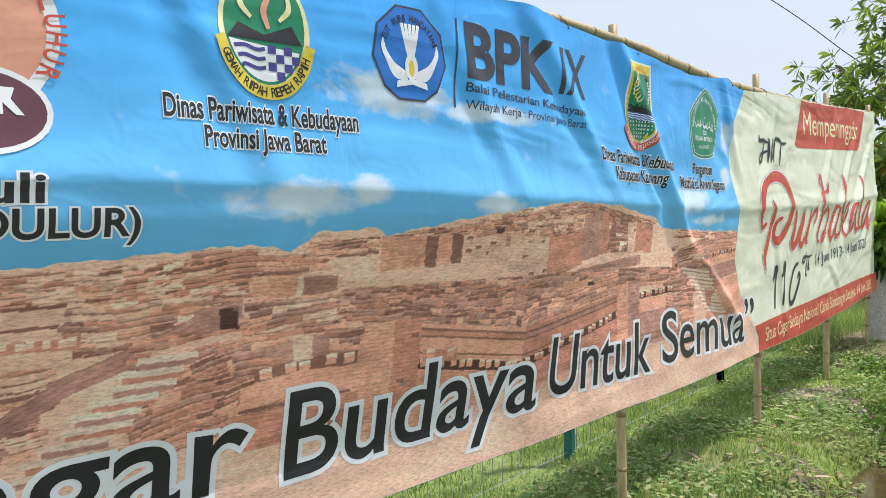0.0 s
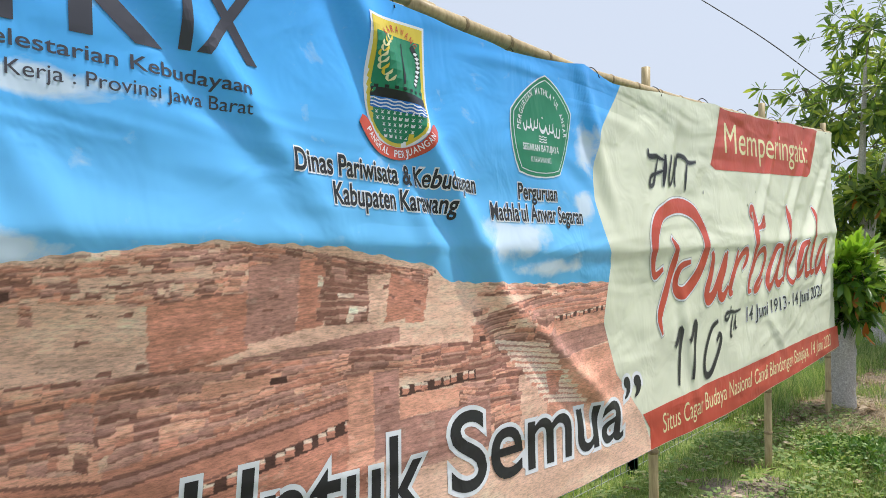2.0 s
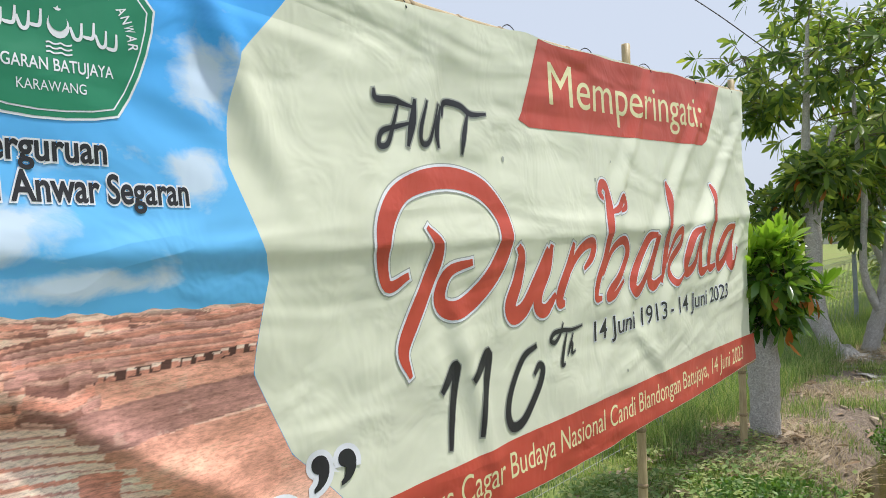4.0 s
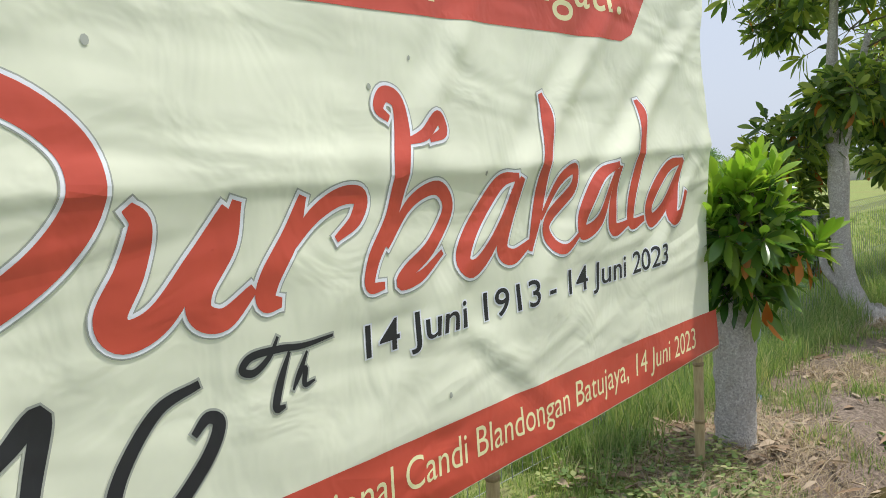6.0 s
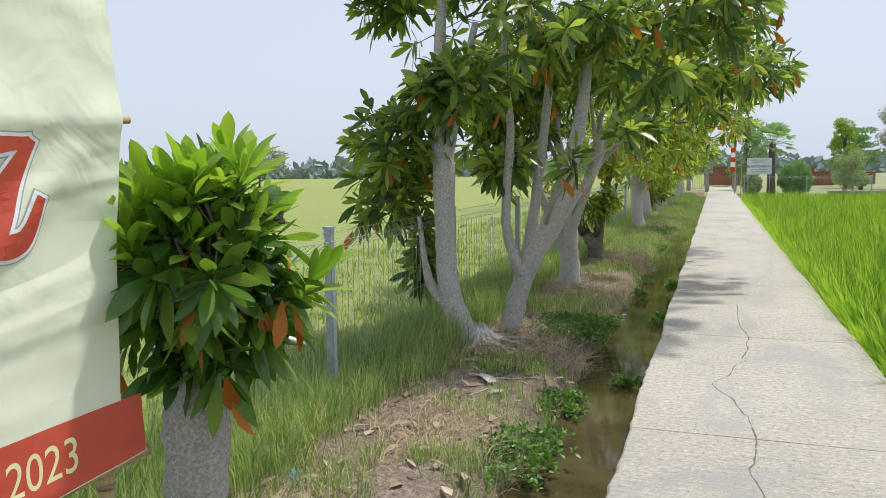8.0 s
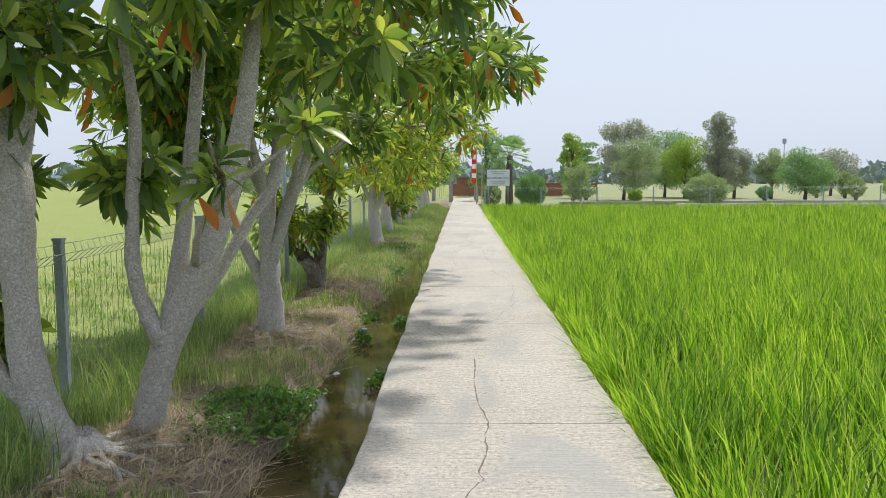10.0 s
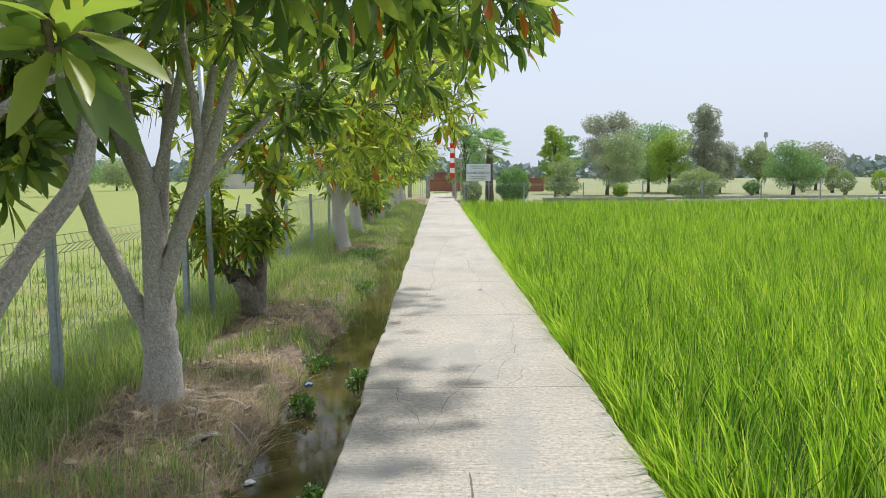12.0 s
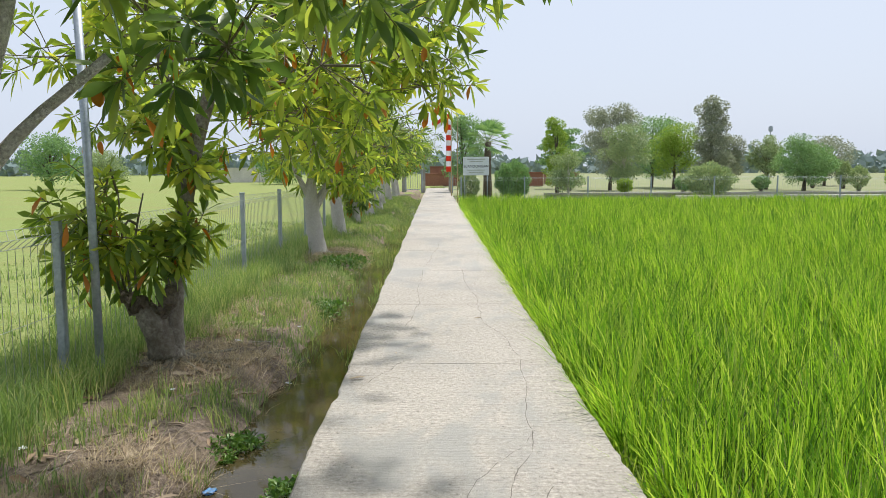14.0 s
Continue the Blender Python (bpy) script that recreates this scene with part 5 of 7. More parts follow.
for y, top, lean in ((-1.7, 2.62, 0.02), (0.4, 2.60, -0.02), (2.45, 2.58, 0.02), (4.52, 2.57, -0.03), (6.66, 2.58, 0.02), (8.70, 2.66, 0.02), (10.50, 2.72, 0.04)):
    g = ground_at(-1.95, y)
    zz = np.linspace(0.5, 2.4, 12)
    xb = BX + float(sag(np.full(12, y), zz).min()) - 0.055
    bamboo([(xb - 0.01, y, g - 0.05, 0.027), (xb + 0.005, y + lean, top - 0.04, 0.024)], "upright bamboo post holding the banner, set in the ground", 9)


def along(y0, y1, z0, z1, level, r0, r1, n=8):
    """A pole close behind the sheet."""
    return [(BX + float(sag(np.array([y]), np.array([level]))[0]) - 0.05, y, z0 + (z1 - z0) * k, r0 + (r1 - r0) * k) for y, k in ((y0 + (y1 - y0) * q / (n - 1), q / (n - 1)) for q in range(n))]


bamboo(along(-2.3, 4.85, 2.47, 2.44, 2.38, 0.024, 0.021), "level bamboo pole along the top of the banner", 22)
bamboo([(-1.90, 4.72, 2.425, 0.030), (-1.905, 5.92, 2.385, 0.027), (-1.91, 7.12, 2.42, 0.026), (-1.915, 8.32, 2.475, 0.024), (-1.915, 9.52, 2.535, 0.023), (-1.915, 10.72, 2.60, 0.022)], "level bamboo pole along the top of the banner", 20)
bamboo(along(-2.3, 4.3, 0.47, 0.485, 0.5, 0.022, 0.024), "level bamboo pole along the foot of the banner", 18)
bamboo(along(3.9, 10.68, 0.47, 0.56, 0.55, 0.022, 0.022), "level bamboo pole along the foot of the banner", 18)
bamboo([(-1.955, 10.30, 1.672, 0.014), (-1.88, 10.64, 1.672, 0.014)], "short bamboo peg across the post at the banner edge", 2)
for y in np.arange(1.0, 10.6, 0.72):
    z = float(sheet_top(np.array([y]))[()]) if np.ndim(sheet_top(np.array([y]))) == 0 else float(sheet_top(np.array([y]))[0])
    v, f = tube(curve_points([(BX + 0.004, y, z - 0.02, 0.003), (-1.88, y + 0.004, z + 0.018, 0.0025), (-1.91, y + 0.006, z + 0.04, 0.0025), (-1.94, y + 0.004, z + 0.025, 0.0025), (-1.94, y, z - 0.02, 0.0025)], 4), 4)
    tagged(mesh_object("wire_tie", v, f, CABLE), "twisted black wire tie at the banner hem", "wire tie", "banner ties")

# ---- fences ----


def fence(name, label, points, height, material, post_mat, pitch=0.095, foot=None, group="", top_roll=True):
    """A welded wire fence: a post at each point, wires between; the top is folded into a row of slanting wires."""
    f = thing(name, label, "fence", group)
    pts = [np.array((*p, 0.0)) for p in points]
    for p in pts:
        g = ground_at(p[0], p[1]) if foot is None else foot
        p[2] = g
        bm = box_bm(p[0] - 0.03, p[0] + 0.03, p[1] - 0.03, p[1] + 0.03, g - 0.08, g + height + 0.03, 0.005)
        box_bm(p[0] - 0.036, p[0] + 0.036, p[1] - 0.036, p[1] + 0.036, g + height + 0.025, g + height + 0.045, 0.004, bm)
        part("post", bm, post_mat, f)
    for p, q in zip(pts[:-1], pts[1:]):
        n = max(2, int(np.linalg.norm((q - p)[:2]) / pitch))
        t = np.linspace(0, 1, n + 1)[1:-1, None]
        base = p + (q - p) * t
        up = np.array([0, 0, 1.0])
        fold = np.array([0.07, 0, 0]) if abs(q[1] - p[1]) > abs(q[0] - p[0]) else np.array([0, -0.07, 0])
        a, b = [base + up * 0.03], [base + up * (height - 0.13)]
        if top_roll:
            a += [base + up * (height - 0.13), base + fold + up * (height - 0.06)]
            b += [base + fold + up * (height - 0.06) + (q - p) * 0.5 / n, base + up * height + (q - p) * 1.0 / n]
        for z, o in ((0.05, 0), (height * 0.45, 0), (height - 0.13, 0), (height - 0.06, 1), (height, 0)):
            a.append((p + up * z + fold * o)[None])
            b.append((q + up * z + fold * o)[None])
        v, fc = rods(np.vstack(a), np.vstack(b), 0.0027)
        mesh_object("wire_panel", v, fc, material, f)
    return f


left_line = [(-2.72 - 0.02 * math.sin(k), 10.8 + 2.8 * k) for k in range(-5, 20)]
fence("wire_fence", "waist-high galvanised welded wire fence along the meadow", left_line[4:], 1.22, WIRE, STEEL)
fence("wire_fence", "green painted welded wire fence behind the banner", left_line[:5], 1.22, WIRE, GREEN_STEEL)
for x, y, top in ((-2.43, 22.0, 2.75),):
    v, f = tube([(x, y, ground_at(x, y) - 0.1, 0.032), (x - 0.01, y, 1.2, 0.032), (x - 0.04, y, top, 0.031)], 12)
    tagged(mesh_object("steel_pole", v, f, STEEL, None, True), "slim grey steel pole standing in the grass", "pole")
fence("wire_fence", "low wire fence along the far side of the rice field", [(1.35 + 3.0 * k, 52.6) for k in range(15)], 1.25, STEEL, STEEL, 0.12, -0.2)

# ---- trees ----


def leafy_tree(label, stems, crowns, count, seed, leaf=LEAF, length=0.20, per=12, bark=BARK, dead=0.02, roots=True, group="trees along the ditch", clusters=16, name="tree", young=0.0, wide=0.30):
    """Stems given as rows of x, y, z, radius; crowns as ellipsoids (centre, radii, share) filled with twigs and whorls of leaves."""
    r = np.random.default_rng(seed)
    base = stems[0][0]
    shape = BROAD_LEAF if base[1] < 20 else ((0, 0), (0.30, 0.55), (0.68, 1.0), (1, 0))
    t = thing(name, label, "tree", group, at=(base[0], base[1], ground_at(base[0], base[1])))
    o = np.array(t.location)

    def local(v):
        return np.asarray(v, float) - o
    ends = []
    for i, s in enumerate(stems):
        s = np.array(s, float)
        rows = curve_points(s, 6)
        ends.append(rows[len(rows) // 2:, :3])
        v, f = tube(rows, 12 if s[0, 3] > 0.06 else 8, 0.055, seed + i)
        mesh_object("trunk" if i == 0 else "limb", local(v), f, bark, t, True)
    if roots:
        for k in range(20 if base[1] < 24 else 7):
            a = k * 0.7 + r.uniform(-0.3, 0.3)
            L = r.uniform(0.3, 0.95)
            b = a + r.uniform(-0.7, 0.7)
            x, y = base[0], base[1]
            rows = [(x + math.cos(a) * d, y + math.sin(a) * d, ground_at(x + math.cos(a) * d, y + math.sin(a) * d) + h, w) for d, h, w in ((0.04, 0.10, 0.05), (0.15, 0.02, 0.03))]
            for d, h, w in ((L * 0.5, 0.008, 0.017), (L * 0.75, 0.004, 0.012), (L, -0.02, 0.007)):
                px, py = x + math.cos(a) * L * 0.3 + math.cos(b) * (d - L * 0.3), y + math.sin(a) * L * 0.3 + math.sin(b) * (d - L * 0.3)
                rows.append((px, py, max(ground_at(px, py), -0.4) + h, w))
            v, f = tube(curve_points(rows, 4), 7, 0.08, k)
            mesh_object("root", local(v), f, bark, t, True)
    ends = np.vstack(ends)
    tips, dirs, ta, tb, tr = [], [], [], [], []
    for (c, rad, share) in crowns:
        c, rad = np.array(c), np.array(rad)
        n = int(count * share)
        m = max(3, int(clusters * share))
        hubs = []
        while len(hubs) < m:
            q = r.uniform(-1, 1, 3)
            if 0.15 < np.linalg.norm(q) < 0.85:
                hubs.append(c + q * rad)
        hubs = np.array(hubs)
        near = [np.linalg.norm(ends - h, axis=1).min() for h in hubs]
        for h in hubs[np.argsort(near)]:
            gap = np.linalg.norm(ends - h, axis=1) + 0.3 * np.maximum(0, ends[:, 2] - h[2])
            e = ends[np.argmin(gap)]
            mid = (e + h) / 2 + r.normal(0, 0.06, 3) + np.array([0, 0, 0.05])
            ta += [e, mid]
            tb += [mid, h]
            tr += [0.013, 0.009]
            ends = np.vstack([ends, mid[None], h[None]])
        for _ in range(n):
            h = hubs[r.integers(m)]
            d = r.normal(0, 1, 3)
            d /= np.linalg.norm(d)
            tip = h + d * rad * r.uniform(0.25, 0.62)
            tips.append(tip)
            w = tip - c
            w = w / (np.linalg.norm(w) + 1e-6) * 0.7 + d * 0.6 + np.array([0, 0, 0.25])
            dirs.append(w)
            ta.append(h)
            tb.append(tip)
            tr.append(0.005)
    tips, dirs = np.array(tips), np.array(dirs)
    v, f = rods(np.array(ta), np.array(tb), np.array(tr))
    tagged(mesh_object("twig_work", local(v), f, TWIG, t), kind="stuff")
    pick = r.random(len(tips)) * 0.5 + 0.5 * np.argsort(np.argsort(-tips[:, 2])) / len(tips)
    v, f = rosettes(tips[pick >= young], dirs[pick >= young], per, length, r, width=wide, droop=0.22, profile=shape)
    mesh_object("crown", local(v), f, leaf, t)
    if young > 0:
        v, f = rosettes(tips[pick < young] + np.array([0, 0, 0.05]), dirs[pick < young] * 0.4 + np.array([0, 0, 1.0]), per, length * 1.05, r, (0.25, 1.2), 0.27, 0.15, shape)
        mesh_object("young_leaves", local(v), f, YOUNG_LEAF, t)
    k = max(2, int(len(tips) * dead * 6))
    low = np.argsort(tips[:, 2])[:max(3, int(len(tips) * 0.7))]
    at = tips[low[r.integers(0, len(low), k)]] + r.normal(0, 0.05, (k, 3)) - np.array([0, 0, 0.05])
    way = np.stack([r.normal(0, 0.4, k), r.normal(0, 0.4, k), -np.ones(k)], 1)
    v, f = leaf_set(at, way, r.normal(0, 1, (k, 3)), np.full(k, length * 0.85), np.full(k, length * 0.30), 0.1, 0.5, BROAD_LEAF)
    mesh_object("dead_leaves", local(v), f, DEAD_LEAF, t)
    return t


def rise(rows, y):
    """Rows of x, z, radius in the plane at y (with a small drift of y) to x, y, z, radius."""
    return [(x, y + d, z, w) for x, z, w, d in rows]


# the squat tree beside the banner
leafy_tree("squat grey-trunked tree with glossy leaves and some orange dead ones", [[(-1.90, 10.93, -0.2, 0.16), (-1.90, 10.92, -0.05, 0.125), (-1.895, 10.92, 0.3, 0.112), (-1.89, 10.93, 0.58, 0.122), (-1.88, 10.95, 0.82, 0.08)],
            [(-1.89, 10.93, 0.62, 0.05), (-1.74, 10.98, 0.95, 0.03), (-1.68, 11.0, 1.3, 0.018)], [(-1.89, 10.93, 0.65, 0.05), (-2.0, 10.96, 1.0, 0.03), (-2.02, 11.0, 1.35, 0.018)]],
           [((-1.85, 10.96, 1.18), (0.31, 0.31, 0.36), 1.0)], 125, 11, leaf=GLOSSY_LEAF, length=0.20, per=12, dead=0.05, clusters=36, young=0.42, wide=0.29, roots=False, group="")
# the forked tree
leafy_tree("tree with two leaning pale trunks and a broad leafy crown",
           [rise([(-2.208, -0.357, 0.18, 0), (-2.272, -0.198, 0.138, 0), (-2.473, 0.301, 0.111, 0), (-2.526, 0.894, 0.095, 0), (-2.526, 1.52, 0.106, 0), (-2.6, 2.05, 0.069, 0.05), (-2.568, 2.982, 0.048, 0.1), (-2.494, 4.254, 0.021, 0.1)], 15.54),
            rise([(-2.157, -0.463, 0.168, 0), (-2.067, -0.295, 0.134, 0), (-1.955, 0.153, 0.10, 0), (-1.84, 0.511, 0.10, 0), (-1.56, 1.10, 0.088, 0.03), (-1.36, 1.80, 0.074, 0.06), (-1.27, 2.45, 0.05, 0.1), (-1.2, 3.2, 0.034, 0.2)], 16.03),
            rise([(-1.77, 0.62, 0.05, 0.1), (-1.62, 0.85, 0.045, 0.25), (-1.40, 1.26, 0.042, 0.38), (-1.22, 1.52, 0.034, 0.42), (-1.16, 1.9, 0.02, 0.45)], 16.03),
            rise([(-1.5, 1.35, 0.035, -0.05), (-1.25, 1.52, 0.02, -0.35), (-0.95, 1.70, 0.012, -0.45), (-0.82, 1.76, 0.008, -0.45)], 16.03),
            rise([(-1.62, 1.0, 0.03, -0.1), (-1.45, 1.25, 0.018, -0.5), (-1.22, 1.48, 0.009, -0.75)], 16.03),
            rise([(-1.877, 0.466, 0.062, 0), (-2.0, 0.825, 0.05, -0.04), (-2.022, 1.194, 0.047, -0.06), (-1.978, 1.889, 0.039, -0.05), (-2.022, 2.617, 0.031, -0.1), (-2.078, 4.185, 0.016, 0.0)], 15.99),
            rise([(-1.866, 0.511, 0.067, 0.02), (-1.787, 1.105, 0.056, 0.1), (-1.709, 1.799, 0.047, 0.15), (-1.63, 2.617, 0.034, 0.2)], 16.05),
            rise([(-2.515, 0.226, 0.053, 0), (-2.653, 0.385, 0.048, 0), (-2.717, 0.597, 0.034, 0), (-2.78, 1.074, 0.021, 0)], 15.52),
            rise([(-2.526, 1.498, 0.074, 0), (-2.42, 2.028, 0.053, 0.02), (-2.229, 2.876, 0.032, 0.1)], 15.54)],
           [((-2.1, 16.07, 3.3), (1.54, 1.43, 0.94), 0.24), ((-3.17, 15.68, 1.63), (0.66, 0.55, 0.55), 0.15), ((-2.21, 16.29, 1.72), (0.44, 0.33, 0.39), 0.04), ((-2.87, 15.96, 3.15), (0.55, 0.66, 0.55), 0.07), ((-0.62, 17.06, 2.95), (0.9, 1.54, 0.62), 0.27), ((-0.86, 15.58, 1.80), (0.14, 0.12, 0.08), 0.007), ((-1.24, 15.28, 1.56), (0.16, 0.12, 0.14), 0.007), ((-2.5, 15.3, 2.1), (0.55, 0.4, 0.4), 0.07), ((-1.3, 15.9, 2.8), (0.7, 0.7, 0.35), 0.07), ((-2.84, 15.74, 0.78), (0.22, 0.22, 0.39), 0.05), ((-2.54, 15.85, 2.16), (0.55, 0.44, 0.33), 0.04), ((-2.32, 15.96, 4.25), (1.43, 1.32, 0.99), 0.18)], 440, 21, length=0.245, clusters=42, wide=0.265, dead=0.02)
# the tree of many stems
leafy_tree("tree with many pale upright stems from one stout trunk",
           [rise([(-2.0, -0.22, 0.20, 0), (-1.97, -0.05, 0.15, 0), (-1.98, 0.35, 0.118, 0), (-1.98, 0.72, 0.10, 0), (-2.03, 1.47, 0.062, 0), (-2.14, 1.92, 0.045, 0), (-2.2, 2.6, 0.03, 0.05)], 19.2),
            rise([(-2.02, 0.36, 0.07, 0), (-2.22, 0.79, 0.06, 0), (-2.36, 1.15, 0.055, -0.05), (-2.50, 1.58, 0.05, -0.1), (-2.66, 1.95, 0.035, -0.2), (-2.8, 2.6, 0.025, -0.3)], 19.2),
            rise([(-1.96, 0.70, 0.065, 0), (-1.85, 1.1, 0.05, 0.05), (-1.70, 1.57, 0.045, 0.1), (-1.57, 2.3, 0.03, 0.15)], 19.2),
            rise([(-1.95, 0.66, 0.07, -0.02), (-1.80, 1.08, 0.055, -0.05), (-1.51, 1.81, 0.045, -0.1), (-1.36, 2.3, 0.03, -0.1)], 19.2),
            rise([(-1.99, 0.80, 0.05, 0.05), (-1.95, 1.5, 0.042, 0.12), (-1.90, 2.3, 0.03, 0.2)], 19.2),
            rise([(-2.45, 1.45, 0.04, -0.08), (-2.42, 1.8, 0.035, -0.12), (-2.45, 2.5, 0.022, -0.15)], 19.2),
            rise([(-2.02, 1.3, 0.045, 0), (-1.92, 1.65, 0.038, 0.03), (-1.82, 2.05, 0.03, 0.06), (-1.72, 2.7, 0.02, 0.1)], 19.2),
            rise([(-1.62, 1.55, 0.035, -0.08), (-1.62, 1.9, 0.03, -0.14), (-1.68, 2.5, 0.02, -0.2)], 19.2),
            rise([(-2.05, 1.4, 0.04, 0), (-2.2, 1.7, 0.034, 0.06), (-2.34, 2.05, 0.028, 0.12), (-2.4, 2.6, 0.02, 0.15)], 19.2),
            rise([(-1.75, 1.3, 0.034, 0.08), (-1.55, 1.62, 0.028, 0.16), (-1.2, 1.95, 0.02, 0.25)], 19.2)],
           [((-1.8, 19.2, 3.0), (1.45, 1.5, 0.8), 0.42), ((-0.3, 19.7, 2.8), (1.0, 1.4, 0.6), 0.28), ((-2.8, 19.0, 1.85), (0.6, 0.5, 0.5), 0.14), ((-2.5, 18.3, 2.6), (0.9, 0.7, 0.6), 0.24), ((-1.3, 20.6, 2.2), (0.7, 0.6, 0.5), 0.06), ((-3.0, 19.6, 2.5), (0.9, 0.9, 0.7), 0.2)], 420, 31, length=0.235, clusters=38, wide=0.26, dead=0.02)
# the cut-back tree with shoots
STUMP = leafy_tree("cut-back tree with a dark leaning limb and thin leafy shoots",
           [rise([(-2.10, -0.22, 0.15, 0), (-2.08, 0.0, 0.115, 0), (-2.05, 0.36, 0.085, 0), (-1.97, 0.9, 0.07, 0), (-1.86, 1.49, 0.062, 0), (-1.62, 2.27, 0.05, 0), (-1.34, 2.65, 0.035, 0)], 22.55),
            rise([(-2.12, -0.05, 0.13, 0), (-2.14, 0.12, 0.12, -0.02), (-2.19, 0.26, 0.115, -0.04), (-2.26, 0.37, 0.085, -0.04)], 22.5),
            rise([(-1.83, 1.55, 0.04, 0), (-1.95, 1.95, 0.03, 0), (-2.14, 2.6, 0.022, 0)], 22.55),
            rise([(-2.33, 0.30, 0.014, 0), (-2.40, 0.9, 0.010, 0), (-2.42, 1.3, 0.006, 0)], 22.45), rise([(-2.31, 0.32, 0.014, 0), (-2.30, 0.9, 0.010, 0), (-2.22, 1.3, 0.006, 0)], 22.45),
            rise([(-2.36, 0.30, 0.014, 0), (-2.55, 0.8, 0.010, 0), (-2.72, 1.05, 0.006, 0)], 22.45), rise([(-2.35, 0.32, 0.014, 0), (-2.46, 0.7, 0.010, 0.05), (-2.6, 1.3, 0.006, 0.1)], 22.45)],
           [((-1.2, 23.6, 2.45), (1.5, 2.0, 0.95), 0.56), ((-0.2, 23.8, 2.75), (0.95, 1.6, 0.6), 0.24), ((-2.4, 22.4, 1.05), (0.6, 0.4, 0.5), 0.18), ((-1.85, 22.4, 0.95), (0.3, 0.3, 0.35), 0.05), ((-2.6, 22.9, 2.65), (0.95, 0.9, 0.7), 0.24), ((-2.1, 22.7, 1.8), (0.6, 0.5, 0.5), 0.1)], 380, 41, leaf=LIGHT_LEAF, length=0.20, wide=0.25, dead=0.03, clusters=42, bark=GREY_BARK)
for rows in ([(-2.16, 22.45, 0.30, 0.05), (-2.28, 22.42, 0.40, 0.075), (-2.37, 22.4, 0.46, 0.05), (-2.40, 22.4, 0.52, 0.02)], [(-2.1, 22.45, 0.30, 0.05), (-2.05, 22.42, 0.44, 0.075), (-2.01, 22.42, 0.55, 0.04)]):
    v, f = tube(curve_points(rows, 5), 11, 0.22, 5)
    mesh_object("rotten_knob", np.array(v) - np.array(STUMP.location), f, DARK_BARK, STUMP)
# the row beyond
for i, (y, k, n, low) in enumerate(((26.6, 0.9, 150, 1.4), (30.7, 1.0, 230, 1.0), (35.2, 1.0, 150, 0.9), (43.0, 1.0, 150, 0.9), (46.5, 1.0, 130, 0.9), (50.3, 1.0, 120, 0.9), (54.5, 1.1, 110, 0.9), (59, 1.1, 110, 0.9), (64, 1.2, 110, 0.9))):
    x = -2.15 + 0.08 * math.sin(i * 2.1)
    stems = [] if y == 26.6 else [[(x, y, -0.25, 0.2), (x - 0.02, y, 0.0, 0.165), (x - 0.08, y, 0.5, 0.15), (x - 0.12, y, 0.95, 0.12), (x - 0.1, y, 1.5, 0.07), (x, y, 2.3, 0.05)],
                                  [(x - 0.08, y, 0.7, 0.09), (x + 0.12, y + 0.1, 1.1, 0.07), (x + 0.42, y + 0.1, 1.6, 0.05), (x + 0.7, y + 0.2, 2.2, 0.03)], [(x - 0.12, y, 0.9, 0.06), (x - 0.4, y - 0.1, 1.5, 0.045), (x - 0.6, y, 2.1, 0.03)]]
    if not stems:
        continue
    leafy_tree("stout grey tree in a row beside the ditch, dense green crown", stems,
               [((x + 0.45, y - 0.3, 2.35), (1.6 * k, 2.3, 1.0), 0.75), ((x + 0.3, y + 0.3, 1.5), (1.1, 1.4, 0.5), 0.25)], int(n * 1.6), 60 + i, leaf=LIGHT_LEAF if i < 2 else LEAF, wide=0.25, length=0.22, per=11, clusters=26, dead=0.015)
leafy_tree("low round tree with glossy leaves on a short trunk", [[(-2.24, 39.1, -0.25, 0.16), (-2.24, 39.1, 0.1, 0.13), (-2.24, 39.1, 0.5, 0.09)]], [((-2.24, 39.1, 0.72), (0.62, 0.62, 0.50), 1.0)], 75, 90, per=12, length=0.24, clusters=14, young=0.3, roots=False)


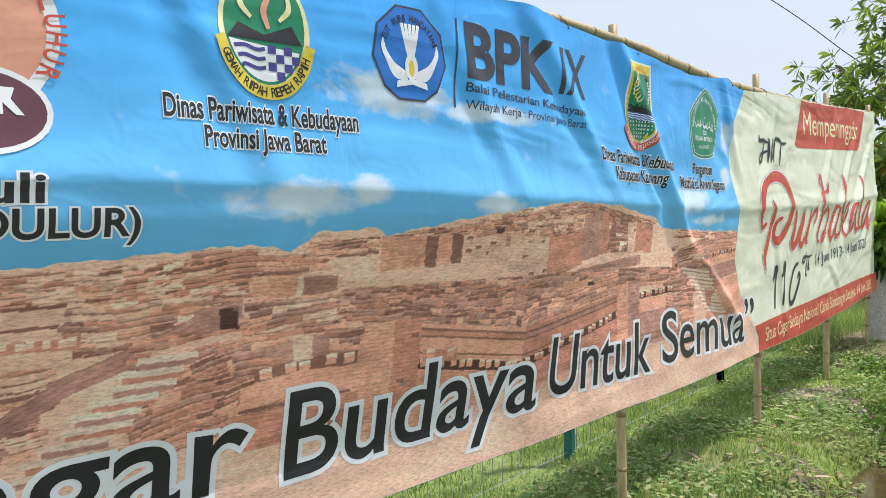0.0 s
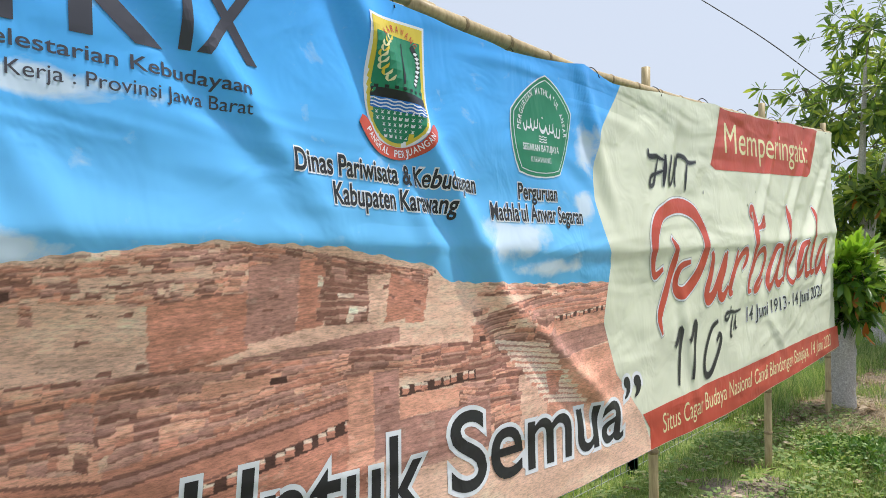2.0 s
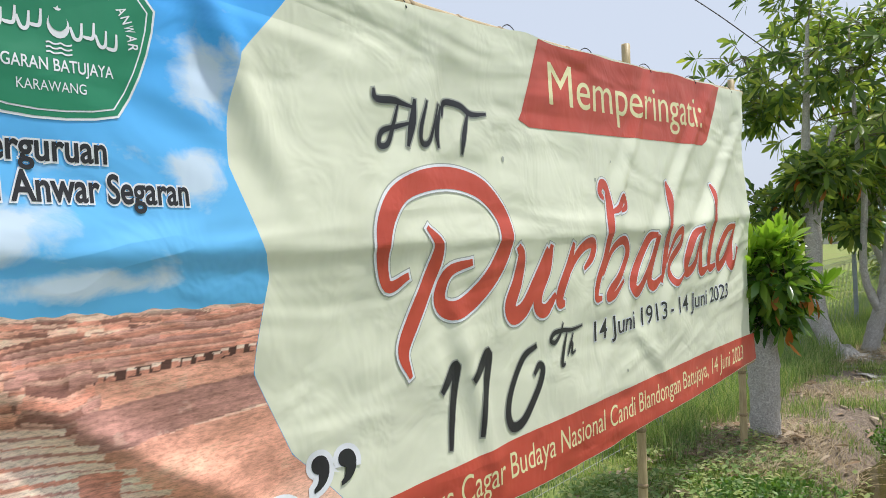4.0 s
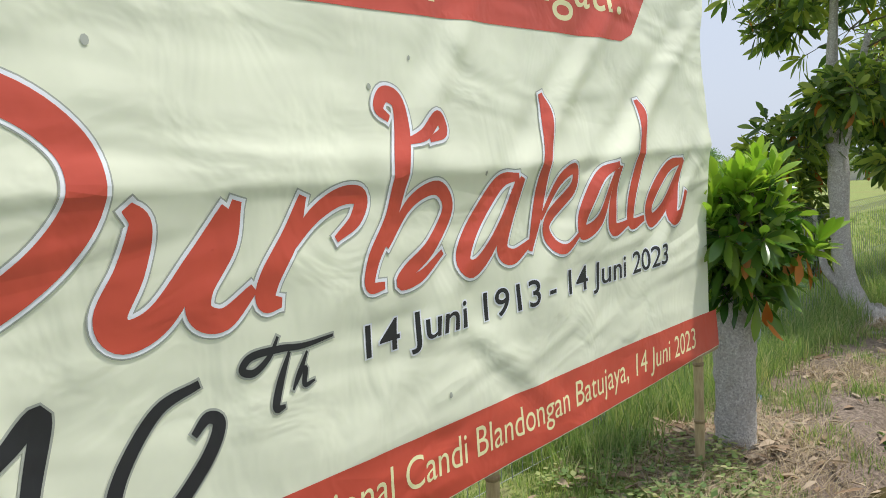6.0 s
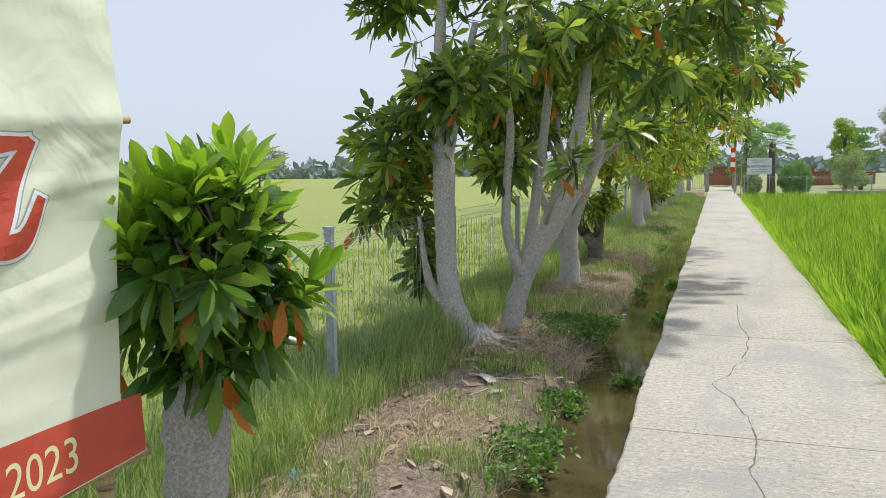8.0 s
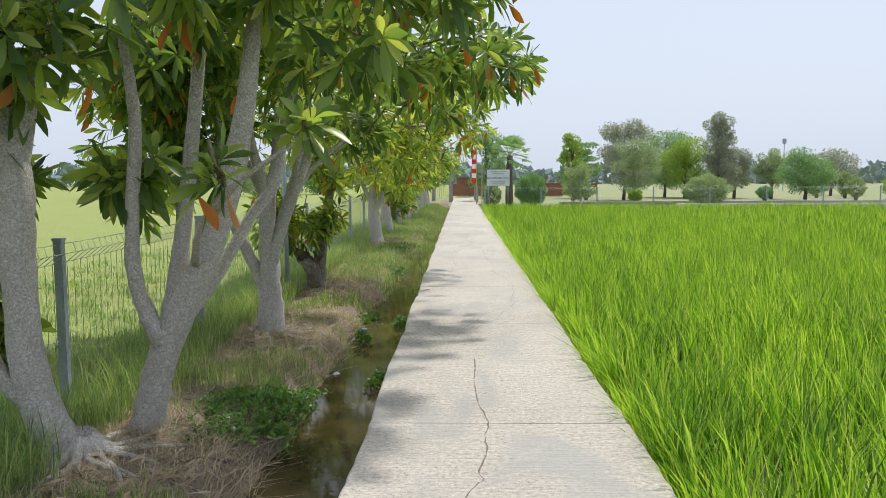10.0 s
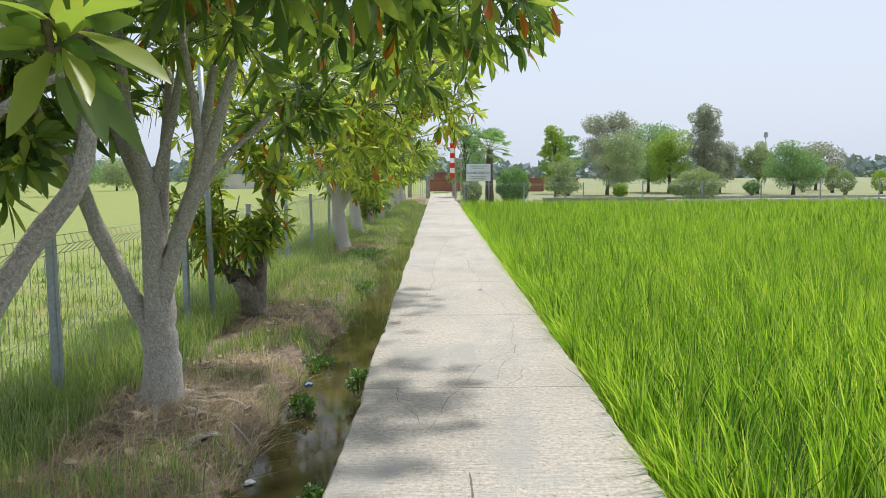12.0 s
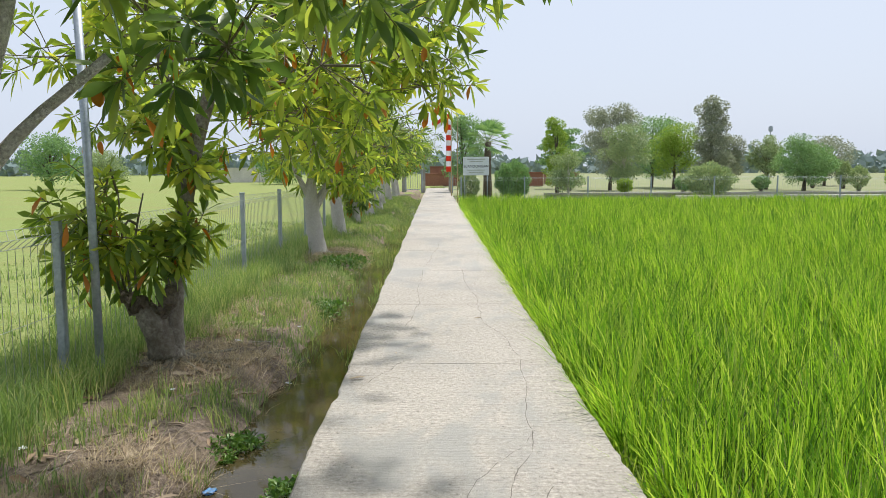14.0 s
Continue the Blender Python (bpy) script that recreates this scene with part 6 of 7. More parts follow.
def far_tree(label, x, y, z0, height, crown_w, material, seed, shape="round", group="far trees", leaf=0.5, n=900, trunk=0.12, bark=DARK_BARK):
    """A tree in the distance: trunk, limbs and a crown of many leaf clumps with gaps."""
    r = np.random.default_rng(seed)
    t = thing("tree", label, "tree", group, at=(x, y, z0))
    v, f = tube(curve_points([(0, 0, -0.3, trunk * 1.3), (0.05, 0, height * 0.2, trunk), (0, 0.05, height * 0.5, trunk * 0.6), (0, 0, height * 0.85, trunk * 0.15)], 4), 7, 0.06, seed)
    mesh_object("trunk", v, f, bark, t, True)
    hubs, many = [], 34
    for i in range(many):
        a, q = r.uniform(0, 6.28), r.random() ** 0.5
        if shape == "column":
            h = 0.14 + 0.82 * i / many
            w = crown_w * 0.5 * (1 - abs(h - 0.42) * 0.9)
        elif shape == "flat":
            h = 0.42 + 0.13 * (i % 5) + r.uniform(-0.02, 0.02)
            w = crown_w * 0.5 * (1.1 - 0.75 * max(0.0, h - 0.6))
        else:
            h = r.uniform(0.22, 0.92)
            w = crown_w * 0.5 * math.sqrt(max(0.08, 1 - ((h - 0.56) / 0.44) ** 2))
        hubs.append((math.cos(a) * w * q * 0.85, math.sin(a) * w * q * 0.85, h * height))
    hubs = np.array(hubs)
    p = Pile()
    for h in hubs[::3]:
        p.add(tube(curve_points([(0, 0, h[2] * 0.55, trunk * 0.4), (h[0] * 0.5, h[1] * 0.5, h[2] * 0.8, trunk * 0.25), (h[0], h[1], h[2], trunk * 0.1)], 3), 5))
    mesh_object("limbs", p.v, p.f, bark, t, True)
    n, leaf = n * 4, leaf * 0.5
    c = hubs[r.integers(0, many, n)]
    d = r.normal(0, 1, (n, 3))
    d /= np.linalg.norm(d, axis=1, keepdims=True)
    rad = crown_w * (0.17 if shape != "flat" else 0.19) * r.uniform(0.2, 1.0, (n, 1)) ** 0.6
    pos = c + d * rad * np.array([1, 1, 0.8 if shape != "flat" else 0.3])
    way = d + r.normal(0, 0.6, (n, 3)) + np.array([0, 0, -0.2])
    v, f = scraps(pos, way, r.normal(0, 1, (n, 3)), leaf * r.uniform(0.5, 1.2, n), leaf * 0.6 * r.uniform(0.6, 1.2, n))
    mesh_object("crown", v, f, material, t)
    return t


def far_bush(label, x, y, z0, w, h, material, seed, n=900, leaf=0.16, group=""):
    r = np.random.default_rng(seed)
    t = thing("bush", label, "bush", group, at=(x, y, z0))
    p = Pile()
    for k in range(5):
        p.add(tube([(0.05 * k - 0.1, 0, -0.2, 0.03), (w * 0.1 * (k - 2), 0, h * 0.5, 0.015)], 5))
    mesh_object("stems", p.v, p.f, DARK_BARK, t)
    n, leaf = n * 3, leaf * 0.75
    d = r.normal(0, 1, (n, 3))
    d /= np.linalg.norm(d, axis=1, keepdims=True)
    pos = d * (0.86 + 0.14 * np.sin(d[:, :1] * 7 + seed) * np.cos(d[:, 2:] * 6)) * r.uniform(0.4, 1.0, (n, 1)) ** 0.5 * np.array([w / 2, w / 2, h / 2]) + np.array([0, 0, h / 2])
    v, f = scraps(pos, d + r.normal(0, 0.5, (n, 3)) + np.array([0, 0, 0.3]), r.normal(0, 1, (n, 3)), np.full(n, leaf), np.full(n, leaf * 0.45))
    mesh_object("foliage", v, f, material, t)
    return t


# bushes and trees far off; their foliage colours carry painted haze
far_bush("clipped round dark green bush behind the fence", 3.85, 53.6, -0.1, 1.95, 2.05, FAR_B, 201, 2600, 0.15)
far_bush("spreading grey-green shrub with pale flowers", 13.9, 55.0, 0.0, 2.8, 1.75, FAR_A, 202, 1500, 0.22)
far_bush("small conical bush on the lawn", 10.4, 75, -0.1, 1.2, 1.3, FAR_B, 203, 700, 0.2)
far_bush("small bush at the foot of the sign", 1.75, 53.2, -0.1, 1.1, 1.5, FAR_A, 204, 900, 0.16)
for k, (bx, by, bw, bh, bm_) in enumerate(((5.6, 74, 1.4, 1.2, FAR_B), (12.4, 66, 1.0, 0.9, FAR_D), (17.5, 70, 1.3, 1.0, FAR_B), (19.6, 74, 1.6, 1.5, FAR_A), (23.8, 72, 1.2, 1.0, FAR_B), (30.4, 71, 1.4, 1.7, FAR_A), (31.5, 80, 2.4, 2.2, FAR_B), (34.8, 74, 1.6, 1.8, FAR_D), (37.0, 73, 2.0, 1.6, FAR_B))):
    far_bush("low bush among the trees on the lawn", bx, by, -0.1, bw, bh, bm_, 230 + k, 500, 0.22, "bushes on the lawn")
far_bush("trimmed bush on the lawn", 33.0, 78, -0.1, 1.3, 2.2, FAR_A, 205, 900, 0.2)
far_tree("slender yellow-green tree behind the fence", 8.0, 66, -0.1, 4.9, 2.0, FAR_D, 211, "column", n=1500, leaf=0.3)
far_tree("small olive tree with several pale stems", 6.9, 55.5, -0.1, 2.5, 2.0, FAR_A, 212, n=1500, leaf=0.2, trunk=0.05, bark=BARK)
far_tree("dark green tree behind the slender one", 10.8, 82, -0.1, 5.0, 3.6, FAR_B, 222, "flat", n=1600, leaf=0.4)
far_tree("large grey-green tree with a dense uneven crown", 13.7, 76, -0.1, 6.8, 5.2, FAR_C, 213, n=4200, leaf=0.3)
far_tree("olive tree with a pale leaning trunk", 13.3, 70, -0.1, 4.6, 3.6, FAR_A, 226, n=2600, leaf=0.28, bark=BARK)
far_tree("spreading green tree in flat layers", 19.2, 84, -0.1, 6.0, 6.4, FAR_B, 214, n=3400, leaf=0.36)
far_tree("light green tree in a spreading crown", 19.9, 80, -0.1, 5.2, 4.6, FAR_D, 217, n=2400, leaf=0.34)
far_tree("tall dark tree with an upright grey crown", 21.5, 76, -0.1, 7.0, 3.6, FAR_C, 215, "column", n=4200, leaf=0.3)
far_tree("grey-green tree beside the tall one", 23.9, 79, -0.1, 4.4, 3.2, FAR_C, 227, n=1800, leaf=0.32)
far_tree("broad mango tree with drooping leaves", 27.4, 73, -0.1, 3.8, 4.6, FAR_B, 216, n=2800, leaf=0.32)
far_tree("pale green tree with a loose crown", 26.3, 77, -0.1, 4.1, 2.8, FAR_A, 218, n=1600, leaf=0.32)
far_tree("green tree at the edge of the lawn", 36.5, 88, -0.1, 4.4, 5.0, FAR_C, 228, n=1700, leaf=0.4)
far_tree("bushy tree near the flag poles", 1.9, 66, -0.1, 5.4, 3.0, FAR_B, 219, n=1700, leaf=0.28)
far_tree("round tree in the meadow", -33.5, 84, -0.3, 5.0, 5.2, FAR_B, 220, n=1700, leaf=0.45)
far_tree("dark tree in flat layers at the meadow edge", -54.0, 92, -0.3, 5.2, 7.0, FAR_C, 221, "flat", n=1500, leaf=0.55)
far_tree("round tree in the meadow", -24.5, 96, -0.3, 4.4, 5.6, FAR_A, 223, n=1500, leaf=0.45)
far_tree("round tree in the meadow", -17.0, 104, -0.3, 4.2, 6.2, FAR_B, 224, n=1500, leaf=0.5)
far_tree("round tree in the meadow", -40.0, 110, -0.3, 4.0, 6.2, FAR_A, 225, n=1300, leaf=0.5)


def palm(x, y, z0, h):
    t = thing("fan_palm", "fan palm with a shaggy trunk and stiff fronds", "palm tree", at=(x, y, z0))
    v, f = tube([(0, 0, -0.2, 0.3), (0, 0, h * 0.4, 0.24), (0.03, 0, h * 0.72, 0.2)], 9, 0.12, 4)
    mesh_object("trunk", v, f, DARK_BARK, t, True)
    r = np.random.default_rng(8)
    n = 26
    az, po = np.arange(n) * 2.4, np.linspace(0.25, 2.1, n)
    way = np.stack([np.sin(po) * np.cos(az), np.sin(po) * np.sin(az), np.cos(po)], 1)
    tip = np.array([0, 0, h * 0.72]) + way * 0.9
    v, f = rods(np.tile([[0, 0, h * 0.72]], (n, 1)), tip, 0.018)
    mesh_object("stalk_work", v, f, FAR_A, t)
    k = 13
    org = np.repeat(tip, k, 0)
    side = np.cross(way, [0.2, 0.1, 0.95])
    side /= np.linalg.norm(side, axis=1, keepdims=True)
    fan = np.linspace(-1.3, 1.3, k)
    w2 = (np.cos(fan)[None, :, None] * way[:, None] + np.sin(fan)[None, :, None] * side[:, None]).reshape(-1, 3)
    v, f = leaf_set(org, w2, np.repeat(np.cross(side, way), k, 0), np.full(n * k, 0.75) * r.uniform(0.8, 1.1, n * k), np.full(n * k, 0.09), 0.15)
    mesh_object("fronds", v, f, FAR_B, t)
    return t


palm(3.3, 63, -0.1, 4.4)

# far woods along the horizon, their blue-grey haze painted as leaf colour
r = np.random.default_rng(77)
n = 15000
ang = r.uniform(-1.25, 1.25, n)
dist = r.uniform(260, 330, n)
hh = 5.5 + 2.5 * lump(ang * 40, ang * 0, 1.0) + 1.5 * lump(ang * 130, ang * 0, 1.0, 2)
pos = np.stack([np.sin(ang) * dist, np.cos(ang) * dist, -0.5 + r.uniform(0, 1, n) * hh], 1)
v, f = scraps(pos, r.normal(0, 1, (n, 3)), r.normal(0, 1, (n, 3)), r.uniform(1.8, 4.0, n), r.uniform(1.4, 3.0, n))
tagged(mesh_object("distant_woods", v, f, HAZED_WOODS), "low belt of woods on the horizon", "woods", kind="stuff")

# ---- the far end of the path ----


def brick_wall(x0, x1, y0, y1, z0, z1, label, material=BRICK):
    t = thing("brick_wall", label, "wall", at=((x0 + x1) / 2, (y0 + y1) / 2, z0))
    o = t.location
    part("body", box_bm(x0 - o.x, x1 - o.x, y0 - o.y, y1 - o.y, -0.1, z1 - z0, 0.03), material, t)
    part("coping", box_bm(x0 - o.x - 0.06, x1 - o.x + 0.06, y0 - o.y - 0.06, y1 - o.y + 0.06, z1 - z0, z1 - z0 + 0.12, 0.02), material, t)
    return t


brick_wall(-1.2, 3.2, 92, 93, -0.1, 0.9, "low stepped red brick ruin behind the gate")
brick_wall(-0.4, 2.2, 95, 96, -0.1, 1.6, "upper red brick tier of the ruin")
brick_wall(6.0, 10.5, 90, 91.5, -0.1, 1.0, "low red brick ruin on the lawn")
brick_wall(7.0, 9.0, 92, 93, -0.1, 1.5, "upper red brick tier of the ruin")
brick_wall(11.5, 15.0, 96, 97, -0.1, 0.9, "low red brick ruin on the lawn")
brick_wall(6.0, 48.0, 57.2, 57.45, -0.15, 0.05, "long low grey kerb wall along the lawn", GREY_WALL)
brick_wall(12.0, 48.0, 53.6, 54.0, -0.15, 0.02, "pale concrete bund along the rice field", PALE_WALL)
brick_wall(26.5, 27.6, 58, 58.7, -0.15, 0.28, "small concrete culvert block", GREY_WALL)
brick_wall(28.2, 29.6, 58, 58.7, -0.15, 0.28, "small concrete culvert block", GREY_WALL)
brick_wall(-30, -22, 118, 119, -0.3, 1.6, "low pale building wall beyond the meadow", PALE_WALL)


def gate_leaf(x, y, w, h, label):
    t = thing("gate_leaf", label, "gate", "gate at the path's end", at=(x, y, -0.05))
    part("post", box_bm(-0.04, 0.04, -0.04, 0.04, 0, h, 0.01), STEEL, t)
    part("stile", box_bm(w - 0.03, w + 0.03, -0.03, 0.03, 0.1, h - 0.1, 0.008), STEEL, t)
    k = 7
    a = np.array([[w * i / k, 0, 0.12] for i in range(1, k)])
    v, f = rods(a, a + [0, 0, h - 0.3], 0.012)
    mesh_object("bars", v, f, STEEL, t)
    for z in (0.15, h - 0.2):
        v, f = rods([[0, 0, z]], [[w, 0, z]], 0.02)
        mesh_object("rail", v, f, STEEL, t)
    return t


gate_leaf(-0.75, 68.0, -1.1, 1.5, "grey steel gate leaf standing open beside the path")
gate_leaf(1.25, 68.0, 0.9, 1.5, "grey steel gate leaf standing open beside the path")
for x in (-2.0, -0.7, 1.2):
    brick_wall(x - 0.15, x + 0.15, 69, 69.3, -0.1, 1.35, "grey gate pillar at the end of the path", GREY_WALL)


def sign_board():
    t = thing("sign_board", "white sign board with blue-grey writing on two steel legs", "sign", at=(2.02, 51.9, -0.25))
    for x in (-0.52, 0.52):
        v, f = tube([(x, 0.03, -0.1, 0.025), (x, 0.03, 2.25, 0.025)], 8)
        mesh_object("leg", v, f, STEEL, t, True)
    part("board", box_bm(-0.60, 0.60, -0.02, 0.005, 1.42, 2.27, 0.006), WHITE_PAINT, t)
    cu = bpy.data.curves.new("word", "FONT")
    cu.body, cu.size, cu.align_x = "BLANDONGAN", 0.165, "CENTER"
    probe = bpy.data.objects.new("word", cu)
    scene.collection.objects.link(probe)
    bpy.context.view_layer.update()
    bm = bmesh.new()
    bm.from_mesh(probe.evaluated_get(bpy.context.evaluated_depsgraph_get()).to_mesh())
    bpy.data.objects.remove(probe)
    for q in bm.verts:
        q.co = Vector((q.co.x, -0.026, 1.78 + q.co.y))
    part("lettering", bm, GREY_INK, t)
    for z, w in ((2.16, 0.42), (2.06, 0.30), (1.66, 0.40), (1.56, 0.34)):
        part("text_bar", box_bm(-w, w, -0.028, -0.021, z - 0.018, z + 0.018), SHADE_INK, t)
    return t


sign_board()


def banner_pole(x, y, h, label, flags=True):
    t = thing("flag_pole", label, "flag pole", "flag poles", at=(x, y, -0.1))
    v, f = tube(curve_points([(0, 0, -0.2, 0.03), (0, 0, h * 0.6, 0.025), (0.03, 0, h, 0.015)], 5), 8)
    mesh_object("pole", v, f, BAMBOO, t, True)
    if flags:
        k = 11
        for i in range(k):
            z0, z1 = h - 0.4 - 0.28 * i, h - 0.4 - 0.28 * (i + 1)
            bm = bmesh.new()
            cols = []
            for j in range(5):
                u = j / 4
                cols.append([bm.verts.new((-0.02 - 0.26 * u, 0.03 * math.sin(u * 5 + z * 2), z)) for z in (z0, z1)])
            for a, b in zip(cols[:-1], cols[1:]):
                bm.faces.new((a[0], b[0], b[1], a[1]))
            bmesh.ops.solidify(bm, geom=bm.faces[:], thickness=0.004)
            part("flag_band", bm, (FLAG_RED, FLAG_WHITE)[i % 2], t)
        for i, m in enumerate((FLAG_RED, FLAG_WHITE)):
            bm = bmesh.new()
            cols = []
            for j in range(7):
                u = j / 6
                cols.append([bm.verts.new((-0.28 - 0.75 * u, 0.05 * math.sin(u * 6), h - 0.55 - 0.22 * (i + d) - 0.25 * u + 0.06 * math.sin(u * 7))) for d in (0, 1)])
            for a, b in zip(cols[:-1], cols[1:]):
                bm.faces.new((a[0], b[0], b[1], a[1]))
            bmesh.ops.solidify(bm, geom=bm.faces[:], thickness=0.004)
            part("streamer", bm, m, t)
    return t


banner_pole(1.0, 58.0, 4.9, "bamboo pole hung with a red and white striped banner")
banner_pole(1.25, 55.0, 4.3, "thin bare pole beside the gate", False)
MAST = thing("mast", "slim steel mast with a small tank on top", "mast", at=(43, 115, -0.2))
v, f = tube([(0, 0, 0, 0.07), (0, 0, 6.2, 0.05)], 6)
mesh_object("shaft", v, f, STEEL, MAST)
part("tank", box_bm(-0.22, 0.22, -0.22, 0.22, 6.2, 6.9, 0.08), STEEL, MAST)

# overhead cable and its pole-to-pole sag
v, f = tube(curve_points([(-9.5, 20, 9.6, 0.012), (-5.7, 20, 6.45, 0.012), (-4.0, 20, 4.85, 0.012), (-2.6, 20, 3.7, 0.012)], 8), 6)
tagged(mesh_object("overhead_cable", v, f, CABLE), "thin black cable running down into the trees", "cable")

# ---- the path ----
PATH_OB = thing("path", "worn broomed concrete path of cast slabs", "path", kind="structure")
joints = [-14, -8, -4.0, -1.2, 1.6, 4.5, 7.4, 10.3, 13.08, 15.84, 19.16, 22.0, 24.6, 27.4, 30.2, 33.0, 36, 39, 42, 45, 48, 51, 54, 57, 60, 63, 66, 69, 72, 75]
for k, (a, b) in enumerate(zip(joints[:-1], joints[1:])):
    rr = np.random.default_rng(500 + k)
    n = max(8, int((b - a) / 0.09)) if b < 36 else 6
    ys = np.linspace(a + 0.004, b - 0.004, n)
    chip = np.clip(rr.normal(0, 0.004, n), -0.01, 0.01)
    if n > 10 and rr.random() < 0.6:
        j = rr.integers(3, n - 4)
        chip[j:j + 2] += 0.014
    L, R = PATH_L + chip + 0.012 * np.sin(ys * 2.1), PATH_R + np.clip(rr.normal(0, 0.005, n), -0.012, 0.012) + 0.008 * np.sin(ys * 1.7)
    rings = []
    for x0, x1, z in ((L, R, -0.34), (L, R, -0.012), (L + 0.012, R - 0.012, 0.0)):
        rings.append((np.stack([x0, ys, np.full(n, z)], 1), np.stack([x1, ys, np.full(n, z)], 1)))
    prof = [rings[0][0], rings[1][0], rings[2][0], rings[2][1], rings[1][1], rings[0][1]]
    v = np.stack(prof, 1).reshape(-1, 3)
    m = len(prof)
    f = [(i * m + j, i * m + j + 1, (i + 1) * m + j + 1, (i + 1) * m + j) for i in range(n - 1) for j in range(m - 1)]
    f += [tuple(range(m))[::-1], tuple((n - 1) * m + j for j in range(m))]
    mesh_object("slab", v, f, CONCRETE, PATH_OB)
    part("joint_fill", box_bm(PATH_L + 0.02, PATH_R - 0.02, b - 0.006, b + 0.006, -0.05, -0.006), CRACK, PATH_OB)


def crack(x0, y0, x1, y1, seed, w=0.006):
    r = np.random.default_rng(seed)
    n = max(12, int(abs(y1 - y0) / 0.05))
    t = np.linspace(0, 1, n)
    x = x0 + (x1 - x0) * t + 0.03 * np.sin(t * 7 + seed) * np.sin(t * 3.1) + np.cumsum(r.normal(0, 0.009, n)) * (1 - t)
    y = y0 + (y1 - y0) * t + r.normal(0, 0.008, n)
    ww = w * r.uniform(0.1, 1.0, n)
    v = np.concatenate([np.stack([x - ww / 2, y, np.full(n, 0.0012)], 1), np.stack([x + ww / 2, y, np.full(n, 0.0012)], 1)])
    f = [(i, n + i, n + i + 1, i + 1) for i in range(n - 1)]
    mesh_object("crack", v, f, CRACK, PATH_OB)


for i, c in enumerate(((0.16, 12.2, 0.13, 13.5), (0.13, 13.5, -0.07, 14.15), (-0.07, 14.15, 0.14, 14.9), (0.14, 14.9, 0.16, 17.6), (-0.08, 18.2, 0.24, 19.4), (0.24, 19.4, 0.70, 20.5), (0.45, 19.4, 0.69, 20.5), (0.69, 20.5, 0.80, 22.1), (0.80, 22.1, 0.58, 23.9),
                       (0.58, 23.9, 0.52, 27.5), (-0.15, 23.4, -0.06, 27.4), (-0.3, 19.2, -0.12, 18.4), (0.0, 28, 0.2, 31.5), (0.69, 19.7, 0.5, 19.2), (-0.35, 21.5, -0.1, 22.1), (0.15, 11.0, 0.16, 12.2))):
    crack(*c, i + 3, 0.014 if i < 4 else 0.007)

# ---- rice, grass and weeds ----


def in_rice(rr, n, x0, x1, y0, y1):
    return np.stack([rr.uniform(x0, x1, n), rr.uniform(y0, y1, n)], 1)


def rice(rr, x0, x1, y0, y1, per_m2, tillers, width, seg):
    n = int((x1 - x0) * (y1 - y0) * per_m2)
    c = in_rice(rr, n, x0, x1, y0, y1)
    row = 0.22
    c[:, 0] = np.round(c[:, 0] / row) * row + rr.normal(0, 0.035, n)
    c = c[c[:, 0] > 1.16]
    n = len(c)
    tall = 1.0 + 0.10 * lump(c[:, 0], c[:, 1], 0.9, 3) + 0.06 * lump(c[:, 0], c[:, 1], 3.0, 4)
    gap = lump(c[:, 0], c[:, 1], 1.9, 9) < -0.78
    tall[gap] *= 0.6
    k = tillers
    pos = np.repeat(c, k, 0) + rr.normal(0, 0.03, (n * k, 2))
    z = np.full(n * k, -0.26)
    h = np.repeat(tall * rr.uniform(0.86, 1.12, n), k) * rr.uniform(0.36, 0.74, n * k)
    az = rr.uniform(0, 6.283, n * k) * 0.75 + 0.25 * np.repeat(lump(c[:, 0], c[:, 1], 0.7, 6) * 3, k)
    lean = h * rr.uniform(0.05, 0.5, n * k)
    wdt = width * rr.uniform(0.7, 1.3, n * k)
    return blades(np.column_stack([pos, z]), h, wdt, lean, az, rr.uniform(0.2, 0.9, n * k), seg)


rr = np.random.default_rng(12)
sets = [rice(rr, 1.18, 4.6, 10.5, 30, 52, 13, 0.0095, 3), rice(rr, 4.6, 9.0, 11.5, 34, 36, 11, 0.0095, 2), rice(rr, 1.18, 9.0, 30, 52.2, 26, 9, 0.014, 2),
        rice(rr, 9.0, 22.0, 14, 52.2, 12, 8, 0.020, 2), rice(rr, 22.0, 46.0, 26, 52.2, 7, 7, 0.028, 2),
        rice(rr, 1.18, 9.0, -4, 10.5, 18, 8, 0.024, 2), rice(rr, 9.0, 22.0, -4, 14, 7, 7, 0.036, 2), rice(rr, 22.0, 46.0, -4, 26, 2.5, 6, 0.04, 2)]
n = 5200
ey = rr.uniform(10, 46, n)
eh = rr.uniform(0.34, 0.62, n) * (1 + 0.25 * lump(ey, ey * 0.3, 3.1, 2))
sets.append(blades(np.column_stack([rr.uniform(1.17, 1.36, n), ey, np.full(n, -0.26)]), eh, rr.uniform(0.006, 0.012, n), eh * rr.uniform(0.15, 0.75, n), 3.1416 + rr.normal(0, 0.9, n), rr.uniform(0.4, 1.4, n), 3))
offs, vv, ff = 0, [], []
for v, f in sets:
    vv.append(v)
    ff.append(f + offs)
    offs += len(v)
tagged(mesh_object("rice_field", np.vstack(vv), np.vstack(ff), RICE), "dense bright green young rice growing in rows", "rice", kind="stuff")


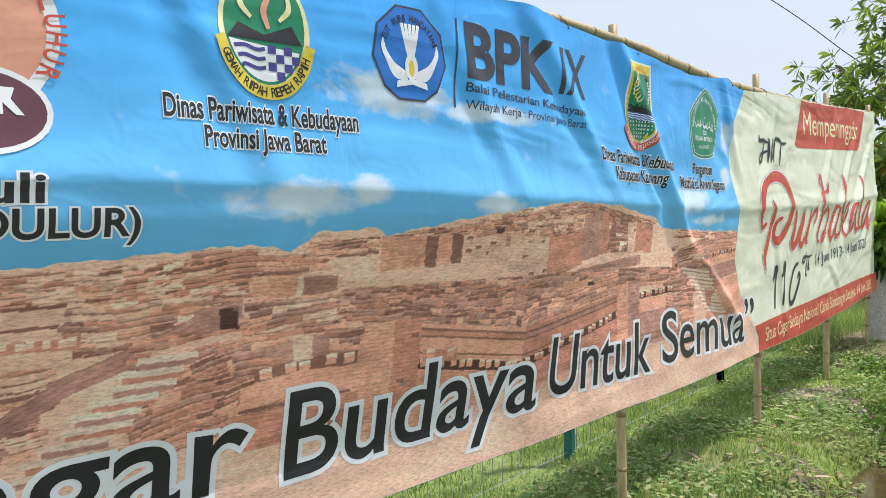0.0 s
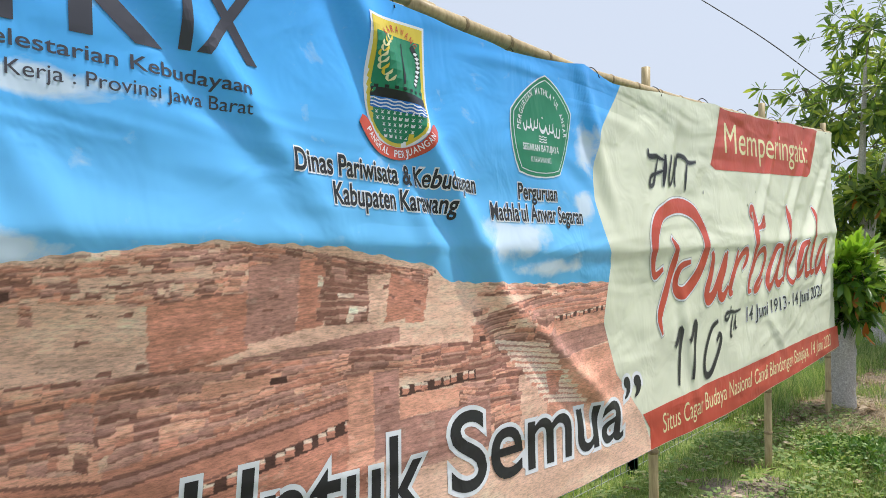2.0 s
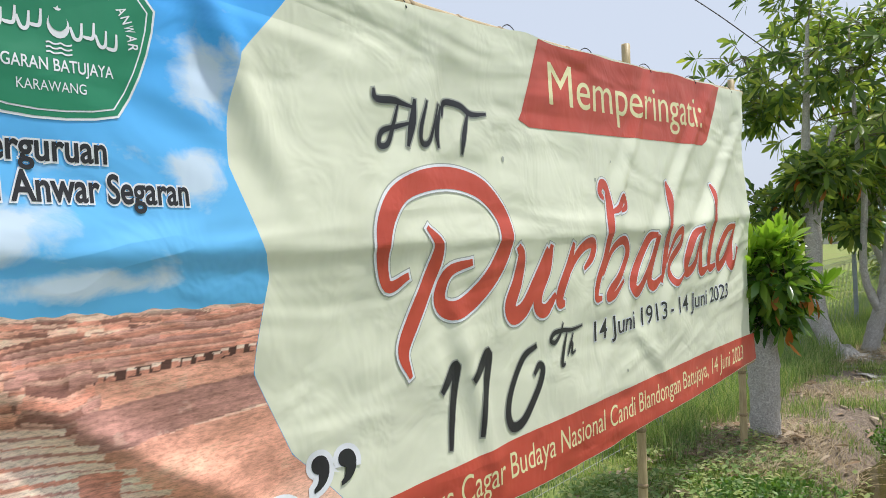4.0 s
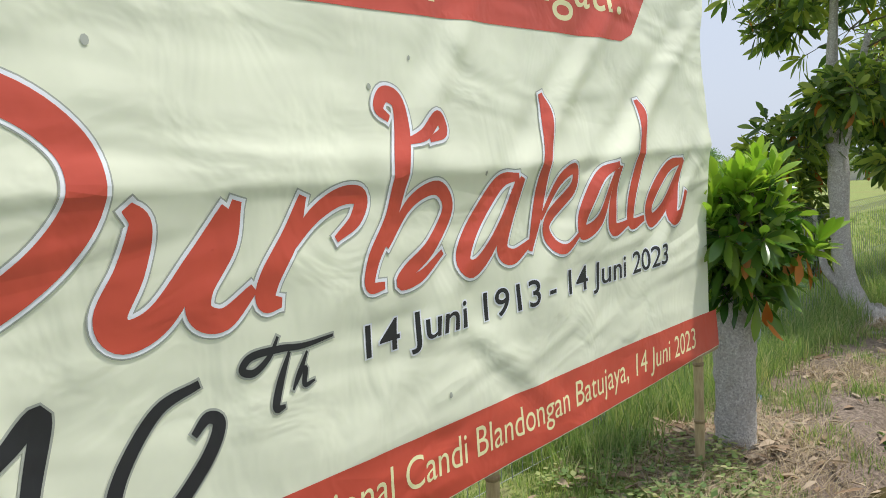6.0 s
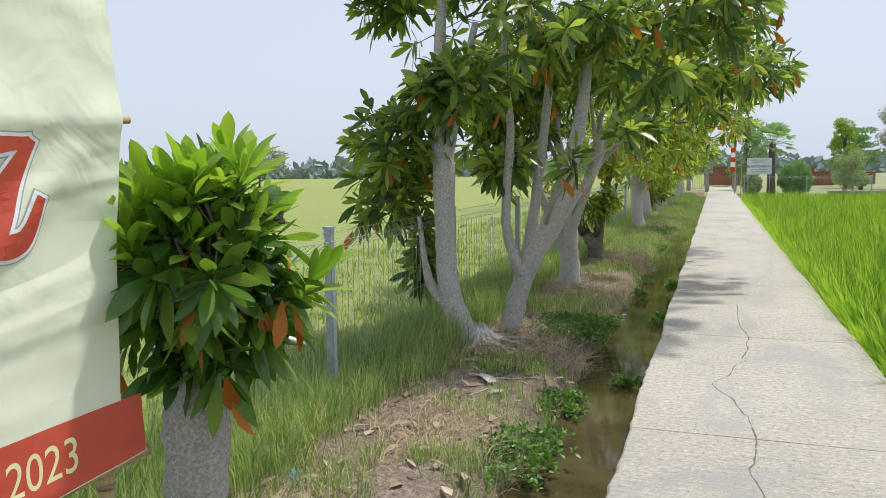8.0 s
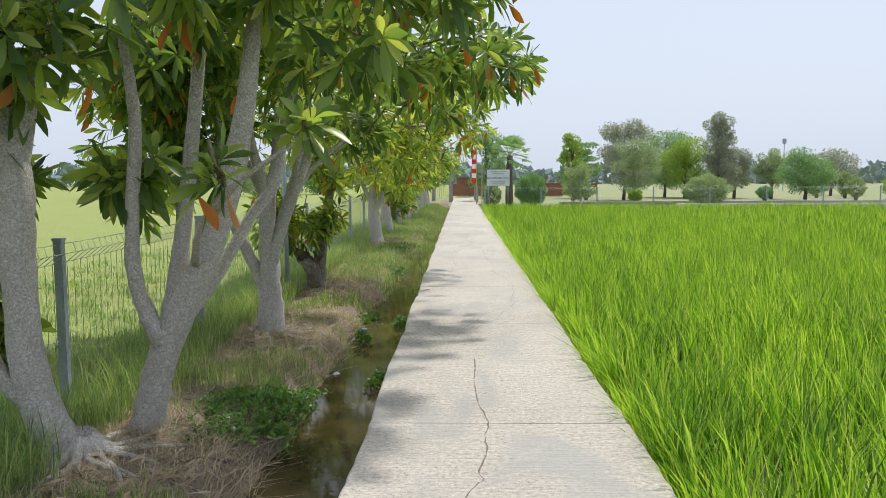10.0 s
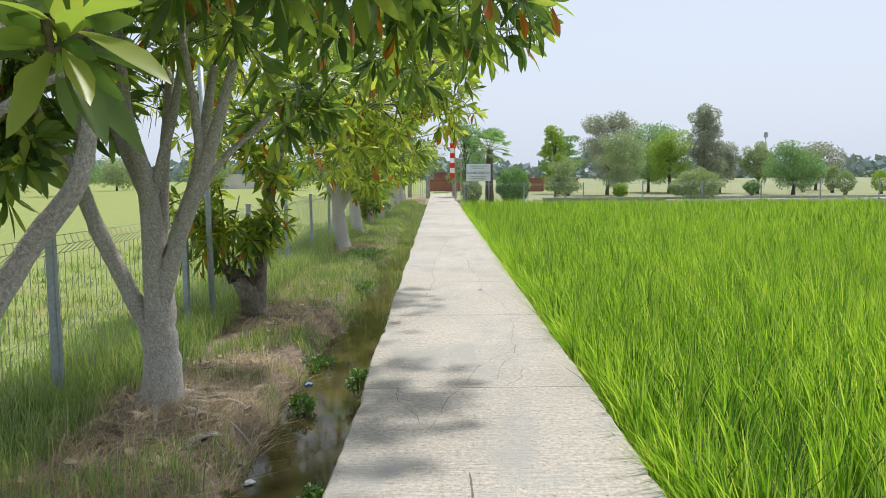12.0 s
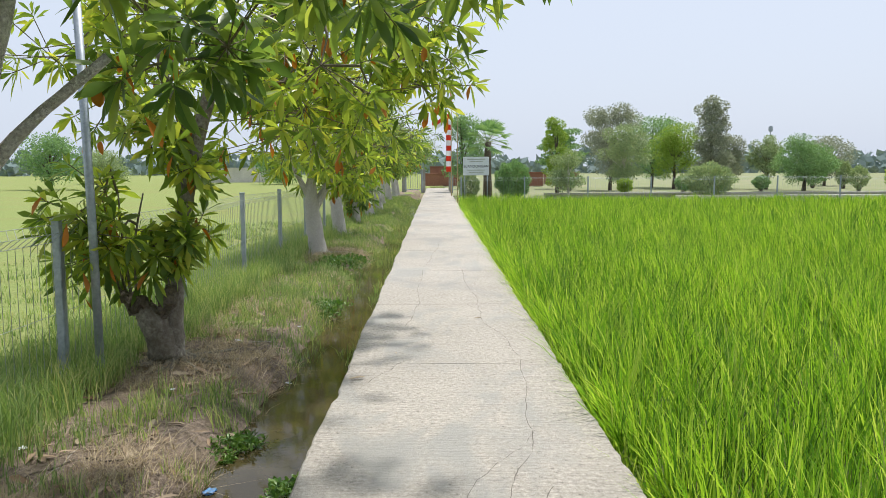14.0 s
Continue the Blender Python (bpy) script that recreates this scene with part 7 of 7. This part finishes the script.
def grass(name, label, x0, x1, y0, y1, n, h, w, material, keep, seed, seg=2, clump=0.05, k=9, lean=0.6):
    rr = np.random.default_rng(seed)
    c = in_rice(rr, n, x0, x1, y0, y1)
    c = c[keep(c[:, 0], c[:, 1], rr.random(n))]
    m = len(c)
    size = np.repeat(rr.uniform(0.5, 1.25, m) * (1 + 0.3 * lump(c[:, 0], c[:, 1], 1.2, seed)), k)
    pos = np.repeat(c, k, 0) + rr.normal(0, clump, (m * k, 2))
    z = ground_height(pos[:, 0], pos[:, 1]) - 0.01
    ok = z > WATER_Z - 0.03
    hh = h * size * rr.uniform(0.55, 1.2, m * k)
    v, f = blades(np.column_stack([pos, z])[ok], hh[ok], (w * rr.uniform(0.6, 1.3, m * k))[ok], (hh * rr.uniform(0.1, lean, m * k))[ok], rr.uniform(0, 6.283, m * k)[ok], rr.uniform(0.2, 1.4, m * k)[ok], seg)
    return tagged(mesh_object(name, v, f, material), label, "grass", kind="stuff")


def near_tree(x, y):
    d = np.full(np.shape(x), 9.0)
    for ty in (10.9, 15.7, 19.1, 22.5, 30.7):
        d = np.minimum(d, np.hypot((x + 1.95) * 0.8, y - ty))
    return d


grass("grass", "short trampled green grass under the banner", -3.6, -1.0, 1.5, 10.6, 7600, 0.085, 0.006, GRASS, lambda x, y, r: (lump(x, y, 1.6, 5) > -0.6) | (r < 0.25), 301, clump=0.05, k=11)
grass("grass", "tall grass along the fence", -3.4, -2.25, 10.0, 60, 14500, 0.36, 0.007, GRASS, lambda x, y, r: (near_tree(x, y) > 0.35) & (r < np.where(y < 34, 1, 0.3)), 302, 2, 0.05, 8)
grass("grass", "tufts of grass on the earth bank", -2.35, -1.02, 10.5, 60, 7600, 0.20, 0.006, GRASS, lambda x, y, r: (near_tree(x, y) > 0.75) & (lump(x, y, 1.9, 15) + 0.5 * lump(x, y, 5, 16) > np.where(y > 19.6, -0.45, np.where(x > -1.55, 0.05, 0.25))), 303, 2, 0.045, 10)
grass("grass", "patchy short grass on the bank before the trees", -2.4, -1.2, 11.2, 15.0, 900, 0.11, 0.006, GRASS, lambda x, y, r: lump(x, y, 2.7, 51) + 0.5 * lump(x, y, 6.5, 52) > 0.0, 308, 2, 0.05, 10)
grass("dry_grass", "dry straw-coloured grass and stalks on the bank", -2.6, -1.1, 9.8, 34, 13000, 0.12, 0.0045, STRAW, lambda x, y, r: (lump(x, y, 2.3, 25) > 0.25) | ((near_tree(x, y) < 0.8) & (r < 0.8)), 304, 2, 0.07, 7, 3.0)
grass("meadow_grass", "pale meadow grass beyond the fence", -7.5, -2.8, 8, 40, 6500, 0.15, 0.011, GRASS, lambda x, y, r: r < 1 / (1 + 0.3 * (-2.8 - x)), 305, 2, 0.07, 8)
grass("grass", "ragged grass along the edge of the path by the rice", 1.1, 1.28, 10.5, 45, 1300, 0.22, 0.006, GRASS, lambda x, y, r: lump(x, y, 2.2, 9) > -0.2, 306, 3, 0.03, 7)
grass("grass", "grass hanging over the ditch edge", -1.28, -1.0, 4, 50, 1500, 0.17, 0.006, GRASS, lambda x, y, r: lump(x, y, 1.4, 19) > 0.1, 307, 3, 0.03, 9, 1.2)

rr = np.random.default_rng(309)
n = 15000
at = in_rice(rr, n, -2.6, -1.06, 1.5, 10.8)
at = at[(lump(at[:, 0], at[:, 1], 2.4, 33) + 0.6 * lump(at[:, 0], at[:, 1], 6.0, 34) > -0.25)]
n = len(at)
az = rr.uniform(0, 6.283, n)
v, f = scraps(np.column_stack([at, ground_height(at[:, 0], at[:, 1]) + rr.uniform(0.02, 0.09, n)]), np.stack([np.cos(az), np.sin(az), rr.uniform(-0.2, 0.6, n)], 1), np.tile([[0.0, 0.0, 1.0]], (n, 1)), rr.uniform(0.025, 0.06, n), rr.uniform(0.02, 0.04, n))
tagged(mesh_object("ground_cover", v, f, GRASS), "low broad-leaved green cover under the banner", "weed", kind="stuff")

rr = np.random.default_rng(311)
n = 9000
at = in_rice(rr, n, -1.12, -0.57, 21.5, 60)
thick = lump(at[:, 0] * 1.6, at[:, 1], 1.3, 41) + 0.5 * lump(at[:, 0], at[:, 1], 4.0, 42) + np.clip((at[:, 1] - 23) / 9, -0.6, 0.5) - 1.6 * np.exp(-((at[:, 0] + 0.88) / 0.13) ** 2) * (at[:, 1] < 30)
at = at[thick > 0.05]
n = len(at)
hh = rr.uniform(0.08, 0.26, n)
v, f = blades(np.column_stack([at, np.full(n, WATER_Z - 0.02)]), hh, rr.uniform(0.004, 0.008, n), hh * rr.uniform(0.1, 0.9, n), rr.uniform(0, 6.283, n), rr.uniform(0.2, 1.4, n), 2)
tagged(mesh_object("ditch_grass", v, f, GRASS), "grass growing in the shallow ditch water", "grass", kind="stuff")


def weed(x, y, z, w, h, n, seed, label="low patch of dark broad-leaved weeds on the bank"):
    rr = np.random.default_rng(seed)
    t = thing("weed_patch", label, "weed", "weed patches", at=(x, y, z))
    n = int(n * 1.5)
    a = rr.uniform(-1, 1, (n, 2)) * np.array([w * 0.95, w * 1.5]) + rr.normal(0, 0.2, (n, 2)) * w
    top = np.column_stack([a, h * rr.uniform(0.3, 1.0, n) * np.exp(-(a ** 2).sum(1) / (w * w) * 0.35)])
    root = np.column_stack([a * 0.8, np.full(n, -0.03)])
    v, f = rods(root, top, 0.002)
    tagged(mesh_object("stalk_work", v, f, WEED, t), kind="stuff")
    v, f = rosettes(top, np.tile([[0, 0, 1.0]], (n, 1)) + rr.normal(0, 0.35, (n, 3)), 6, 0.055, rr, (0.5, 1.6), 0.42, 0.2)
    mesh_object("leaves", v, f, WEED, t)
    return t


for i, (x, y, w, h, n) in enumerate(((-1.38, 16.35, 0.36, 0.16, 260), (-1.25, 13.0, 0.28, 0.10, 130), (-1.2, 14.3, 0.2, 0.10, 90), (-1.3, 25.5, 0.3, 0.12, 120), (-1.25, 12.0, 0.25, 0.12, 110), (-1.4, 29, 0.4, 0.18, 120), (-1.2, 21.0, 0.16, 0.12, 50), (-1.5, 9.4, 0.3, 0.1, 130), (-1.35, 7.8, 0.3, 0.1, 110))):
    weed(x, y, ground_at(x, y), w, h, n, 400 + i)
weed(-0.62, 19.95, -0.22, 0.10, 0.20, 36, 420, "small leafy weed rooted at the edge of the path")
weed(-0.66, 17.8, -0.30, 0.10, 0.14, 30, 421, "sparse weed standing in the ditch water")
weed(-1.05, 19.55, -0.30, 0.08, 0.16, 26, 422, "small weed at the foot of the bank")
weed(-0.75, 15.0, -0.30, 0.12, 0.10, 24, 423, "sparse weed standing in the ditch water")

# small white blossoms fallen on the bank and the ditch


def blossom(x, y, size, seed):
    rr = np.random.default_rng(seed)
    z = max(ground_at(x, y), WATER_Z) + 0.035
    n = 6
    az = np.arange(n) * 6.283 / n + rr.uniform(0, 1)
    v, f = leaf_set(np.tile([[x, y, z]], (n, 1)), np.stack([np.cos(az), np.sin(az), rr.uniform(0.2, 0.7, n)], 1), np.tile([[0, 0, 1.0]], (n, 1)), np.full(n, size), np.full(n, size * 0.6), 0.2, 0.3)
    return tagged(mesh_object("blossom", v, f, PLASTIC), "small white blossom lying in the grass", "flower", "fallen blossoms")


for i, (x, y, s) in enumerate(((-1.68, 23.15, 0.035), (-1.08, 22.4, 0.035), (-2.23, 20.5, 0.03), (-1.3, 24.2, 0.03), (-1.75, 21.6, 0.025))):
    blossom(x, y, s, 700 + i)

# leaf litter
rr = np.random.default_rng(31)
n = 1500
pos = np.stack([rr.uniform(-2.6, -1.15, n), rr.uniform(4, 33, n)], 1)
pos = np.vstack([pos, np.stack([rr.normal(-2.1, 0.28, 520), rr.normal(10.7, 0.45, 520)], 1), np.stack([rr.normal(-1.95, 0.35, 220), rr.choice([15.0, 18.8, 22.3], 220) + rr.normal(0, 0.4, 220)], 1)])
pos = pos[(pos[:, 0] < -1.2) & (pos[:, 0] > -2.75)]
n = len(pos)
z = ground_height(pos[:, 0], pos[:, 1]) + 0.012
a = rr.uniform(0, 6.28, n)
v, f = leaf_set(np.column_stack([pos, z]), np.stack([np.cos(a), np.sin(a), rr.normal(0.1, 0.15, n)], 1), np.stack([rr.normal(0, 0.3, n), rr.normal(0, 0.3, n), np.ones(n)], 1), rr.uniform(0.05, 0.17, n), rr.uniform(0.02, 0.055, n), 0.05, 0.4)
tagged(mesh_object("leaf_litter", v, f, LITTER_LEAF), "dry brown fallen leaves strewn on the bank", "leaf litter", kind="stuff")


def fallen_leaf(x, y, L, az, mat=LITTER_LEAF, label="single dry fallen leaf lying on the concrete"):
    t = leaf_set(np.array([[0, 0, 0.004]]), np.array([[math.cos(az), math.sin(az), 0.05]]), np.array([[0, 0, 1.0]]), np.array([L]), np.array([L * 0.3]), -0.05, 0.5)
    ob = mesh_object("fallen_leaf", t[0], t[1], mat)
    ob.location = (x, y, 0.002)
    return tagged(ob, label, "leaf", "fallen leaves on the path")


for x, y, L, a in ((-0.50, 21.55, 0.13, 0.2), (0.50, 23.75, 0.09, 0.1), (0.30, 17.0, 0.06, 1.0), (-0.18, 22.3, 0.05, 2.0), (0.2, 16.5, 0.05, 0.6), (-0.1, 19.0, 0.05, 1.0)):
    fallen_leaf(x, y, L, a)


def rag(x, y, w, material, seed, label, name="plastic_bag"):
    rr = random.Random(seed)
    bm = bmesh.new()
    bmesh.ops.create_icosphere(bm, subdivisions=3, radius=w)
    for v in bm.verts:
        k = 0.65 + 0.5 * noise.noise(v.co * (3.2 / w) * 0.3 + Vector((seed, 0, 0))) + 0.25 * noise.noise(v.co * (9 / w) * 0.3)
        v.co = Vector((v.co.x * k * 1.3, v.co.y * k, v.co.z * k * 0.5 + w * 0.3))
    ob = part(name, bm, material)
    ob.location = (x, y, max(ground_at(x, y), WATER_Z) - 0.005)
    ob.rotation_euler = (0, 0, rr.uniform(0, 6))
    return tagged(ob, label, "litter")


rag(-2.44, 19.6, 0.10, PLASTIC, 1, "crumpled clear plastic bag on the bank")
rag(-1.16, 19.75, 0.05, PLASTIC, 2, "scrap of white plastic at the ditch edge")
rag(-1.13, 20.35, 0.045, BLUE_PLASTIC, 3, "scrap of blue plastic at the ditch edge")
rag(-2.2, 12.1, 0.06, BLUE_PLASTIC, 4, "crumpled blue plastic wrapper in the grass")
rag(-1.12, 18.2, 0.04, PLASTIC, 5, "scrap of white plastic at the ditch edge")


def stick(x, y, L, az, r0, seed, label="dry fallen stick lying on the earth bank"):
    rr = np.random.default_rng(seed)
    rows = []
    for t in np.linspace(0, 1, 5):
        px, py = x + math.cos(az) * L * t + rr.normal(0, 0.012), y + math.sin(az) * L * t + rr.normal(0, 0.012)
        rows.append((px, py, ground_at(px, py) + r0 * 0.8, r0 * (1 - 0.5 * t)))
    v, f = tube(curve_points(rows, 3), 6, 0.08, seed)
    return tagged(mesh_object("stick", v, f, BARK if seed % 3 else DARK_BARK, None, True), label, "stick", "fallen sticks")


rs = random.Random(91)
for k in range(46):
    ty = rs.choice((10.8, 13.2, 15.2, 16.8, 18.8, 20.2, 22.4))
    stick(rs.uniform(-2.35, -1.4), ty + rs.gauss(0, 0.55), rs.uniform(0.15, 0.5), rs.uniform(0, 6.28), rs.uniform(0.003, 0.009), 700 + k)


def bark_flake(x, y, L, az):
    bm = box_bm(-L / 2, L / 2, -0.035, 0.035, 0, 0.008)
    bmesh.ops.subdivide_edges(bm, edges=bm.edges[:], cuts=3)
    for q in bm.verts:
        q.co.z += 0.02 * math.cos(q.co.x / L * 3) + 0.006 * noise.noise(q.co * 30)
        q.co.y += 0.015 * noise.noise(q.co * 14 + Vector((az, 0, 0)))
    ob = part("bark_flake", bm, BARK)
    ob.location, ob.rotation_euler = (x, y, ground_at(x, y) + 0.004), (0, 0, az)
    return tagged(ob, "curled pale flake of bark lying on the soil", "bark", "bark flakes")


for k, (x, y, L, a) in enumerate(((-1.75, 14.25, 0.26, -0.8), (-2.0, 14.75, 0.22, 0.1), (-1.45, 18.45, 0.2, 0.7), (-1.6, 18.1, 0.16, 1.9), (-1.55, 13.9, 0.14, 0.4))):
    bark_flake(x, y, L, a)
